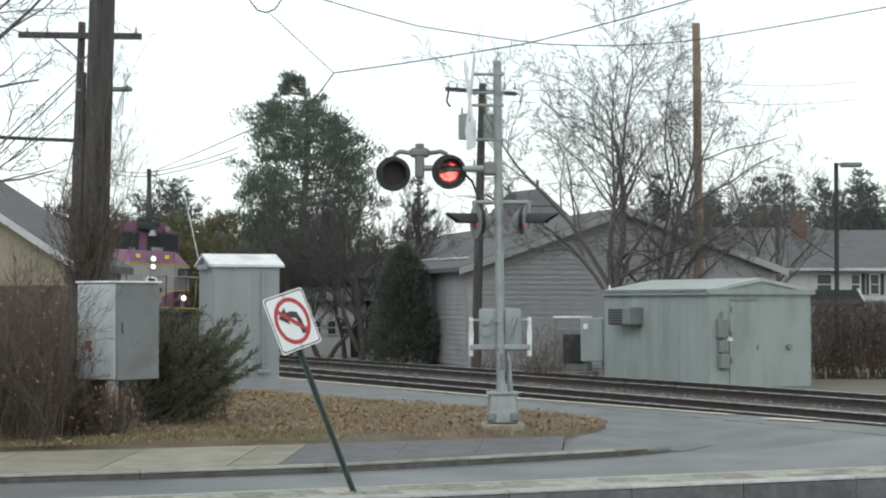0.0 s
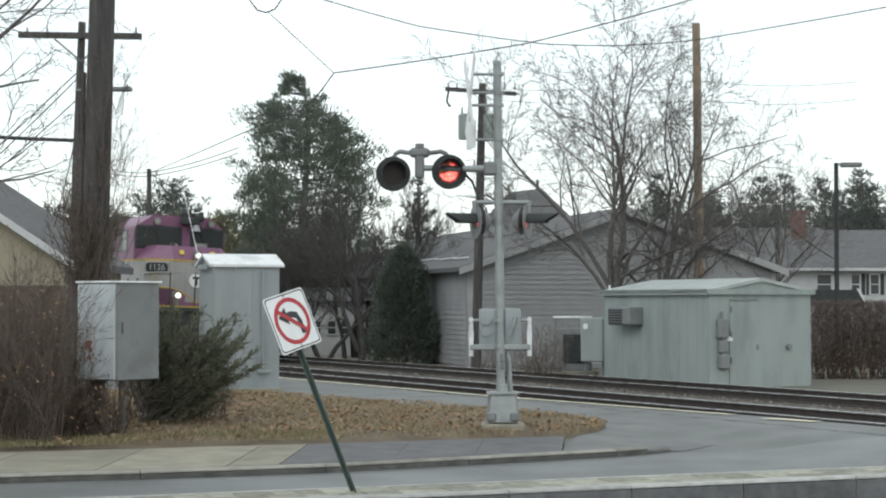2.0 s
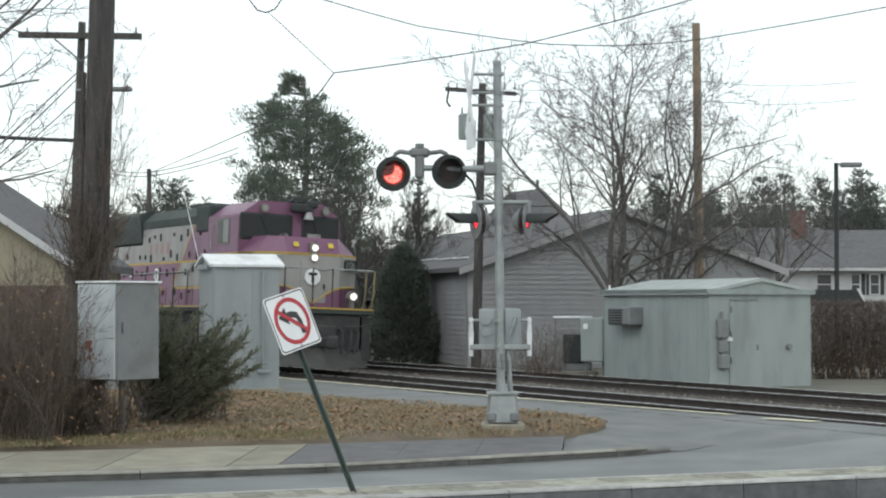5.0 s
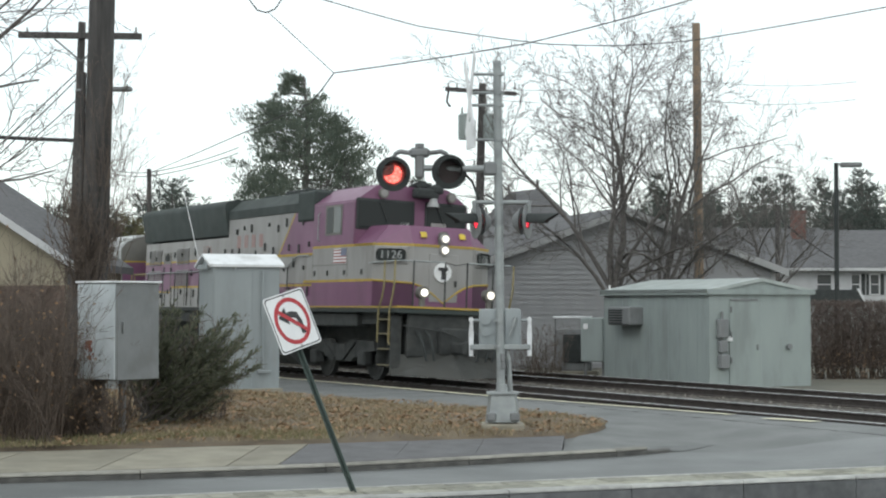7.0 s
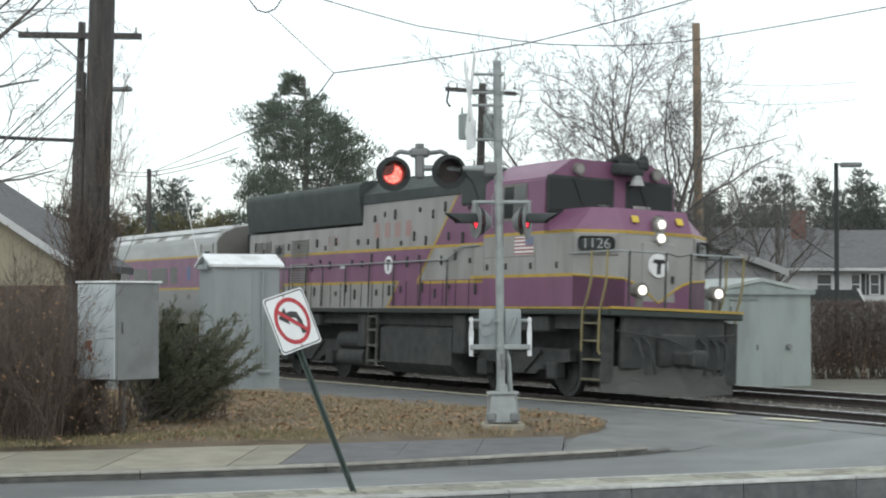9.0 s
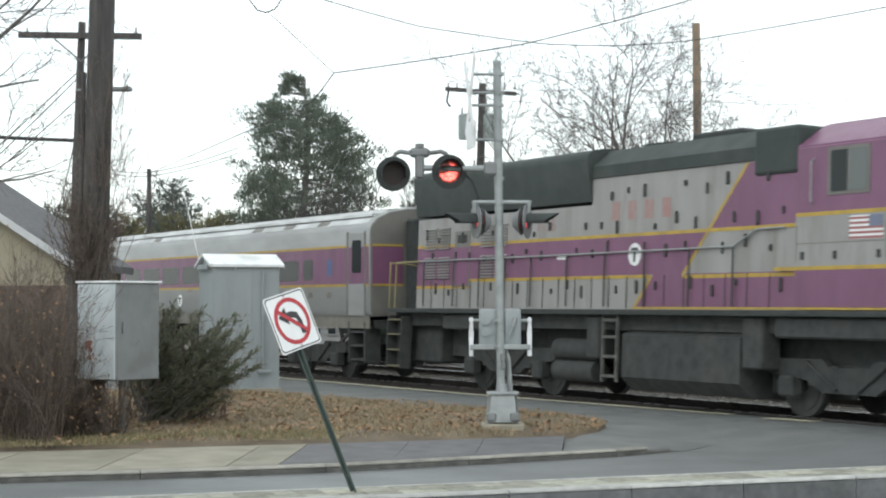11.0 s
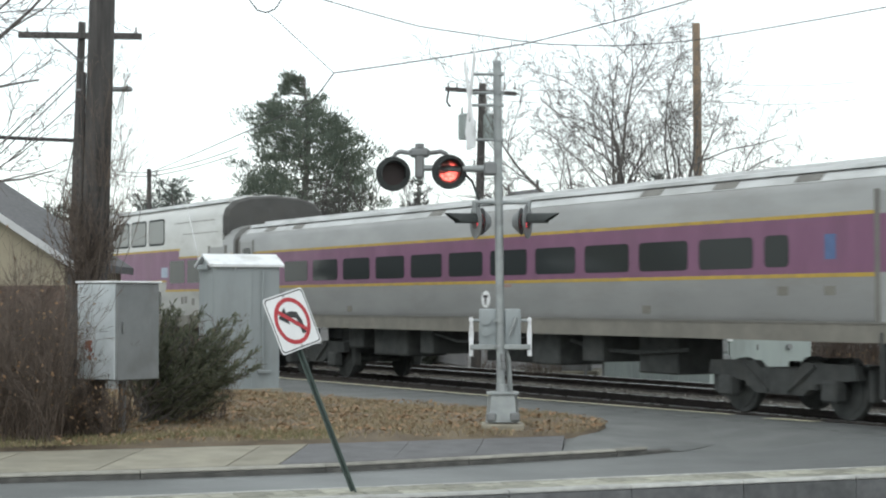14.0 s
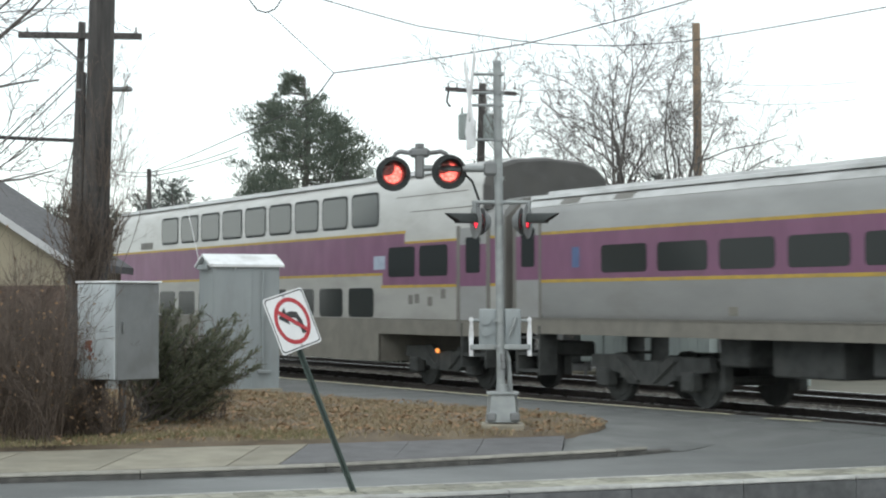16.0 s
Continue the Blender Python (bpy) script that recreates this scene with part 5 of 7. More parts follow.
    rbox(bm, (H + 0.3, 0.55, 2.5), (0.5, 0.14, 2.2), 0.05)
    part("diaphragm", bm, BLACK, B, "black gangway bellows")
    bm = bmesh.new()
    prism(bm, [(-1.44, 1.47), (1.44, 1.47), (1.44, 3.5), (1.0, 3.9), (-1.0, 3.9), (-1.44, 3.5)], H - 0.02, H + 0.02)
    part("end_wall", bm, CAR_END, B)
    bm = bmesh.new()
    disc(bm, (H - 3.4, -1.16, 0.78), 0.05, 0.05, "y", 12)
    part("marker_lamp", bm, MARKER, B, "small amber lamp on the bogie")
    bm = bmesh.new()
    box(bm, (H - 1.2, -1.3, 0.75), (1.0, 0.35, 0.06))
    box(bm, (H - 0.7, -1.3, 0.95), (0.06, 0.4, 0.9))
    box(bm, (H - 1.7, -1.3, 0.95), (0.06, 0.4, 0.9))
    part("steps", bm, DARK_IRON, B)
    truck(B, H - 3.2, 2.6, 0.45, 0.66)
    truck(B, -H + 3.2, 2.6, 0.45, 0.66)
    return B


loco, car, tall_car = locomotive(), coach(), bilevel()


# ---------------------------------------------------------------- crossing signal
def ring_plate(bm, r_out, r_in, y0, y1, seg=36):
    """A flat ring about the y axis."""
    loops = []
    for r, y in ((r_in, y0), (r_out, y0), (r_out, y1), (r_in, y1)):
        loops.append([bm.verts.new((r * math.cos(6.28319 * k / seg), y, r * math.sin(6.28319 * k / seg))) for k in range(seg)])
    for a, b in zip(loops, loops[1:] + loops[:1]):
        for k in range(seg):
            bm.faces.new((a[k], a[(k + 1) % seg], b[(k + 1) % seg], b[k]))


def visor(bm, r, length, y, a0=-20, a1=200, slope=0.4, t=0.006, seg=18):
    """A hood over a lens, longer at the top."""
    outer, inner = [], []
    for k in range(seg + 1):
        a = radians(a0 + (a1 - a0) * k / seg)
        top = length * (1 - slope * (1 - max(0, math.sin(a))))
        for rr, store in ((r, outer), (r - t, inner)):
            store.append((bm.verts.new((rr * math.cos(a), y, rr * math.sin(a))), bm.verts.new((rr * math.cos(a), y - top, rr * math.sin(a)))))
    for store in (outer, inner):
        for (a, b), (c, d) in zip(store, store[1:]):
            bm.faces.new((a, b, d, c))
    for (a, b), (c, d), (e, f), (g, h) in zip(outer, outer[1:], inner, inner[1:]):
        bm.faces.new((b, d, h, f))


blades = []      # (blade, resting pose, which flash it belongs to)


def flasher(parent, m, phase, glow_mat, back_r=0.252, lens_r=0.165, hood=0.3, silver=False, label="", lens_y=0.075, slat_y=0.036, arc=(-20, 200)):
    """A flashing lamp that faces -y: backing disc, glowing lens, visor, and slats added before the lens to hide its
    glow.
    """
    bm = bmesh.new()
    ring_plate(bm, back_r, lens_r, 0.0, 0.014)
    if not silver:
        rod(bm, (0, 0.09, 0), (0, 0.2, 0), lens_r + 0.02, 0.1, 24)
    else:
        bmesh.ops.create_cone(bm, cap_ends=True, segments=24, radius1=0.2, radius2=0.09, depth=0.12,
                              matrix=Matrix.Translation((0, 0.155, 0)) @ Euler((radians(-90), 0, 0)).to_matrix().to_4x4())
    lamp = part("flashing_lamp", bm, BOX_GREY if silver else BLACK, parent, label, smooth=True)
    lamp.matrix_basis = m
    bm = bmesh.new()
    disc(bm, (0, lens_y, 0), lens_r, 0.02, "y", 32)
    part("lens", bm, glow_mat, lamp, "glowing red lens")
    bm = bmesh.new()
    visor(bm, lens_r + 0.012, hood, 0.0, arc[0], arc[1])
    part("visor", bm, BLACK, lamp, "black hood over the lens", smooth=True)
    bm = bmesh.new()
    ring_plate(bm, lens_r + 0.006, lens_r, 0.012, 0.09)
    part("lens_tube", bm, BLACK, lamp)
    # added slats imitate switching: closed, they show as an unlit lens
    n = 5
    h = 2 * lens_r / n
    for k in range(n):
        z = -lens_r + h * (k + 0.5)
        w = 2 * math.sqrt(max(0.0, lens_r ** 2 - (abs(z) - h / 2 if abs(z) > h / 2 else 0) ** 2)) - 0.004
        bm = bmesh.new()
        rbox(bm, (0, 0, 0), (w, 0.0016, h * 1.02), 0.0004)
        b = part("added_shutter_slat", bm, UNLIT_SLAT, lamp)
        b.matrix_basis = pose(0, slat_y, z)
        blades.append((b, z, phase, slat_y))
    return lamp


sig = thing("crossing_signal", pose(0.806, 25.6, -0.02), "grey steel level crossing signal mast with red flashing lamps", "crossing signal")
bm = bmesh.new()
rod(bm, (0.03, 0, 0.36), (-0.024, 0, 5.28), 0.062, 0.06, 18)
rod(bm, (-0.024, 0, 5.28), (-0.024, 0, 5.32), 0.068, 0.06, 18)
part("mast", bm, ALU, sig, "galvanised mast", smooth=True)
bm = bmesh.new()
rbox(bm, (0.05, 0, -0.02), (0.62, 0.62, 0.24), 0.02)
part("foundation", bm, CONCRETE, sig, "square concrete foundation")
bm = bmesh.new()
base = [(-0.2, -0.2), (0.2, -0.2), (0.25, 0.0), (0.2, 0.2), (-0.2, 0.2), (-0.25, 0.0)]
hull(bm, [(x + 0.05, y, 0.12) for x, y in base], [(x * 0.82 + 0.05, y * 0.82, 0.52) for x, y in base])
rbox(bm, (0.05, 0, 0.53), (0.46, 0.4, 0.04), 0.01)
rod(bm, (0.04, 0, 0.5), (0.04, 0, 0.66), 0.1, 0.075, 16)
part("base_casting", bm, ALU, sig, "flared cast base")
for x in (-0.12, 0.22):
    bm = bmesh.new()
    rbox(bm, (x, -0.21, 0.2), (0.14, 0.1, 0.12), 0.02)
    part("anchor_cover", bm, BOX_GREY, sig)
bm = bmesh.new()
pipe(bm, [(0.17, 0.08, 0.5), (0.14, 0.08, 1.0), (0.1, 0.08, 1.15)], 0.035)
part("conduit", bm, ALU, sig)
# gate drive behind the mast, with its swing arms
for x0, x1 in ((-0.285, -0.03), (0.075, 0.32)):
    bm = bmesh.new()
    rbox(bm, ((x0 + x1) / 2, 0.16, 1.46), (x1 - x0, 0.3, 0.56), 0.035, seg=2)
    part("drive_housing", bm, CAB_GREY, sig, "pale grey drive housing", smooth=True)
bm = bmesh.new()
disc(bm, (-0.19, -0.01, 1.58), 0.07, 0.06, "y", 20)
disc(bm, (-0.19, -0.01, 1.4), 0.055, 0.05, "y", 20)
part("motor_covers", bm, CAB_GREY, sig, smooth=True)
bm = bmesh.new()
rod(bm, (0.24, -0.03, 1.62), (0.15, -0.03, 1.36), 0.022)
part("crank", bm, ALU, sig)
for x in (-0.4, 0.44):
    bm = bmesh.new()
    prism(bm, [(x - 0.03, 1.06), (x + 0.03, 1.06), (x + 0.035, 1.4), (x + 0.02, 1.62), (x - 0.01, 1.62), (x - 0.035, 1.4)], 0.02, 0.05, "y")
    rod(bm, (x, -0.02, 1.58), (x, 0.1, 1.58), 0.035)
    part("swing_arm", bm, WHITE_METAL, sig, "white swing arm for the gate")
bm = bmesh.new()
rod(bm, (-0.42, 0.12, 1.57), (0.46, 0.12, 1.57), 0.025)
part("shaft", bm, ALU, sig)
bm = bmesh.new()
rbox(bm, (0.02, 0.0, 1.19), (0.86, 0.06, 0.075), 0.01)
part("cross_bar", bm, ALU, sig)
bm = bmesh.new()
rbox(bm, (0.05, -0.075, 1.04), (0.07, 0.06, 0.13), 0.015)
rbox(bm, (0.06, -0.075, 0.93), (0.06, 0.05, 0.1), 0.01)
part("junction_box", bm, BOX_GREY, sig)
for z in (1.57, 1.2, 5.13, 4.86, 4.68, 4.18, 3.62, 3.27):
    bm = bmesh.new()
    rod(bm, (0, 0, z - 0.025), (0, 0, z + 0.025), 0.075, seg=16)
    part("clamp", bm, ALU, sig)
# upper lamps on their cross arm
bm = bmesh.new()
rod(bm, (-0.08, 0.02, 3.76), (-0.46, 0.02, 3.76), 0.05, seg=14)
rod(bm, (-0.46, 0.02, 3.76), (-1.12, 0.1, 3.78), 0.045, seg=14)
part("lamp_arm", bm, ALU, sig, smooth=True)
bm = bmesh.new()
rbox(bm, (-0.12, 0.0, 3.76), (0.2, 0.14, 0.2), 0.03)
part("arm_bracket", bm, BOX_GREY, sig)
bm = bmesh.new()
rbox(bm, (-1.145, 0.1, 3.8), (0.14, 0.14, 0.36), 0.03)
rbox(bm, (-1.145, 0.1, 4.0), (0.3, 0.16, 0.14), 0.04)
disc(bm, (-1.145, 0.1, 4.1), 0.065, 0.06, "z", 16)
part("arm_box", bm, BOX_GREY, sig)
for s, x in ((-1, -1.523), (1, -0.735)):
    bm = bmesh.new()
    pipe(bm, [(-1.145 + s * 0.1, 0.1, 3.99), (x - s * 0.1, 0.12, 4.02), (x - s * 0.03, 0.12, 3.99), (x, 0.12, 3.9), (x, 0.12, 3.75)], 0.035)
    part("gooseneck", bm, BOX_GREY, sig)
flasher(sig, pose(-1.523, -0.02, 3.685, 0, 0, 6), 0, LAMP_RED, label="black round lamp with red lens")
flasher(sig, pose(-0.717, -0.02, 3.715, 0, 0, 6), 1, LAMP_RED, label="black round lamp with red lens")
bm = bmesh.new()
pipe(bm, [(-0.5, 0.1, 3.7), (-0.38, 0.1, 3.58), (-0.28, 0.08, 3.3), (-0.3, 0.08, 3.1)], 0.018)
part("cable", bm, BLACK, sig)
# lower lamps that face along the street
bm = bmesh.new()
rod(bm, (-0.36, 0, 3.275), (0.44, 0, 3.275), 0.03, seg=12)
for x in (-0.36, 0.44):
    rod(bm, (x, 0, 3.3), (x + (0.03 if x < 0 else -0.03), 0, 3.1), 0.035, seg=10)
part("cross_arm", bm, ALU, sig, smooth=True)
flasher(sig, pose(-0.34, 0, 3.0, 0, 0, -72), 0, LAMP_RED_SIDE, back_r=0.25, lens_r=0.105, hood=0.46, silver=True, lens_y=0.03, slat_y=-0.01, arc=(-12, 192), label="silver lamp seen from its side")
flasher(sig, pose(0.42, 0, 3.0, 0, 0, 72), 0, LAMP_RED_SIDE, back_r=0.25, lens_r=0.105, hood=0.46, silver=True, lens_y=0.03, slat_y=-0.01, arc=(-12, 192), label="silver lamp seen from its side")
# crossbuck, nearly edge-on, held by four arms
for z in (5.13, 4.86, 4.68, 4.18):
    bm = bmesh.new()
    rod(bm, (-0.05, 0, z), (-0.4, 0, z), 0.022, seg=8)
    part("sign_arm", bm, ALU, sig)
for a, dx in ((40, 0.0), (-40, -0.02)):
    bm = bmesh.new()
    rbox(bm, (0, 0, 0), (0.012, 0.22, 1.45), 0.003, pose(-0.41 + dx, 0.0, 4.82, a, 0, 7))
    part("crossbuck_board", bm, SIGN_WHITE, sig, "white crossbuck board")
bm = bmesh.new()
rbox(bm, (0, 0, 0), (0.012, 0.5, 0.4), 0.003, pose(-0.4, 0.0, 4.25, 0, 0, 14))
part("track_plate", bm, SIGN_WHITE, sig, "white plate below the crossbuck")

# ---------------------------------------------------------------- leaning sign on the median
sign = thing("no_left_turn_sign", pose(-0.913, 18.4, -0.17, 0, -21.1, 0), "white turn prohibition sign on a leaning green post", "traffic sign")
bm = bmesh.new()
prism(bm, [(-0.03, -0.02), (-0.012, -0.02), (-0.012, 0.012), (0.012, 0.012), (0.012, -0.02), (0.03, -0.02), (0.03, 0.024), (-0.03, 0.024)], -0.1, 2.15, "z")
part("post", bm, POST_GREEN, sign, "dark green channel post")
bm = bmesh.new()
A = 0.305
rp = []
for cx, cz, a0 in ((A - 0.04, A - 0.04, 0), (-A + 0.04, A - 0.04, 90), (-A + 0.04, -A + 0.04, 180), (A - 0.04, -A + 0.04, 270)):
    rp += [(cx + 0.04 * math.cos(radians(a0 + 22.5 * k)), cz + 0.04 * math.sin(radians(a0 + 22.5 * k))) for k in range(5)]
prism(bm, rp, -0.003, 0.0, "y")
plate = part("plate", bm, SIGN_WHITE, sign, "white square plate with a black border")
plate.matrix_basis = pose(0, 0, 1.9, 0, 0, 50) @ Matrix.Translation((0, -0.055, 0))
bm = bmesh.new()
n = len(rp)
o = [bm.verts.new((x * 0.955, -0.0045, z * 0.955)) for x, z in rp]
i_ = [bm.verts.new((x * 0.915, -0.0045, z * 0.915)) for x, z in rp]
for k in range(n):
    bm.faces.new((o[k], o[(k + 1) % n], i_[(k + 1) % n], i_[k]))
part("border", bm, SIGN_BLACK, plate)
bm = bmesh.new()
arrow = [(0.075, -0.16), (0.135, -0.16), (0.135, -0.02), (0.10, 0.075), (0.03, 0.1), (-0.05, 0.1), (-0.05, 0.16), (-0.18, 0.065), (-0.05, -0.03), (-0.05, 0.03), (0.03, 0.03), (0.065, 0.01), (0.075, -0.04)]
bm.faces.new([bm.verts.new((x - 0.0, -0.0055, z)) for x, z in arrow])
part("arrow", bm, SIGN_BLACK, plate)
bm = bmesh.new()
ring_plate(bm, 0.25, 0.205, -0.0075, -0.004, 40)
part("red_ring", bm, SIGN_RED, plate)
bm = bmesh.new()
rbox(bm, (0, 0, 0), (0.43, 0.002, 0.042), 0.0005, pose(0, -0.0085, 0, 0, 40, 0))
part("red_bar", bm, SIGN_RED, plate)
for z in (-0.2, 0.2):
    bm = bmesh.new()
    disc(bm, (0, -0.008, z + 0.07 * (1 if z > 0 else -1)), 0.009, 0.01, "y", 10)
    part("bolt", bm, ALU, plate)


# ---------------------------------------------------------------- poles
def pole(name, base, top, r0, r1, material, label):
    bm = bmesh.new()
    rod(bm, base, top, r0, r1, 18)
    return solid(name, bm, material, label, "utility pole", smooth=True)


big = thing("utility_pole", pose(-4.88, 24.6, -0.1), "thick old wooden utility pole hung with vines", "utility pole")
bm = bmesh.new()
rod(bm, (0, 0, 0), (0.25, 0, 11), 0.195, 0.165, 20)
part("shaft", bm, POLE_WOOD, big, smooth=True)
bm = bmesh.new()
rod(bm, (-0.2, -0.03, 0.1), (-0.1, -0.03, 5.1), 0.035, seg=10)
part("conduit", bm, POLE_WOOD, big, "dark cable conduit up the pole")
bm = bmesh.new()
rod(bm, (0.15, -0.1, 0.6), (0.24, -0.08, 6.0), 0.012, seg=6)
part("ground_wire", bm, WIRE, big)
# street lamp on a short arm further back
bm = bmesh.new()
rod(bm, (-8.35, 39.9, 6.6), (-7.6, 39.9, 6.62), 0.03, seg=8)
rbox(bm, (-7.33, 39.9, 6.62), (0.5, 0.22, 0.1), 0.04, seg=2)
lamp_pole = thing("street_lamp_pole", pose(-8.52, 40.0, -0.1), "grey wooden pole with crossarm and cobra-head street lamp", "utility pole")
tmp = part("lamp_head", bm, BOX_GREY, lamp_pole)
tmp.matrix_basis = Matrix.Translation((8.6, -40.0, 0.1))
bm = bmesh.new()
rod(bm, (0.1, 0, 0), (0.36, 0, 8.25), 0.12, 0.085, 14)
part("shaft", bm, POLE_WOOD, lamp_pole, smooth=True)
bm = bmesh.new()
rbox(bm, (0, 0, 0), (2.78, 0.1, 0.14), 0.01, pose(0.34, -0.12, 7.93, 0, 0.8, 0))
part("crossarm", bm, POLE_WOOD, lamp_pole)
bm = bmesh.new()
for s in (-1, 1):
    rod(bm, (0.36, -0.1, 7.35), (0.36 + s * 0.6, -0.12, 7.86), 0.02, seg=6)
part("brace", bm, BOX_GREY, lamp_pole)
for x in (-0.85, -0.4, 0.95, 1.6):
    bm = bmesh.new()
    rod(bm, (x, -0.12, 7.98), (x, -0.12, 8.12), 0.035, 0.02, 8)
    part("insulator", bm, GLASS_INS, lamp_pole)

# pole with transformers beyond the line
tp = thing("transformer_pole", pose(1.06, 52.0, -0.2), "wooden utility pole with crossarm and two grey transformers", "utility pole")
bm = bmesh.new()
rod(bm, (-0.1, 0, 0), (0.1, 0, 8.45), 0.15, 0.105, 14)
part("shaft", bm, POLE_WOOD, tp, smooth=True)
bm = bmesh.new()
rbox(bm, (0, 0, 0), (2.1, 0.1, 0.12), 0.01, pose(0.05, -0.14, 8.2, 0, 4, 0))
part("crossarm", bm, POLE_WOOD, tp)
for x in (-0.42, 0.3):
    bm = bmesh.new()
    rod(bm, (x, -0.05, 6.8), (x, -0.05, 7.5), 0.19, 0.19, 16)
    rod(bm, (x, -0.05, 7.5), (x, -0.05, 7.56), 0.2, 0.12, 16)
    rod(bm, (x - 0.08, -0.05, 7.55), (x - 0.08, -0.05, 7.75), 0.035, 0.02, 8)
    part("transformer", bm, SHED_GREEN, tp, "grey-green can transformer", smooth=True)
for x in (-0.9, -0.65, 0.75, 1.05):
    bm = bmesh.new()
    rod(bm, (x, -0.14, 8.25), (x, -0.14, 8.45), 0.04, 0.02, 8)
    part("insulator", bm, GLASS_INS, tp)
bm = bmesh.new()
pipe(bm, [(-0.9, -0.14, 8.2), (-0.95, -0.14, 7.9), (-0.85, -0.14, 7.75)], 0.03, 6)
pipe(bm, [(0.2, -0.14, 5.2), (0.45, -0.14, 5.0), (0.5, -0.14, 4.5), (0.25, -0.14, 4.2), (0.2, -0.14, 4.8)], 0.03, 6)
part("cable", bm, WIRE, tp)

pole("wooden_pole", (7.95, 55.0, -0.2), (7.87, 55.0, 10.5), 0.16, 0.12, POLE_NEW, "tall bare brown wooden pole behind the shed")
pole("distant_pole", (-11.55, 70.0, -0.2), (-11.6, 70.0, 7.1), 0.12, 0.09, POLE_WOOD, "thin weathered pole among far trees")
pole("service_pole", (14.7, 78.0, -0.2), (14.7, 78.0, 6.1), 0.12, 0.1, POLE_WOOD, "dark service pole by the white house")
lp = thing("parking_lamp", pose(13.3, 60.0, -0.2), "dark parking-lot lamp post with a flat head", "lamp post")
bm = bmesh.new()
rod(bm, (0, 0, 0), (0, 0, 6.75), 0.085, 0.075, 12)
part("post", bm, BLACK, lp, smooth=True)
bm = bmesh.new()
rbox(bm, (0.5, 0, 6.68), (0.72, 0.3, 0.16), 0.04)
box(bm, (0.1, 0, 6.7), (0.3, 0.06, 0.06))
part("head", bm, BOX_GREY, lp)


def wire(points, r=0.011, label="thin dark overhead wire against the sky", sag=0.0):
    bm = bmesh.new()
    pts = []
    for a, b in zip(points, points[1:]):
        a, b = Vector(a), Vector(b)
        n = 8 if sag else 2
        for k in range(n):
            f = k / n
            pts.append(a.lerp(b, f) - Vector((0, 0, 4 * sag * f * (1 - f))))
    pts.append(Vector(points[-1]))
    for a, b in zip(pts, pts[1:]):
        rod(bm, a, b, r, r, 5)
    return solid("overhead_wire", bm, WIRE, label, "wire", group="overhead wires")


wire([(-3.95, 35, 8.2), (-3.83, 35, 7.8), (-3.68, 35, 7.6), (-3.5, 35, 7.55), (-3.32, 35, 7.62), (-3.2, 35, 7.8), (-3.1, 35, 8.2)], 0.014, "looped dark cable hanging from above")
wire([(-3.46, 35, 7.56), (-2.16, 35, 6.35)], 0.008)
wire([(-11.55, 70, 6.95), (-2.72, 36.5, 5.93), (-2.16, 35, 6.35), (1.63, 35, 6.93), (4.91, 35, 7.8), (7.0, 35, 8.4)], 0.013, "dark span wire rising over the tracks", 0.02)
wire([(-2.6, 35, 7.88), (-0.49, 35, 7.28), (1.96, 35, 6.93), (3.52, 35, 6.89), (4.97, 35, 7.0), (8.73, 35, 7.65), (12, 35, 8.4)], 0.011, sag=0.012)
for a, b in (((-8.6, 42, 6.7), (-13.6, 42, 2.5)), ((-8.65, 42, 7.3), (-15.0, 42, 1.6)), ((-8.65, 42, 7.15), (-14.0, 42, 2.2)), ((-8.62, 42, 6.2), (-9.2, 42, 3.6))):
    wire([a, b], 0.014, "slanting service wire beside the old pole", 0.12)
wire([(-8.3, 39.8, 5.45), (-12.5, 39.8, 5.68)], 0.045, "thick cable bundle between poles", 0.02)
wire([(-13.5, 69, 7.15), (-11.6, 70, 6.95), (-7.6, 66, 7.6)], 0.016, sag=0.1)
wire([(-13.5, 69, 7.0), (-11.6, 70, 6.8), (-7.6, 66, 7.4)], 0.016, sag=0.1)
wire([(14.7, 78, 5.6), (17.6, 79.6, 3.75)], 0.028, "pale service cable to the white house", 0.12)
wire([(1.1, 52, 8.1), (8.0, 55, 8.7), (14.0, 60, 9.3)], 0.008, sag=0.15)
wire([(1.1, 52, 7.8), (8.0, 55, 8.1), (14.0, 60, 8.7)], 0.008, sag=0.15)

# ---------------------------------------------------------------- cabinet on the big pole
# its front corner lies at the origin; the door side runs to -x, the plain side to +y after the turn
pb = thing("pole_cabinet", pose(-4.34, 23.62, 0.76, 0, 0, -36), "grey metal cabinet with a whitened door hung on the pole", "electrical cabinet")
bm = bmesh.new()
rbox(bm, (-0.37, 0.4, 0.66), (0.74, 0.8, 1.3), 0.012)
part("body", bm, BOX_GREY, pb)
bm = bmesh.new()
rbox(bm, (-0.37, -0.012, 0.66), (0.72, 0.02, 1.27), 0.006)
door = part("door", bm, DOOR_WHITE, pb, "whitened metal door with a rust patch")
bm = bmesh.new()
rnd = random.Random(15)
for k in range(34):
    h, x = rnd.uniform(0.3, 0.54), rnd.gauss(-0.5, 0.035)
    disc(bm, (x, -0.0235, h), rnd.uniform(0.008, 0.03), 0.003 + 0.0001 * k, "y", 7)
tagged(part("rust_patch", bm, mat("rust", (0.2, 0.07, 0.05), (0.26, 0.12, 0.09), 0.9, scale=12), door), kind="stuff")
bm = bmesh.new()
rbox(bm, (-0.37, 0.4, 1.325), (0.8, 0.86, 0.03), 0.008)
part("lid", bm, WHITE_METAL, pb)
bm = bmesh.new()
box(bm, (0.008, 0.04, 0.66), (0.016, 0.05, 1.27))
rbox(bm, (0.02, 0.12, 0.72), (0.03, 0.03, 0.16), 0.006)
part("hinge_strip", bm, BOX_GREY, pb)
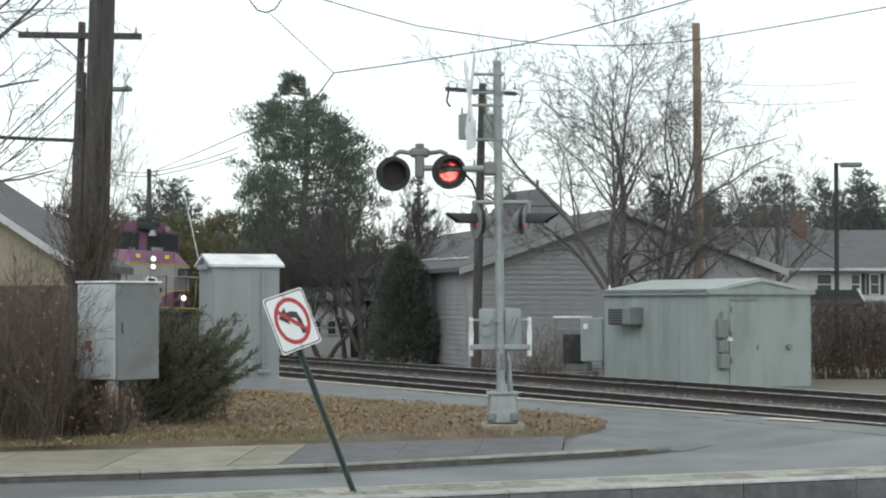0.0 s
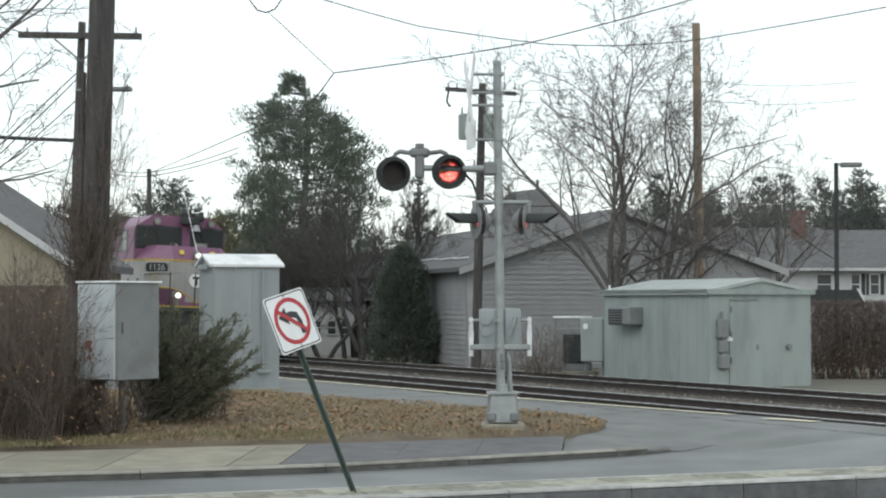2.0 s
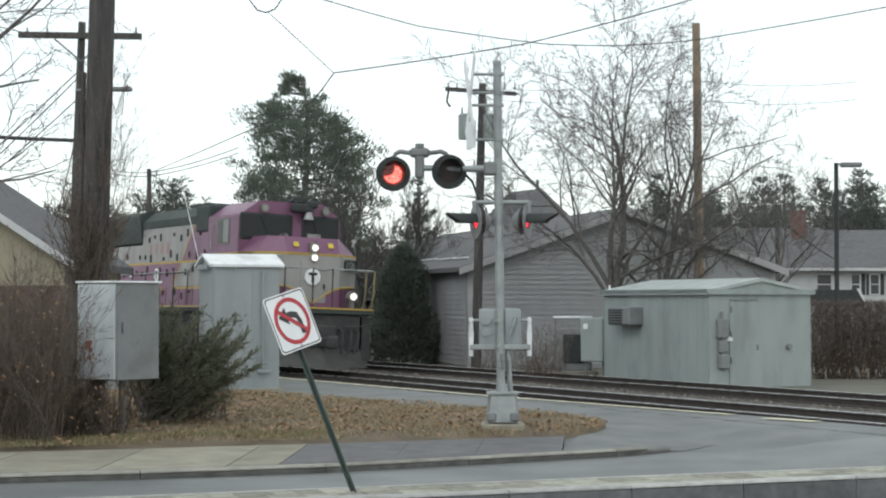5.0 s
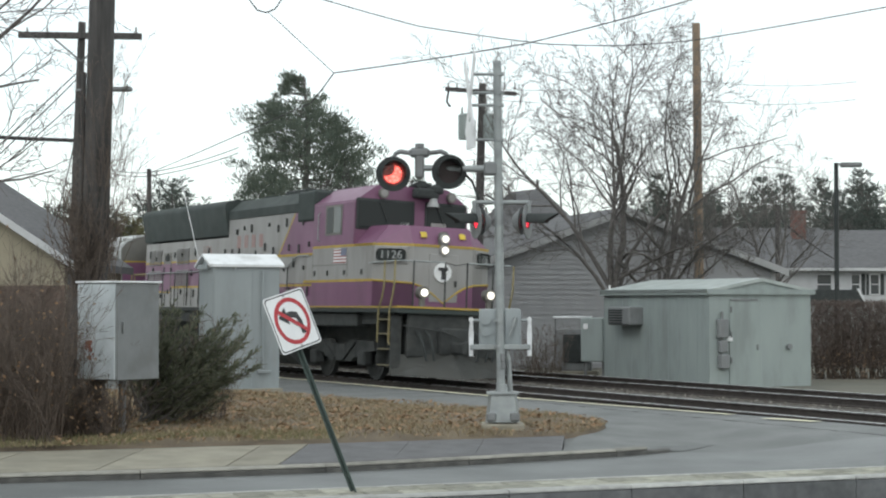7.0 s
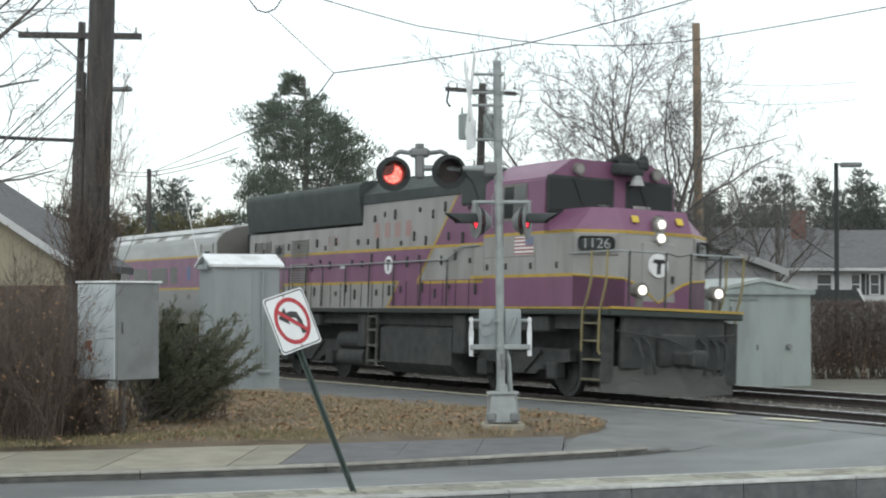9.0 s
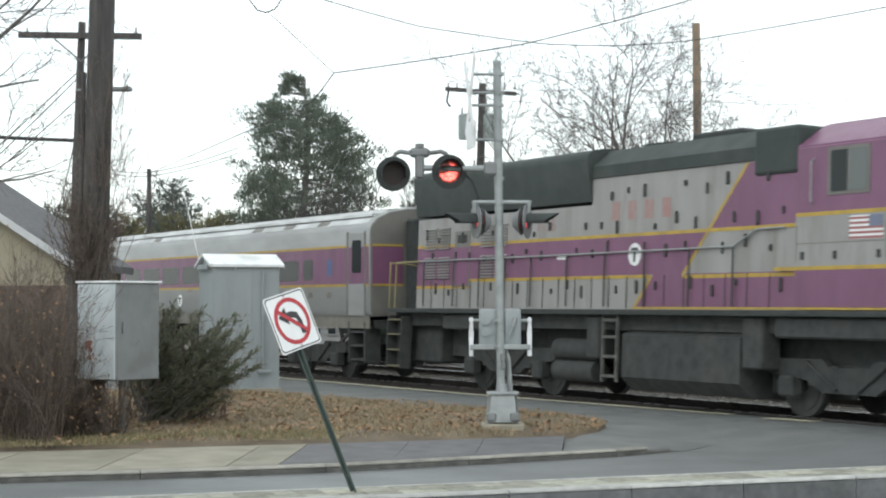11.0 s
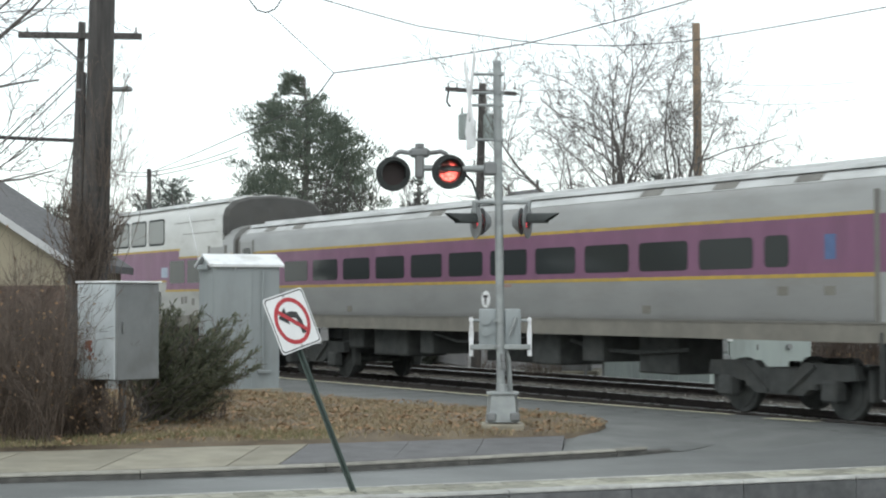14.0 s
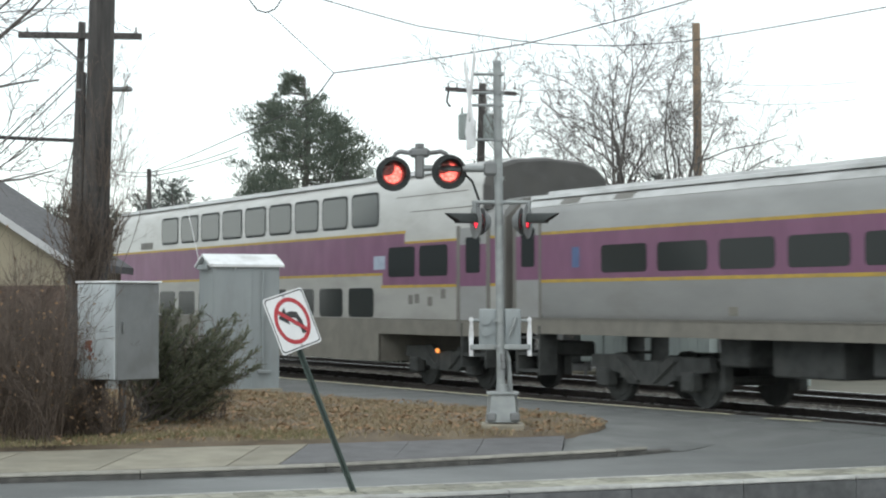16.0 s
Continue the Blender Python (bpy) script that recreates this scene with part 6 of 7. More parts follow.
bm = bmesh.new()
rod(bm, (-0.4, 0.5, -0.75), (-0.4, 0.5, 0.02), 0.05, seg=10)
part("conduit", bm, BOX_GREY, pb)

# ---------------------------------------------------------------- relay house: tall grey instrument hut
hut = thing("relay_hut", pose(-4.66, 36.0, -0.02, 0, 0, 22), "tall pale grey steel relay hut with a small gabled roof", "equipment hut")
W, D, HE = 1.4, 1.12, 2.58
bm = bmesh.new()
box(bm, (W / 2, D / 2, HE / 2 + 0.03), (W, D, HE - 0.06))
part("wall", bm, CAB_GREY, hut)
bm = bmesh.new()
prism(bm, [(-0.06, HE - 0.02), (D / 2, HE + 0.21), (D + 0.06, HE - 0.02), (D + 0.06, HE + 0.03), (D / 2, HE + 0.26), (-0.06, HE + 0.03)], -0.09, W + 0.09, "x")
part("roof", bm, WHITE_METAL, hut, "white metal roof")
bm = bmesh.new()
prism(bm, [(0.0, HE - 0.03), (D, HE - 0.03), (D / 2, HE + 0.2)], 0.0, 0.03, "x")
prism(bm, [(0.0, HE - 0.03), (D, HE - 0.03), (D / 2, HE + 0.2)], W - 0.03, W, "x")
part("gable", bm, CAB_GREY, hut)
bm = bmesh.new()
rbox(bm, (-0.05, D / 2, HE - 0.02), (0.08, 0.8, 0.1), 0.01)
part("gable_vent", bm, CAB_GREY, hut)
bm = bmesh.new()
rbox(bm, (W * 0.3, -0.012, HE / 2 - 0.02), (W * 0.56, 0.02, HE - 0.2), 0.005)
door = part("door", bm, CAB_GREY, hut)
bm = bmesh.new()
rod(bm, (W * 0.74, -0.05, 0.5), (W * 0.74, -0.05, HE - 0.1), 0.022, seg=8)
rbox(bm, (W * 0.76, -0.05, 0.42), (0.28, 0.05, 0.07), 0.01)
rbox(bm, (W * 0.74, -0.045, 1.7), (0.07, 0.06, 0.3), 0.01)
part("lock_bar", bm, CAB_GREY, door)
bm = bmesh.new()
rod(bm, (W * 0.33, -0.04, HE - 0.12), (W * 0.33, -0.04, HE - 0.02), 0.02, seg=8)
part("drip_pipe", bm, CAB_GREY, hut)
bm = bmesh.new()
rbox(bm, (W / 2, D / 2, 0.02), (W + 0.12, D + 0.12, 0.12), 0.01)
part("plinth", bm, CONCRETE, hut)
bm = bmesh.new()
rod(bm, (0.12, D + 0.05, 2.2), (-0.38, D + 0.25, 4.6), 0.012, 0.006, 6)
part("whip_aerial", bm, WHITE_METAL, hut, "thin white leaning whip aerial")

# ---------------------------------------------------------------- signal shed beyond the line
shed = thing("signal_shed", pose(6.29, 42.0, -0.4, 0, 0, TURN), "grey-green steel signal shed with a low gabled roof", "equipment shed")
# local: -x runs back along the line, +y away from it
SL, SW, SH = 4.5, 3.05, 2.5
bm = bmesh.new()
box(bm, (-SL / 2, SW / 2, SH / 2), (SL, SW, SH))
part("wall", bm, SHED_GREEN, shed)
bm = bmesh.new()
prism(bm, [(-0.1, SH - 0.06), (SW / 2, SH + 0.23), (SW + 0.1, SH - 0.06), (SW + 0.1, SH + 0.02), (SW / 2, SH + 0.31), (-0.1, SH + 0.02)], -SL - 0.06, 0.07, "x")
part("roof", bm, mat("pale_shed_roof", (0.42, 0.46, 0.45), (0.34, 0.38, 0.37), 0.5, scale=2, stain=(0.25, 0.27, 0.26)), shed)
bm = bmesh.new()
prism(bm, [(0.0, SH), (SW, SH), (SW / 2, SH + 0.24)], -0.02, 0.02, "x")
part("gable", bm, SHED_GREEN, shed)
bm = bmesh.new()
box(bm, (-SL / 2, -0.07, SH - 0.03), (SL + 0.1, 0.06, 0.14))
part("fascia", bm, SHED_GREEN, shed)
bm = bmesh.new()
box(bm, (0.05, SW / 2, SH - 0.03), (0.06, SW + 0.16, 0.12))
part("fascia", bm, SHED_GREEN, shed)
rib = None
for k in range(12):
    bm = bmesh.new()
    if rib is None:
        box(bm, (0, -0.003, SH / 2 - 0.05), (0.03, 0.008, SH - 0.12))
        rib = finish(bm, "wall_rib", SHED_GREEN)
    else:
        bm.free()
    shared("wall_rib", rib, shed, Matrix.Translation((-0.06 - k * 0.4, 0, 0)))
bm = bmesh.new()
rbox(bm, (-3.22, -0.2, SH - 0.62), (0.98, 0.45, 0.46), 0.03)
ac = part("air_conditioner", bm, BOX_GREY, shed, "boxy air conditioner in the wall")
bm = bmesh.new()
for k in range(6):
    box(bm, (-3.34, -0.435, SH - 0.8 + k * 0.065), (0.62, 0.02, 0.03))
part("grille", bm, BLACK, ac)
bm = bmesh.new()
rbox(bm, (0.012, 1.05, 1.2), (0.03, 0.95, 2.1), 0.008)
door = part("door", bm, SHED_GREEN, shed, "steel door")
for z in (2.05, 1.45, 0.85):
    bm = bmesh.new()
    rbox(bm, (0.035, 0.62, z), (0.03, 0.05, 0.14), 0.006)
    part("hinge", bm, BOX_GREY, door)
bm = bmesh.new()
rbox(bm, (0.04, 1.4, 1.15), (0.04, 0.05, 0.12), 0.01)
part("handle", bm, BOX_GREY, door)
for y, z, s in ((0.33, 1.6, (0.14, 0.28, 0.45)), (0.33, 1.18, (0.12, 0.22, 0.3)), (0.36, 0.82, (0.14, 0.26, 0.34))):
    bm = bmesh.new()
    rbox(bm, (0.08, y, z), s, 0.02)
    part("meter_box", bm, BOX_GREY, shed, "grey meter box")
bm = bmesh.new()
rod(bm, (0.06, 0.33, 0.9), (0.06, 0.33, 2.0), 0.03, seg=8)
part("conduit", bm, BOX_GREY, shed)
bm = bmesh.new()
rbox(bm, (0.03, 0.58, 1.36), (0.015, 0.16, 0.12), 0.003)
part("notice", bm, SIGN_WHITE, shed, "small white notice")
bm = bmesh.new()
rbox(bm, (0.03, 1.0, 2.28), (0.03, 0.8, 0.05), 0.006)
part("door_hood", bm, BOX_GREY, shed)
bm = bmesh.new()
disc(bm, (0.05, 2.35, 1.15), 0.07, 0.08, "x", 14)
part("vent", bm, BOX_GREY, shed)
bm = bmesh.new()
rod(bm, (-4.2, -0.03, SH), (-4.2, -0.03, SH + 0.16), 0.03, seg=8)
part("lamp", bm, SIGN_WHITE, shed)

# generator and cable box beside the shed
gen = thing("generator_set", pose(3.0, 47.2, -0.35, 0, 0, -8), "pale grey equipment enclosure with dark grille", "generator")
bm = bmesh.new()
rbox(bm, (0.45, 0.4, 0.9), (0.95, 0.7, 1.1), 0.03)
part("case", bm, BOX_GREY, gen)
bm = bmesh.new()
rbox(bm, (0.5, 0.02, 0.95), (0.62, 0.06, 0.75), 0.01)
part("grille", bm, BLACK, gen)
bm = bmesh.new()
rbox(bm, (0.42, 0.4, 1.78), (1.0, 0.8, 0.05), 0.01)
part("canopy", bm, WHITE_METAL, gen, "thin pale canopy")
for x in (-0.02, 0.9):
    bm = bmesh.new()
    rod(bm, (x, 0.1, 0.0), (x, 0.1, 1.78), 0.025, seg=6)
    part("canopy_post", bm, BOX_GREY, gen)
bm = bmesh.new()
rbox(bm, (0.45, 0.4, 0.18), (1.3, 0.9, 0.36), 0.03)
part("plinth", bm, CONCRETE, gen)
cb = thing("cable_box", pose(3.56, 46.4, -0.3, 0, 0, -20), "grey-green steel cable box beside the shed", "equipment box")
bm = bmesh.new()
rbox(bm, (0.32, 0.3, 1.15), (0.62, 0.5, 1.15), 0.03)
part("case", bm, SHED_GREEN, cb)
bm = bmesh.new()
rbox(bm, (0.15, 0.04, 1.5), (0.12, 0.01, 0.14), 0.003)
part("label_plate", bm, SIGN_WHITE, cb)
for x in (0.08, 0.56):
    bm = bmesh.new()
    rod(bm, (x, 0.3, 0), (x, 0.3, 0.6), 0.04, seg=8)
    part("leg", bm, BOX_GREY, cb)


# ---------------------------------------------------------------- houses
def siding(parent, x0, x1, z0, z1, y, step, material, left=None, right=None):
    """Overlapping boards along x on the wall's front; left and right give where a sloped gable cuts them."""
    z = z0
    while z < z1 - 0.01:
        a = left(z + step) if left else x0
        b = right(z + step) if right else x1
        if b - a > 0.2:
            bm = bmesh.new()
            prism(bm, [(y, z), (y, z + step), (y - 0.008, z + step), (y - 0.03, z)], a, b, "x")
            part("siding_board", bm, material, parent)
        z += step


def window(parent, x, z, w, h, y, frame=0.07, glass=None, bars=True):
    bm = bmesh.new()
    box(bm, (x, y, z + h / 2 + frame / 2), (w + 2 * frame, 0.06, frame))
    box(bm, (x, y, z - h / 2 - frame / 2), (w + 2 * frame, 0.09, frame))
    for s in (-1, 1):
        box(bm, (x + s * (w + frame) / 2, y, z), (frame, 0.06, h))
    f = part("window", bm, TRIM, parent)
    bm = bmesh.new()
    box(bm, (x, y + 0.02, z), (w, 0.012, h))
    part("pane", bm, glass or GLASS_HOUSE, f)
    if bars:
        bm = bmesh.new()
        box(bm, (x, y + 0.005, z), (w, 0.03, 0.04))
        part("sash_bar", bm, TRIM, f)
    return f


GH_TRIM = mat("grey_trim", (0.37, 0.375, 0.38), (0.31, 0.315, 0.32), 0.65, scale=3, bump=0.05)
gh = thing("grey_house", pose(0.76, 54.0, -0.2, 0, 0, 14), "long grey clapboard house with a shingled gable roof", "house")
GL, GE, GR, GD = 10.06, 3.08, 4.85, 28.0
bm = bmesh.new()
prism(bm, [(0.0, 0.0), (GL, 0.0), (GL, GE), (GL / 2, GR), (0.0, GE)], 0.0, GD, "y")
part("wall", bm, SIDING, gh)
siding(gh, 0.05, GL - 0.05, 0.1, GR - 0.05, -0.004, 0.155, SIDING,
       lambda z: 0.05 if z < GE else 0.05 + (z - GE) / (GR - GE) * GL / 2, lambda z: GL - 0.05 if z < GE else GL - 0.05 - (z - GE) / (GR - GE) * GL / 2)
for k in range(19):
    bm = bmesh.new()
    z = 0.1 + k * 0.155
    prism(bm, [(0.004, z), (0.004, z + 0.155), (-0.008, z + 0.155), (-0.03, z)], 0.15, GD, "y")
    part("side_board", bm, SIDING, gh)
for side in (0, 1):
    bm = bmesh.new()
    x0, x1 = (-0.35, GL / 2) if side == 0 else (GL + 0.35, GL / 2)
    zz = GE - 0.35 * (GR - GE) / (GL / 2)
    hull(bm, [(x0, -0.3, zz), (x1, -0.3, GR), (x1, GD + 0.3, GR), (x0, GD + 0.3, zz)], [(x0, -0.3, zz + 0.14), (x1, -0.3, GR + 0.14), (x1, GD + 0.3, GR + 0.14), (x0, GD + 0.3, zz + 0.14)])
    part("roof", bm, SHINGLE, gh, "grey shingled roof slope")
    bm = bmesh.new()
    hull(bm, [(x0, -0.33, zz - 0.1), (x1, -0.33, GR - 0.1), (x1, -0.305, GR - 0.1), (x0, -0.305, zz - 0.1)], [(x0, -0.33, zz + 0.12), (x1, -0.33, GR + 0.12), (x1, -0.305, GR + 0.12), (x0, -0.305, zz + 0.12)])
    part("rake_board", bm, GH_TRIM, gh)
for x in (0.06, GL - 0.06):
    bm = bmesh.new()
    box(bm, (x, -0.03, GE / 2), (0.16, 0.05, GE))
    part("corner_board", bm, GH_TRIM, gh)
bm = bmesh.new()
rod(bm, (0.28, -0.1, 0.1), (0.28, -0.1, GE - 0.1), 0.05, seg=8)
part("downpipe", bm, GH_TRIM, gh, "pale downpipe")
for k, (y, w) in enumerate(((2.6, 1.5), (5.0, 1.9), (8.2, 2.4), (12.0, 3.0), (16.5, 3.0))):
    bm = bmesh.new()
    f = 0.1 + 0.025 * k
    x = f * GL / 2
    box(bm, (x, y, GE + 0.2 + f * (GR - GE) - 0.02), (0.07, w, 0.05))
    part("snow_guard", bm, WHITE_METAL, gh, "pale bar along the roof")

wh = thing("white_house", pose(14.4, 80.0, -0.2), "white clapboard house with dark grey roof and chimney", "house")
bm = bmesh.new()
box(bm, (7.0, 5.0, 1.85), (14.0, 10.0, 3.7))
part("wall", bm, HOUSE_WHITE, wh)
siding(wh, 0.0, 14.0, 0.2, 3.6, -0.004, 0.2, HOUSE_WHITE)
for a, b, m_ in ((-1.5, 3.6, SHINGLE), (3.6, 14.6, SHINGLE)):
    bm = bmesh.new()
    prism(bm, [(-0.5, 3.5), (4.8, 5.45 if a < 0 else 5.4), (10.5, 3.5), (10.5, 3.6), (4.8, 5.6 if a < 0 else 5.5), (-0.5, 3.62)], a, b, "x")
    part("roof", bm, m_, wh, "dark shingled roof")
bm = bmesh.new()
box(bm, (6.5, -0.52, 3.52), (16.0, 0.06, 0.14))
part("gutter", bm, TRIM, wh)
bm = bmesh.new()
rbox(bm, (2.3, 3.5, 5.5), (0.62, 0.6, 1.5), 0.02)
rbox(bm, (2.3, 3.5, 6.28), (0.74, 0.72, 0.12), 0.02)
part("chimney", bm, CHIMNEY, wh, "red brick chimney")
for x in (2.75, 4.16, 5.02, 8.2):
    window(wh, x, 2.85, 0.36 if 3 < x < 6 else 0.62, 0.85, -0.05)
for x in (4.5, 4.74, 5.36):
    bm = bmesh.new()
    box(bm, (x, -0.05, 2.85), (0.17, 0.05, 0.95))
    part("shutter", bm, BLACK, wh, "dark shutter")
bm = bmesh.new()
prism(bm, [(1.6, 1.9), (4.1, 1.9), (3.7, 2.6), (1.6, 2.6)], -2.2, -0.05, "y")
part("porch_roof", bm, BLACK, wh, "black porch roof")
bm = bmesh.new()
hull(bm, [(3.72, -2.25, 2.62), (4.15, -2.25, 1.86), (4.22, -2.25, 1.9), (3.8, -2.25, 2.66)], [(3.72, -2.15, 2.62), (4.15, -2.15, 1.86), (4.22, -2.15, 1.9), (3.8, -2.15, 2.66)])
part("porch_trim", bm, WHITE_METAL, wh)
bm = bmesh.new()
box(bm, (2.8, -1.1, 0.95), (2.3, 2.0, 1.9))
part("porch", bm, HOUSE_WHITE, wh)

bh = thing("far_house", pose(4.6, 96.0, -0.2), "far brown-grey house with a steep roof behind the trees", "house")
bm = bmesh.new()
box(bm, (0, 4, 2.8), (6.0, 8, 5.6))
part("wall", bm, SIDING, bh)
bm = bmesh.new()
hull(bm, [(-3.4, -0.4, 5.4), (3.6, -0.4, 5.4), (3.6, 8.4, 5.4), (-3.4, 8.4, 5.4)], [(-0.9, 3, 8.2), (0.9, 3, 8.4), (0.9, 5, 8.4), (-0.9, 5, 8.2)])
part("roof", bm, SHINGLE, bh)
bm = bmesh.new()
rod(bm, (0.7, 3.5, 8.2), (0.7, 3.5, 8.9), 0.08, seg=8)
part("vent_pipe", bm, BLACK, bh)

ch = thing("cream_cottage", pose(-5.45, 68.0, -0.3), "low cream cottage with slim windows beyond the lane", "house")
bm = bmesh.new()
box(bm, (1.24, 1, 1.15), (2.48, 2, 2.3))
part("wall", bm, HOUSE_WHITE, ch)
bm = bmesh.new()
prism(bm, [(-0.3, 2.2), (1, 2.7), (2.2, 2.2)], -0.3, 2.7, "x")
part("roof", bm, SHINGLE, ch)
for x in (0.62, 1.2, 1.7, 2.2):
    window(ch, x, 1.17, 0.28, 0.48, -0.03, 0.05)
bin_ = thing("rubbish_bin", pose(-3.1, 65.0, -0.18), "dark wheeled bin by the cottage", "bin")
bm = bmesh.new()
hull(bm, [(-0.25, -0.25, 0), (0.25, -0.25, 0), (0.25, 0.25, 0), (-0.25, 0.25, 0)], [(-0.3, -0.3, 0.95), (0.3, -0.3, 0.95), (0.3, 0.3, 0.95), (-0.3, 0.3, 0.95)])
part("body", bm, BLACK, bin_)
bm = bmesh.new()
rbox(bm, (0, 0, 1.0), (0.64, 0.66, 0.08), 0.02)
part("lid", bm, BLACK, bin_)

# brick and tan house by the street
th = thing("tan_house", pose(-8.42, 40.0, -0.2), "tan-walled house on brown brick with a pale gable edge", "house")
PITCH = 0.66
bm = bmesh.new()
prism(bm, [(-0.1, 0.0), (-0.1, 2.92), (-4.2, 2.92 + 4.1 * PITCH), (-8.3, 2.92), (-8.3, 0.0)], 0.0, 7.0, "y")
part("wall", bm, HOUSE_TAN, th)
bm = bmesh.new()
box(bm, (-4.2, -0.03, 1.2), (8.25, 0.05, 2.4))
bw = part("brick_base", bm, BRICK, th, "brown brick lower wall")
for s in (1, -1):
    bm = bmesh.new()
    e, r = (0.18, -4.2) if s > 0 else (-8.6, -4.2)
    ze, zr = 2.92 - 0.28 * PITCH, 2.92 + 4.1 * PITCH
    hull(bm, [(e, -0.35, ze + 0.02), (r, -0.35, zr + 0.02), (r, 7.3, zr + 0.02), (e, 7.3, ze + 0.02)], [(e, -0.35, ze + 0.2), (r, -0.35, zr + 0.2), (r, 7.3, zr + 0.2), (e, 7.3, ze + 0.2)])
    part("roof", bm, SHINGLE, th)
    bm = bmesh.new()
    hull(bm, [(e, -0.38, ze), (r, -0.38, zr), (r, -0.352, zr), (e, -0.352, ze)], [(e, -0.38, ze + 0.19), (r, -0.38, zr + 0.19), (r, -0.352, zr + 0.19), (e, -0.352, ze + 0.19)])
    part("rake_board", bm, TRIM, th, "pale weathered rake board")
bm = bmesh.new()
rbox(bm, (0, 0, 0), (0.205, 0.02, 0.057), 0.004)
brick_mesh = finish(bm, "brick", BRICK)
for r in range(11):
    for c in range(14):
        shared("brick", brick_mesh, bw, Matrix.Translation((-0.25 - c * 0.215 - (0.1 if r % 2 else 0), -0.062, 2.36 - r * 0.068)))

# median pavers: two rows of blocks
bm = bmesh.new()
rbox(bm, (0, 0, 0), (0.37, 0.355, 0.08), 0.012)
pav = [finish(bm, "paver", BRICK_PAVE)]
bm = bmesh.new()
rbox(bm, (0, 0, 0), (0.25, 0.355, 0.08), 0.012)
pav.append(finish(bm, "paver", BRICK_PAVE))
rnd = random.Random(21)
mang = math.degrees(math.atan2(MD.y, MD.x))
for row in range(2):
    u = 9.0
    while u < 22.5:
        k = rnd.random() < 0.4
        w = 0.265 if k else 0.385
        x, y = med(u + w / 2, 0.353 + row * 0.375)
        shared("paver", pav[1 if k else 0], median, pose(x, y, -0.182 + rnd.uniform(-0.005, 0.006), rnd.uniform(-0.6, 0.6), rnd.uniform(-0.6, 0.6), mang))
        u += w


# ---------------------------------------------------------------- trees and shrubs
class Cloud:
    """Loose faces gathered into one mesh."""

    def __init__(self):
        self.v, self.f = [], []

    def tube(self, pts, radii, sides=4):
        rings = []
        for i, p in enumerate(pts):
            d = (pts[min(i + 1, len(pts) - 1)] - pts[max(i - 1, 0)]).normalized()
            a = d.orthogonal().normalized()
            b = d.cross(a)
            n = len(self.v)
            self.v += [tuple(p + (a * math.cos(6.2832 * k / sides) + b * math.sin(6.2832 * k / sides)) * radii[i]) for k in range(sides)]
            rings.append(n)
        for r0, r1 in zip(rings, rings[1:]):
            for k in range(sides):
                self.f.append((r0 + k, r0 + (k + 1) % sides, r1 + (k + 1) % sides, r1 + k))

    def blade(self, p, d, length, width, rnd):
        """One slim leaf or spray of needles."""
        s = d.orthogonal().normalized()
        s = (s * math.cos(rnd.uniform(0, 6.28)) + d.cross(s) * math.sin(rnd.uniform(0, 6.28)))
        if s.length < 0.2:
            s = d.orthogonal().normalized()
        s = s.normalized() * width
        n = len(self.v)
        q = p + d * length
        mid = p + d * length * 0.45
        self.v += [tuple(p), tuple(mid + s), tuple(q), tuple(mid - s)]
        self.f.append((n, n + 1, n + 2, n + 3))

    def mesh(self, name, material, smooth=False):
        me = bpy.data.meshes.new(name)
        me.from_pydata(self.v, [], self.f)
        me.materials.append(material)
        if smooth:
            me.polygons.foreach_set("use_smooth", [True] * len(me.polygons))
        return me


def rand_dir(rnd):
    while True:
        v = Vector((rnd.uniform(-1, 1), rnd.uniform(-1, 1), rnd.uniform(-1, 1)))
        if 0.05 < v.length < 1:
            return v.normalized()


def grow(c, p, d, length, r, level, rnd, spec, tips=None):
    """A limb that bends as it grows and bears smaller ones."""
    n = 6 if level == 0 else (5 if level == 1 else 4 if level < 4 else 3)
    pts, rad = [p.copy()], [r]
    end = r * (0.35 if level else 0.15)
    for i in range(n):
        d = (d + rand_dir(rnd) * spec["wiggle"] + Vector((0, 0, spec["up"] * (0.5 if level < 2 else 1)))).normalized()
        p = p + d * (length / n)
        pts.append(p.copy())
        rad.append(r + (end - r) * (i + 1) / n)
    c[0 if level == 0 else 1].tube(pts, rad, 7 if level == 0 else 5 if level == 1 else 4 if level == 2 else 3)
    if tips is not None and level >= spec["levels"] - 2:
        tips.append((pts, d))
    if level + 1 >= spec["levels"]:
        return
    kids = spec["kids"][level]
    for k in range(kids):
        f = spec["start"] + (1 - spec["start"]) * (k + rnd.uniform(0.2, 0.9)) / kids if level else spec["first"] + (1 - spec["first"]) * (k + rnd.uniform(0, 0.8)) / kids
        f = min(f, 0.99)
        i = min(int(f * n), n - 1)
        q = pts[i].lerp(pts[i + 1], f * n - i)
        axis = (pts[i + 1] - pts[i]).normalized()
        side = axis.orthogonal().normalized()
        side = (Matrix.Rotation(rnd.uniform(0, 6.2832), 3, axis) @ side)
        spread = spec["spread"] * rnd.uniform(0.7, 1.25)
        nd = (axis * math.cos(spread) + side * math.sin(spread)).normalized()
        rr = (r + (end - r) * f) * rnd.uniform(0.45, 0.65)
        grow(c, q, nd, length * spec["shrink"] * rnd.uniform(0.7, 1.15) * (1.15 - 0.45 * f), max(rr, spec["thin"]), level + 1, rnd, spec, tips)


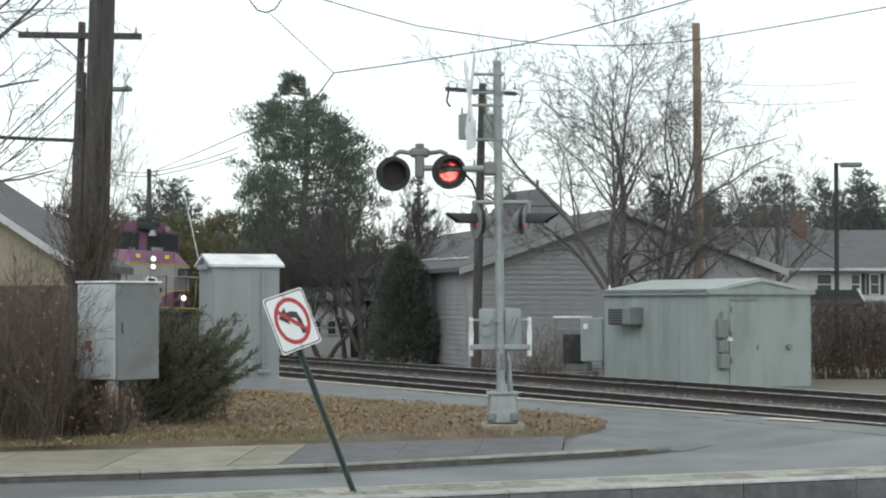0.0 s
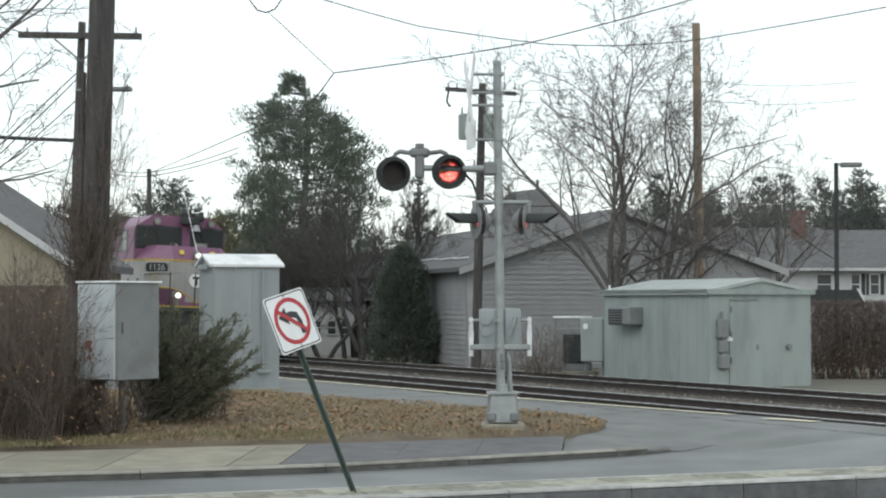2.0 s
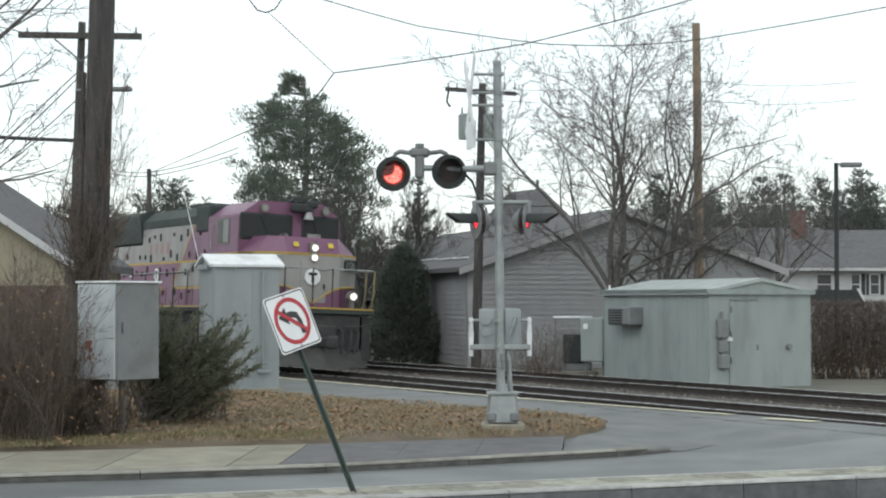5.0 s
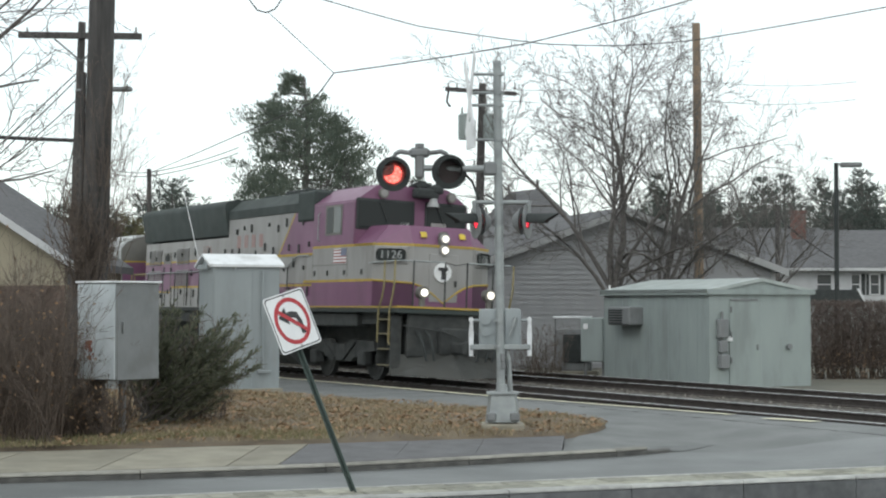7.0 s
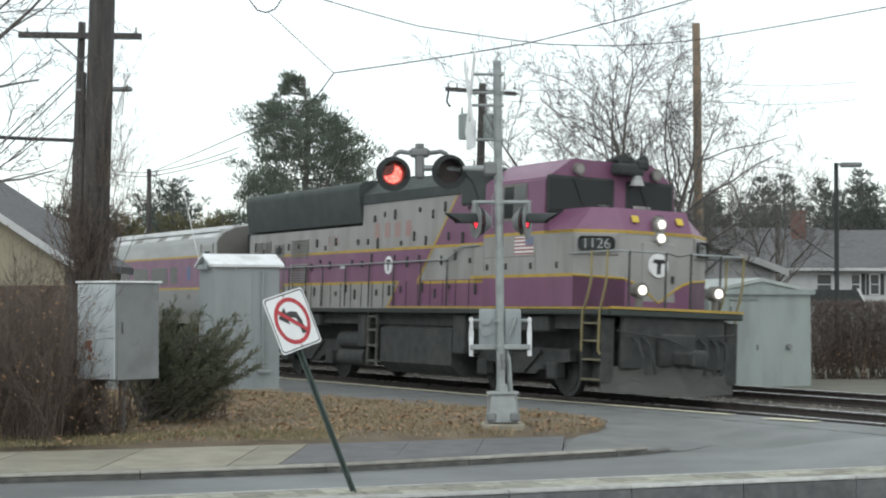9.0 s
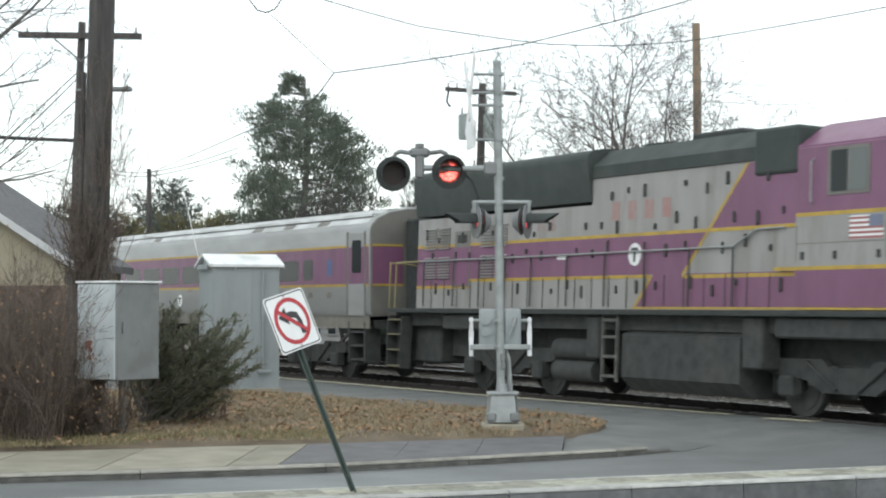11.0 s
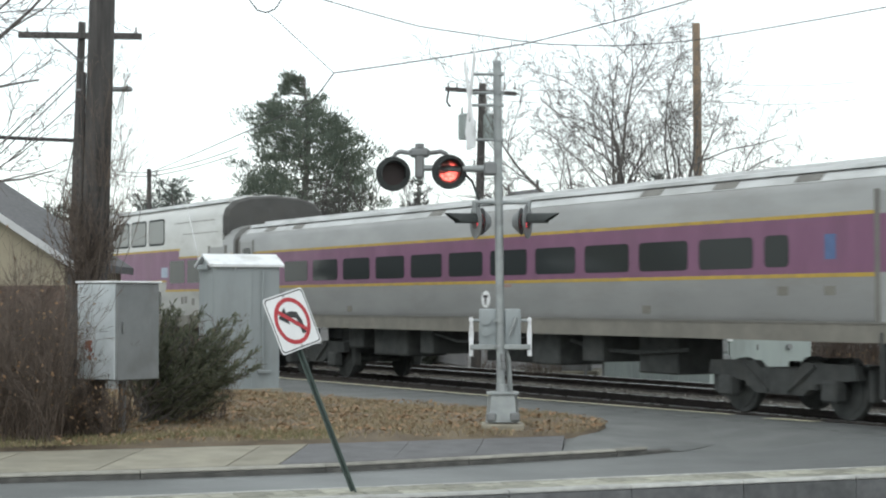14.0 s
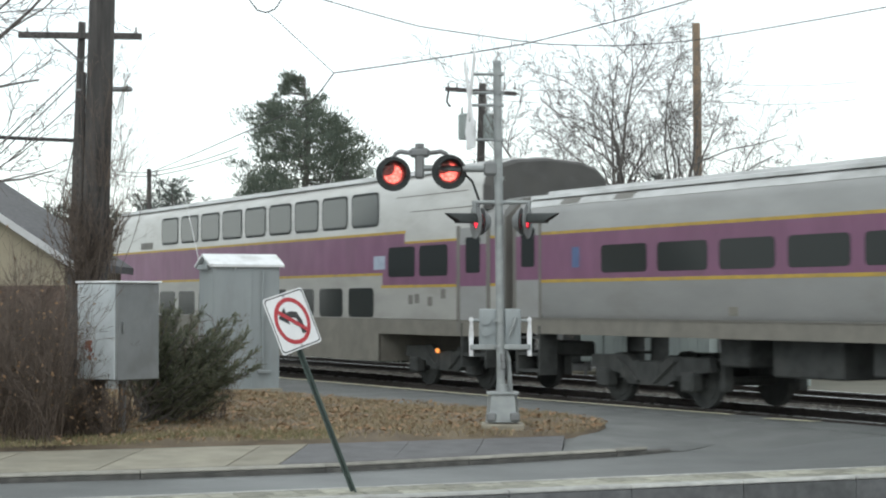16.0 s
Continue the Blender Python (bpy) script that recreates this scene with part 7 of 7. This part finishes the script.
def bare_tree(name, base, stems, spec, seed, label, material=None):
    rnd = random.Random(seed)
    t = thing(name, Matrix.Translation(base), label, "tree")
    trunk, crown = Cloud(), Cloud()
    for off, d, length, r in stems:
        grow((trunk, crown), Vector(off), Vector(d).normalized(), length, r, 0, rnd, spec)
    for nm, cl in (("trunk", trunk), ("crown", crown)):
        ob = new(nm, cl.mesh(nm, material or BARK, True))
        ob.parent = t
    return t


OAK = dict(wiggle=0.24, up=0.035, levels=5, kids=(11, 7, 5, 4), first=0.22, start=0.12, spread=0.72, shrink=0.47, thin=0.007)
bare_tree("bare_tree", (4.75, 50.0, -0.2), [((0, 0, 0), (-0.03, 0, 1), 7.6, 0.16), ((-0.02, 0, 2.4), (-0.3, 0.1, 1), 6.6, 0.075), ((-0.02, 0, 2.7), (0.22, 0.1, 1), 7.0, 0.08),
                                            ((0, 0, 2.0), (-0.75, 0, 0.8), 5.2, 0.06), ((0, 0, 2.2), (-0.12, -0.4, 1), 6.8, 0.07), ((0, 0, 2.1), (0.7, 0, 0.6), 3.6, 0.05)], OAK, 5,
          "bare winter tree with fine grey spreading branches")
bare_tree("bare_tree", (6.2, 51.0, -0.2), [((0, 0, 0), (0.02, 0, 1), 7.4, 0.14), ((0, 0, 2.0), (0.3, 0.1, 1), 6.6, 0.07), ((0.0, 0, 2.2), (-0.22, 0, 1), 6.6, 0.06), ((0.0, 0, 1.6), (0.75, 0, 0.7), 4.2, 0.05)], OAK, 9,
          "bare winter tree with fine grey spreading branches")
SMALL = dict(wiggle=0.22, up=0.05, levels=5, kids=(8, 6, 5, 4), first=0.25, start=0.2, spread=0.7, shrink=0.6, thin=0.007)
bare_tree("bare_tree", (-2.75, 60.0, -0.2), [((0, 0, 0), (0.22, 0, 1), 4.2, 0.14), ((-0.1, 0, 0.4), (-0.5, 0, 1), 3.8, 0.1)], SMALL, 13, "low crooked bare tree beside the yew", DARK_BARK)
bare_tree("bare_tree", (-2.9, 63.5, -0.2), [((0, 0, 0), (0.0, 0, 1), 5.0, 0.1), ((0.5, 0, 0), (0.25, 0, 1), 4.8, 0.09), ((-0.6, 0, 0), (-0.3, 0, 1), 4.9, 0.09), ((1.1, 0, 0), (0.3, 0, 1), 4.4, 0.08)],
          dict(SMALL, up=0.12, spread=0.5), 17, "thicket of upright bare stems beyond the line", DARK_BARK)
bare_tree("bare_tree", (11.5, 66.0, -0.2), [((0, 0, 0), (0.1, 0, 1), 6.6, 0.12), ((0.1, 0, 0.8), (0.5, 0, 1), 5.0, 0.09)], SMALL, 19, "slender bare tree beyond the shed")
bare_tree("bare_tree", (-4.3, 62.0, -0.2), [((0, 0, 0), (-0.2, 0, 1), 3.6, 0.1), ((0.3, 0, 0), (0.4, 0, 1), 3.4, 0.09), ((-0.9, 0, 0), (-0.5, 0, 1), 3.2, 0.08)], SMALL, 23, "dark tangled bare shrub tree under the pine", DARK_BARK)
# boughs that reach in over the street from a tree by the tan house
bare_tree("street_tree", (-9.2, 27.0, -0.2), [((0, 0, 0), (-0.1, 0, 1), 8.0, 0.22), ((0.0, 0, 4.6), (0.8, 0, 0.6), 4.2, 0.08), ((0.0, 0, 3.2), (0.9, 0, 0.35), 3.4, 0.06), ((0.0, 0, 5.7), (0.95, -0.05, 0.14), 3.3, 0.05)],
          dict(SMALL, levels=5, kids=(5, 4, 3, 3), up=0.02), 29, "bare street tree with long drooping twigs")


def conifer(name, base, height, radius, seed, label, material, low=0.06, tuft=0.3, density=1.0, needles=7, shape=None, trunk_r=0.2, droop=-0.1, ragged=0.35, broad=0.06, skin=0):
    """A trunk, whorls of limbs and tufts of needles along them."""
    rnd = random.Random(seed)
    t = thing(name, Matrix.Translation(base), label, "tree")
    wood, leaf = Cloud(), Cloud()
    bend = [Vector((rnd.uniform(-0.02, 0.02) * height * k / 6, 0, height * k / 6)) for k in range(7)]
    bend[0] = Vector((0, 0, 0))
    wood.tube(bend, [trunk_r * (1 - k / 6.6) + 0.01 for k in range(7)], 8)
    shape = shape or (lambda f: math.sin(min(1.0, (1 - f) * 1.25 + 0.08) * math.pi / 2) * (0.55 + 0.45 * min(1, f * 5)))
    whorls = int(height * 2.6 * density)
    for w in range(whorls):
        f = low + (1 - low) * (w + rnd.random()) / whorls
        z = f * height
        limbs = rnd.randint(4, 6)
        a0 = rnd.uniform(0, 6.28)
        for k in range(limbs):
            a = a0 + 6.2832 * k / limbs + rnd.uniform(-0.3, 0.3)
            reach = radius * shape(f) * rnd.uniform(1 - ragged, 1 + ragged * 0.6)
            if reach < 0.15:
                reach = 0.15
            d = Vector((math.cos(a), math.sin(a), droop + rnd.uniform(-0.1, 0.35) + 0.5 * f)).normalized()
            p0 = Vector((bend[min(int(f * 6), 5)].x, 0, z))
            pts = [p0]
            dd = d.copy()
            n = 4
            for i in range(n):
                dd = (dd + rand_dir(rnd) * 0.12 + Vector((0, 0, 0.06))).normalized()
                pts.append(pts[-1] + dd * reach / n)
            wood.tube(pts, [0.035 * (1 - i / 5) + 0.006 for i in range(n + 1)], 3)
            m = max(3, int(reach / tuft * 2.6 * density))
            for j in range(m):
                g = 0.25 + 0.75 * (j + rnd.random()) / m
                i = min(int(g * n), n - 1)
                c = pts[i].lerp(pts[i + 1], min(1, g * n - i)) + rand_dir(rnd) * tuft * 0.8 * rnd.random()
                axis = (dd + rand_dir(rnd) * 0.5 + Vector((0, 0, 0.25))).normalized()
                for q in range(needles):
                    nd = (axis + rand_dir(rnd) * 0.8).normalized()
                    leaf.blade(c, nd, tuft * rnd.uniform(0.6, 1.2), tuft * broad, rnd)
    # short sprays that close the outside of a clipped or dense crown
    for k in range(skin):
        f, a = rnd.random() ** 0.8 * 0.985, rnd.uniform(0, 6.2832)
        lump = 1 + 0.13 * math.sin(3 * a + 9 * f) + 0.1 * math.sin(7 * a - 23 * f)
        reach = radius * shape(f) * lump * rnd.uniform(0.62, 1.12)
        c = Vector((math.cos(a) * reach, math.sin(a) * reach, f * height))
        nd = (Vector((math.cos(a), math.sin(a), 0.9)) + rand_dir(rnd) * 0.7).normalized()
        leaf.blade(c, nd, tuft * rnd.uniform(0.6, 1.3), tuft * 0.13, rnd)
    for nm, cl, mt in (("trunk", wood, BARK), ("crown", leaf, material)):
        ob = new(nm, cl.mesh(nm, mt))
        ob.parent = t
    return t


def pine_shape(f):
    return 1.0 * (0.55 + 0.45 * math.sin(f * 14)) * 0.25 + (0.78 if f < 0.72 else 0.78 * (1 - f) / 0.28 + 0.08) * (0.75 + 0.25 * math.sin(f * 5.0))


def broad_pine(name, base, height, radius, seed, label, material, crown_from=0.2, clumps=760, needles=84, trunk_r=0.28):
    """An old broad pine: long limbs that end in dense upturned clumps of needles, with a ragged outline and a thin leader."""
    rnd = random.Random(seed)
    t = thing(name, Matrix.Translation(base), label, "tree")
    wood, leaf = Cloud(), Cloud()
    stem = [Vector((0.12 * math.sin(k * 1.3), 0.1 * math.cos(k), height * k / 8)) for k in range(9)]
    wood.tube(stem, [trunk_r * (1 - k / 8.6) + 0.015 for k in range(9)], 8)

    def reach(f, a):
        """How far the crown stands out at the height f, towards a."""
        body = 0.16 if f > 0.93 else 1.0 if f < 0.55 else math.sqrt(max(0.03, 1 - ((f - 0.55) / 0.4) ** 2))
        return radius * body * (0.9 + 0.14 * math.sin(2 * a + 1.3 + 5 * f) + 0.1 * math.sin(5 * a + 17 * f))

    for k in range(clumps):
        f = crown_from + (1 - crown_from) * (k + rnd.random()) / clumps
        if f > 0.88 and k % 4:
            continue
        a = rnd.uniform(0, 6.2832)
        out = reach(f, a) * math.sqrt(rnd.uniform(0.2, 1.0)) * rnd.choice((0.8, 0.92, 1.0, 1.0, 1.16))
        tip = Vector((math.cos(a) * out - 3.2 * max(0.0, f - 0.76), math.sin(a) * out, f * height))
        root = Vector((0, 0, max(0.4, f * height - out * rnd.uniform(0.15, 0.5))))
        mid = root.lerp(tip, 0.55) + Vector((0, 0, -0.12 * out)) + rand_dir(rnd) * 0.1
        if k % 4 == 0:
            wood.tube([root, mid, tip], [0.04, 0.025, 0.012], 3)
        way = (tip - mid).normalized()
        size = rnd.uniform(0.28, 0.74) * (0.55 if f > 0.88 else 1.0)
        for j in range(needles):
            c = tip + Vector((rnd.gauss(0, 0.45), rnd.gauss(0, 0.45), rnd.gauss(0, 0.3))) * size - way * rnd.uniform(0, 0.5) * size
            d = (way * 0.5 + Vector((0, 0, 0.8)) + rand_dir(rnd) * 0.75).normalized()
            leaf.blade(c, d, rnd.uniform(0.12, 0.26), 0.022, rnd)
    for nm, cl, mt in (("trunk", wood, BARK), ("crown", leaf, material)):
        ob = new(nm, cl.mesh(nm, mt))
        ob.parent = t
    return t


broad_pine("pine_tree", (-5.85, 75.5, -0.2), 11.7, 3.7, 33, "tall broad dark green pine with ragged crown", NEEDLE)
bare_tree("bare_tree", (-5.6, 63.0, -0.2), [((0, 0, 0), (0.1, 0, 1), 3.4, 0.09), ((0.4, 0, 0), (0.4, 0, 1), 3.0, 0.08), ((-0.7, 0, 0), (-0.4, 0, 1), 3.0, 0.08)], SMALL, 25, "tangled bare shrub tree under the pine", DARK_BARK)
conifer("spruce_tree", (-1.2, 84.0, -0.2), 7.6, 1.7, 41, "narrow dark spruce beyond the houses", NEEDLE_BLUE, tuft=0.32, needles=7)
yew = conifer("yew_shrub", (-1.3, 57.6, -0.2), 3.8, 1.12, 43, "dense dark ragged yew beside the grey house", YEW, low=0.0, tuft=0.17, needles=6, density=2.2,
              shape=lambda f: (0.9 + 0.1 * math.sin(f * 9)) * max(0.04, 1 - f ** 2.3) ** 0.7, droop=0.1, ragged=0.22, trunk_r=0.1, skin=15000)
far = conifer("far_pine", (14.5, 120.0, -0.3), 10.6, 3.4, 47, "far hazy pine in a dark treeline", NEEDLE_BLUE, tuft=0.5, needles=6, density=0.8, low=0.1, trunk_r=0.22)
tagged(far, group="far treeline")
far2 = conifer("far_pine", (18.5, 125.0, -0.3), 9.6, 3.8, 53, "far hazy pine in a dark treeline", NEEDLE_BLUE, tuft=0.5, needles=6, density=0.8, low=0.1, shape=pine_shape, trunk_r=0.22)
tagged(far2, group="far treeline")
rnd = random.Random(3)
for x, y, s in ((21.5, 120, 0.98), (24.2, 126, 1.04), (26.8, 121, 1.0), (29.5, 125, 1.06), (32.3, 121, 1.08), (36, 126, 1.05), (11.2, 128, 0.86), (16.4, 132, 1.0), (23.0, 134, 1.0), (28.4, 133, 1.06),
                (31.0, 131, 1.1), (40, 122, 1.0), (8.0, 132, 0.8), (-13.6, 112, 0.8), (-18.0, 108, 0.9), (-24.5, 112, 0.85), (-9.0, 118, 0.75), (-7.0, 112, 0.7), (-27.0, 110, 0.8), (-15.2, 100, 0.78), (-18.6, 99, 0.74), (-21.8, 98, 0.7), (-25.2, 100, 0.72), (-29, 102, 0.7), (-12.2, 104, 0.62), (-10.2, 108, 0.62),
                (12.8, 116, 0.84), (17.2, 116, 0.9), (20.0, 115, 0.82), (22.8, 116, 0.9), (25.4, 116, 0.86), (28.0, 117, 0.94), (30.8, 116, 0.95), (34, 117, 0.95), (15.6, 126, 0.92), (19.4, 128, 0.95), (10.0, 118, 0.72), (-16.2, 106, 0.98), (-20.6, 104, 0.86), (-22.3, 110, 0.92), (-11.8, 118, 0.7)):
    c = copy_thing(far if rnd.random() < 0.55 else far2, pose(x, y, -0.3, 0, 0, rnd.uniform(0, 360)))
    c.scale = (s, s, s)
olive = conifer("olive_tree", (-12.3, 92.0, -0.3), 6.4, 2.6, 59, "olive-brown evergreen among the far trees", NEEDLE_OLIVE, tuft=0.42, needles=7, density=1.1, low=0.0)
copy_thing(olive, pose(-9.8, 96, -0.3, 0, 0, 140))
for x, y, a in ((-13.6, 90, 200), (-11.0, 88, 20), (-8.6, 90, 250), (-16.5, 94, 310)):
    copy_thing(olive, pose(x, y, -0.3, 0, 0, a))
copy_thing(olive, pose(-15.0, 98, -0.3, 0, 0, 60)).scale = (0.9, 0.9, 0.9)


# bare shrubs: many fine stems from the ground
def thicket(name, base, size, count, height, seed, label, material, lean=(0, 0), leaves=0, twigs=7, thick=0.006):
    rnd = random.Random(seed)
    c, lf = Cloud(), Cloud()
    for k in range(count):
        p = Vector((rnd.uniform(-size[0], size[0]), rnd.uniform(-size[1], size[1]), 0))
        d = Vector((rnd.uniform(-0.35, 0.35) + lean[0], rnd.uniform(-0.35, 0.35) + lean[1], 1)).normalized()
        h = height * rnd.uniform(0.55, 1.05)
        pts = [p]
        for i in range(5):
            d = (d + rand_dir(rnd) * 0.2).normalized()
            pts.append(pts[-1] + d * h / 5)
        c.tube(pts, [thick * (1.2 - i * 0.17) for i in range(6)], 3)
        for j in range(twigs):
            i = rnd.randint(1, 4)
            q = pts[i].lerp(pts[i + 1], rnd.random())
            td = (d + rand_dir(rnd) * 0.9).normalized()
            tl = rnd.uniform(0.15, 0.5) * height * 0.4
            mid = q + td * tl * 0.5
            e = mid + (td + rand_dir(rnd) * 0.35).normalized() * tl * 0.5
            c.tube([q, mid, e], [thick * 0.55, thick * 0.45, thick * 0.3], 3)
            for _ in range(2):
                e2 = mid + (td + rand_dir(rnd) * 0.8).normalized() * tl * 0.4
                c.tube([mid, e2], [thick * 0.4, thick * 0.3], 3)
            if leaves and rnd.random() < leaves:
                lf.blade(e, rand_dir(rnd), rnd.uniform(0.03, 0.07), 0.016, rnd)
    t = thing(name, Matrix.Translation(base), label, "shrub")
    ob = new("twig_mass", c.mesh("twig_mass", material))
    ob.parent = t
    tagged(ob, kind="stuff")
    if leaves:
        ob = new("dead_foliage", lf.mesh("dead_foliage", DEAD_LEAF))
        ob.parent = t
        tagged(ob, kind="stuff")
    return t


thicket("bare_shrub", (-5.75, 23.3, -0.1), (0.85, 0.7), 300, 2.2, 61, "tangled brown bare shrub with a few dead leaves", TWIG, leaves=0.12, twigs=9)
thicket("bare_shrub", (-6.6, 25.5, -0.1), (1.0, 0.8), 330, 2.75, 62, "tangled brown bare shrub by the tan house", TWIG, leaves=0.04, twigs=9)
thicket("bare_shrub", (-4.85, 23.8, -0.1), (0.55, 0.4), 190, 0.95, 67, "low dark tangle of twigs round the pole", TWIG, leaves=0.2, twigs=9)
thicket("bare_shrub", (-4.1, 27.0, -0.1), (0.75, 0.5), 110, 1.75, 71, "brown bare shrub mixed into the juniper", TWIG, leaves=0.03, twigs=9)
thicket("bare_shrub", (2.6, 46.0, -0.3), (0.5, 0.4), 60, 1.5, 73, "small bare shrub beside the equipment", TWIG, twigs=8)
thicket("bare_shrub", (1.9, 49.5, -0.3), (1.0, 0.5), 60, 1.1, 74, "low dark weeds along the far track", TWIG, twigs=8)
for x, y, h, seed in ((-5.4, 72.0, 4.6, 75), (-4.7, 71.6, 5.2, 76), (-4.2, 71.0, 4.6, 77), (-6.4, 72.6, 4.2, 78)):
    thicket("bare_shrub", (x, y, -0.3), (0.7, 0.5), 120, h, seed, "dense dark leafless shrub under the pine", DARK_TWIG, twigs=11, thick=0.016)
thicket("pole_vine", (-4.72, 24.45, 2.0), (0.22, 0.2), 34, 2.2, 79, "dry vine clinging to the old pole", TWIG, twigs=9, thick=0.005)
thicket("pole_vine", (-4.93, 24.36, 1.9), (0.12, 0.08), 60, 1.5, 81, "thick dark vine tangle round the pole", TWIG, twigs=10, thick=0.009)
thicket("pole_vine", (-4.6, 24.4, 4.4), (0.22, 0.18), 10, 1.3, 82, "dry vine clinging to the old pole", TWIG, twigs=9, thick=0.004)
thicket("pole_vine", (-4.62, 24.4, 3.4), (0.24, 0.18), 26, 1.6, 80, "dry vine clinging to the old pole", TWIG, twigs=9, thick=0.004)

# russet hedge beyond the shed
rnd = random.Random(83)
hedge = thing("russet_hedge", pose(10.25, 47.5, -0.4), "clipped russet-brown hedge with bare stems at its foot", "hedge")
c, stems = Cloud(), Cloud()
for k in range(76000):
    p = Vector((rnd.uniform(-0.4, 4.6), rnd.uniform(-0.5, 0.5), rnd.uniform(0.5, 2.26)))
    c.blade(p, rand_dir(rnd), rnd.uniform(0.05, 0.12), 0.008, rnd)
for k in range(520):
    p = Vector((rnd.uniform(-0.4, 4.6), rnd.uniform(-0.45, 0.45), 0))
    d = Vector((rnd.uniform(-0.3, 0.3), rnd.uniform(-0.3, 0.3), 1)).normalized()
    stems.tube([p, p + d * 0.5, p + d * 1.0 + rand_dir(rnd) * 0.1, p + d * 1.7], [0.014, 0.011, 0.008, 0.005], 3)
for nm, cl, mt in (("foliage", c, RED_TWIG), ("stem_mass", stems, TWIG)):
    ob = tagged(new(nm, cl.mesh(nm, mt)), kind="stuff")
    ob.parent = hedge
c = Cloud()
for k in range(900):
    p = Vector((rnd.uniform(-0.4, 4.6), rnd.uniform(-0.7, -0.4), rnd.uniform(0.1, 0.95)))
    c.blade(p, rand_dir(rnd), rnd.uniform(0.02, 0.05), 0.012, rnd)
ob = tagged(new("pale_foliage", c.mesh("pale_foliage", DEAD_LEAF)), kind="stuff")
ob.parent = hedge

# juniper: plume-like sprays that lean to the right
rnd = random.Random(89)
jun = thing("juniper", pose(-4.05, 26.4, -0.1), "feathery green juniper with plume-like sprays", "shrub")
wood, leaf = Cloud(), Cloud()
for k in range(96):
    a = rnd.uniform(-0.6, 1.3) if k > 26 else (0.62, 0.8, 1.0, 1.28)[k % 4] + rnd.uniform(-0.07, 0.07)
    length = rnd.uniform(0.85, 1.55) if k > 26 else (1.6, 1.35, 1.45, 1.35)[k % 4] * rnd.uniform(0.85, 1.05)
    d = Vector((math.sin(a), rnd.uniform(-0.45, 0.4), math.cos(a) * rnd.uniform(0.6, 1.0) + 0.12)).normalized()
    p = Vector((rnd.uniform(-0.5, 0.2), rnd.uniform(-0.35, 0.35), rnd.uniform(0, 0.6)))
    pts = [p]
    for i in range(7):
        d = (d + rand_dir(rnd) * 0.1 + Vector((0.03, 0, 0.05))).normalized()
        pts.append(pts[-1] + d * length / 7)
    wood.tube(pts, [0.02 * (1 - i / 8) + 0.003 for i in range(8)], 3)
    # a plume: sprays close to the stem, shorter towards the tip
    for i in range(1, 7):
        for j in range(13):
            q = pts[i].lerp(pts[i + 1], rnd.random())
            sd = (d * 1.1 + rand_dir(rnd) * 0.7).normalized()
            sl = rnd.uniform(0.1, 0.27) * (1.25 - 0.15 * i)
            for b in range(4):
                leaf.blade(q + sd * sl * b / 4, (sd + rand_dir(rnd) * 0.4).normalized(), rnd.uniform(0.05, 0.1), 0.008, rnd)
for nm, cl, mt in (("stem_mass", wood, BARK), ("foliage", leaf, JUNIPER)):
    ob = tagged(new(nm, cl.mesh(nm, mt)), kind="stuff")
    ob.parent = jun

# ground beyond the line: a pale lane and a strip of dry grass
strip("lane", [(-14.0, 74.0), (-6.0, 66.0), (0.0, 58.5), (0.9, 54.0)], [(-16.0, 100.0), (-6.5, 86.0), (-2.0, 74.0), (0.9, 60.0)], -0.18, 0.02, CONCRETE, "pale lane beside the cottage", "lane")
strip("grass_strip", [(-10.0, 62.0), (-4.0, 58.4), (0.0, 54.2), (1.5, 51.6)], [(-10.0, 68.0), (-4.0, 61.5), (0.4, 57.4), (1.6, 54.6)], -0.165, 0.02, SOIL, "strip of dry grass beyond the tracks", "grass")


# ---------------------------------------------------------------- what moves
# place of the headlights along the line, second by second
RUN = [(0.0, -20.28), (0.5, -19.36), (1.0, -18.35), (1.5, -17.25), (2.0, -16.05), (2.5, -14.77), (3.0, -13.41), (3.5, -11.98), (4.0, -10.47), (4.5, -8.88),
       (5.0, -7.23), (5.5, -5.5), (6.0, -3.7), (6.5, -1.84), (7.0, 0.06), (7.5, 2.1), (8.0, 4.18), (8.5, 6.33), (9.0, 8.56), (9.5, 10.87), (10.0, 13.26),
       (10.5, 15.74), (11.0, 18.31), (11.5, 20.98), (12.0, 23.75), (12.5, 26.65), (13.0, 29.71), (13.5, 32.98), (14.0, 36.37), (14.5, 39.86), (15.0, 43.43),
       (15.5, 47.12), (16.0, 50.92)]


def motions():
    for ob, off in ((loco, 0.0), (car, -32.1), (tall_car, -58.2)):
        walk(ob, [(t, rail_pose(s + off, 0)) for t, s in RUN])
    # the lamps flash in turn, 1.096 s a round; the added slats stand level while a lamp shows
    beat, first, step = 1.096, 0.09, 1 / 30
    for blade, z, phase, y in blades:
        shut, half, wide = (pose(0, y, z, a, 0, 0) for a in (0, 47, 94))
        rows = [(0.0, shut if phase == 0 else wide)]
        lit = phase == 1
        k = 0
        while True:
            t = first + k * beat / 2
            if t > 15.9:
                break
            lit = (k % 2 == 0) == (phase == 0)
            a, b = (shut, wide) if lit else (wide, shut)
            rows += [(t - step, a), (t, half), (t + step, b)]
            k += 1
        rows += [(15.93, wide if lit else shut), (15.97, wide), (16.0, wide)]
        walk(blade, rows)


motions()
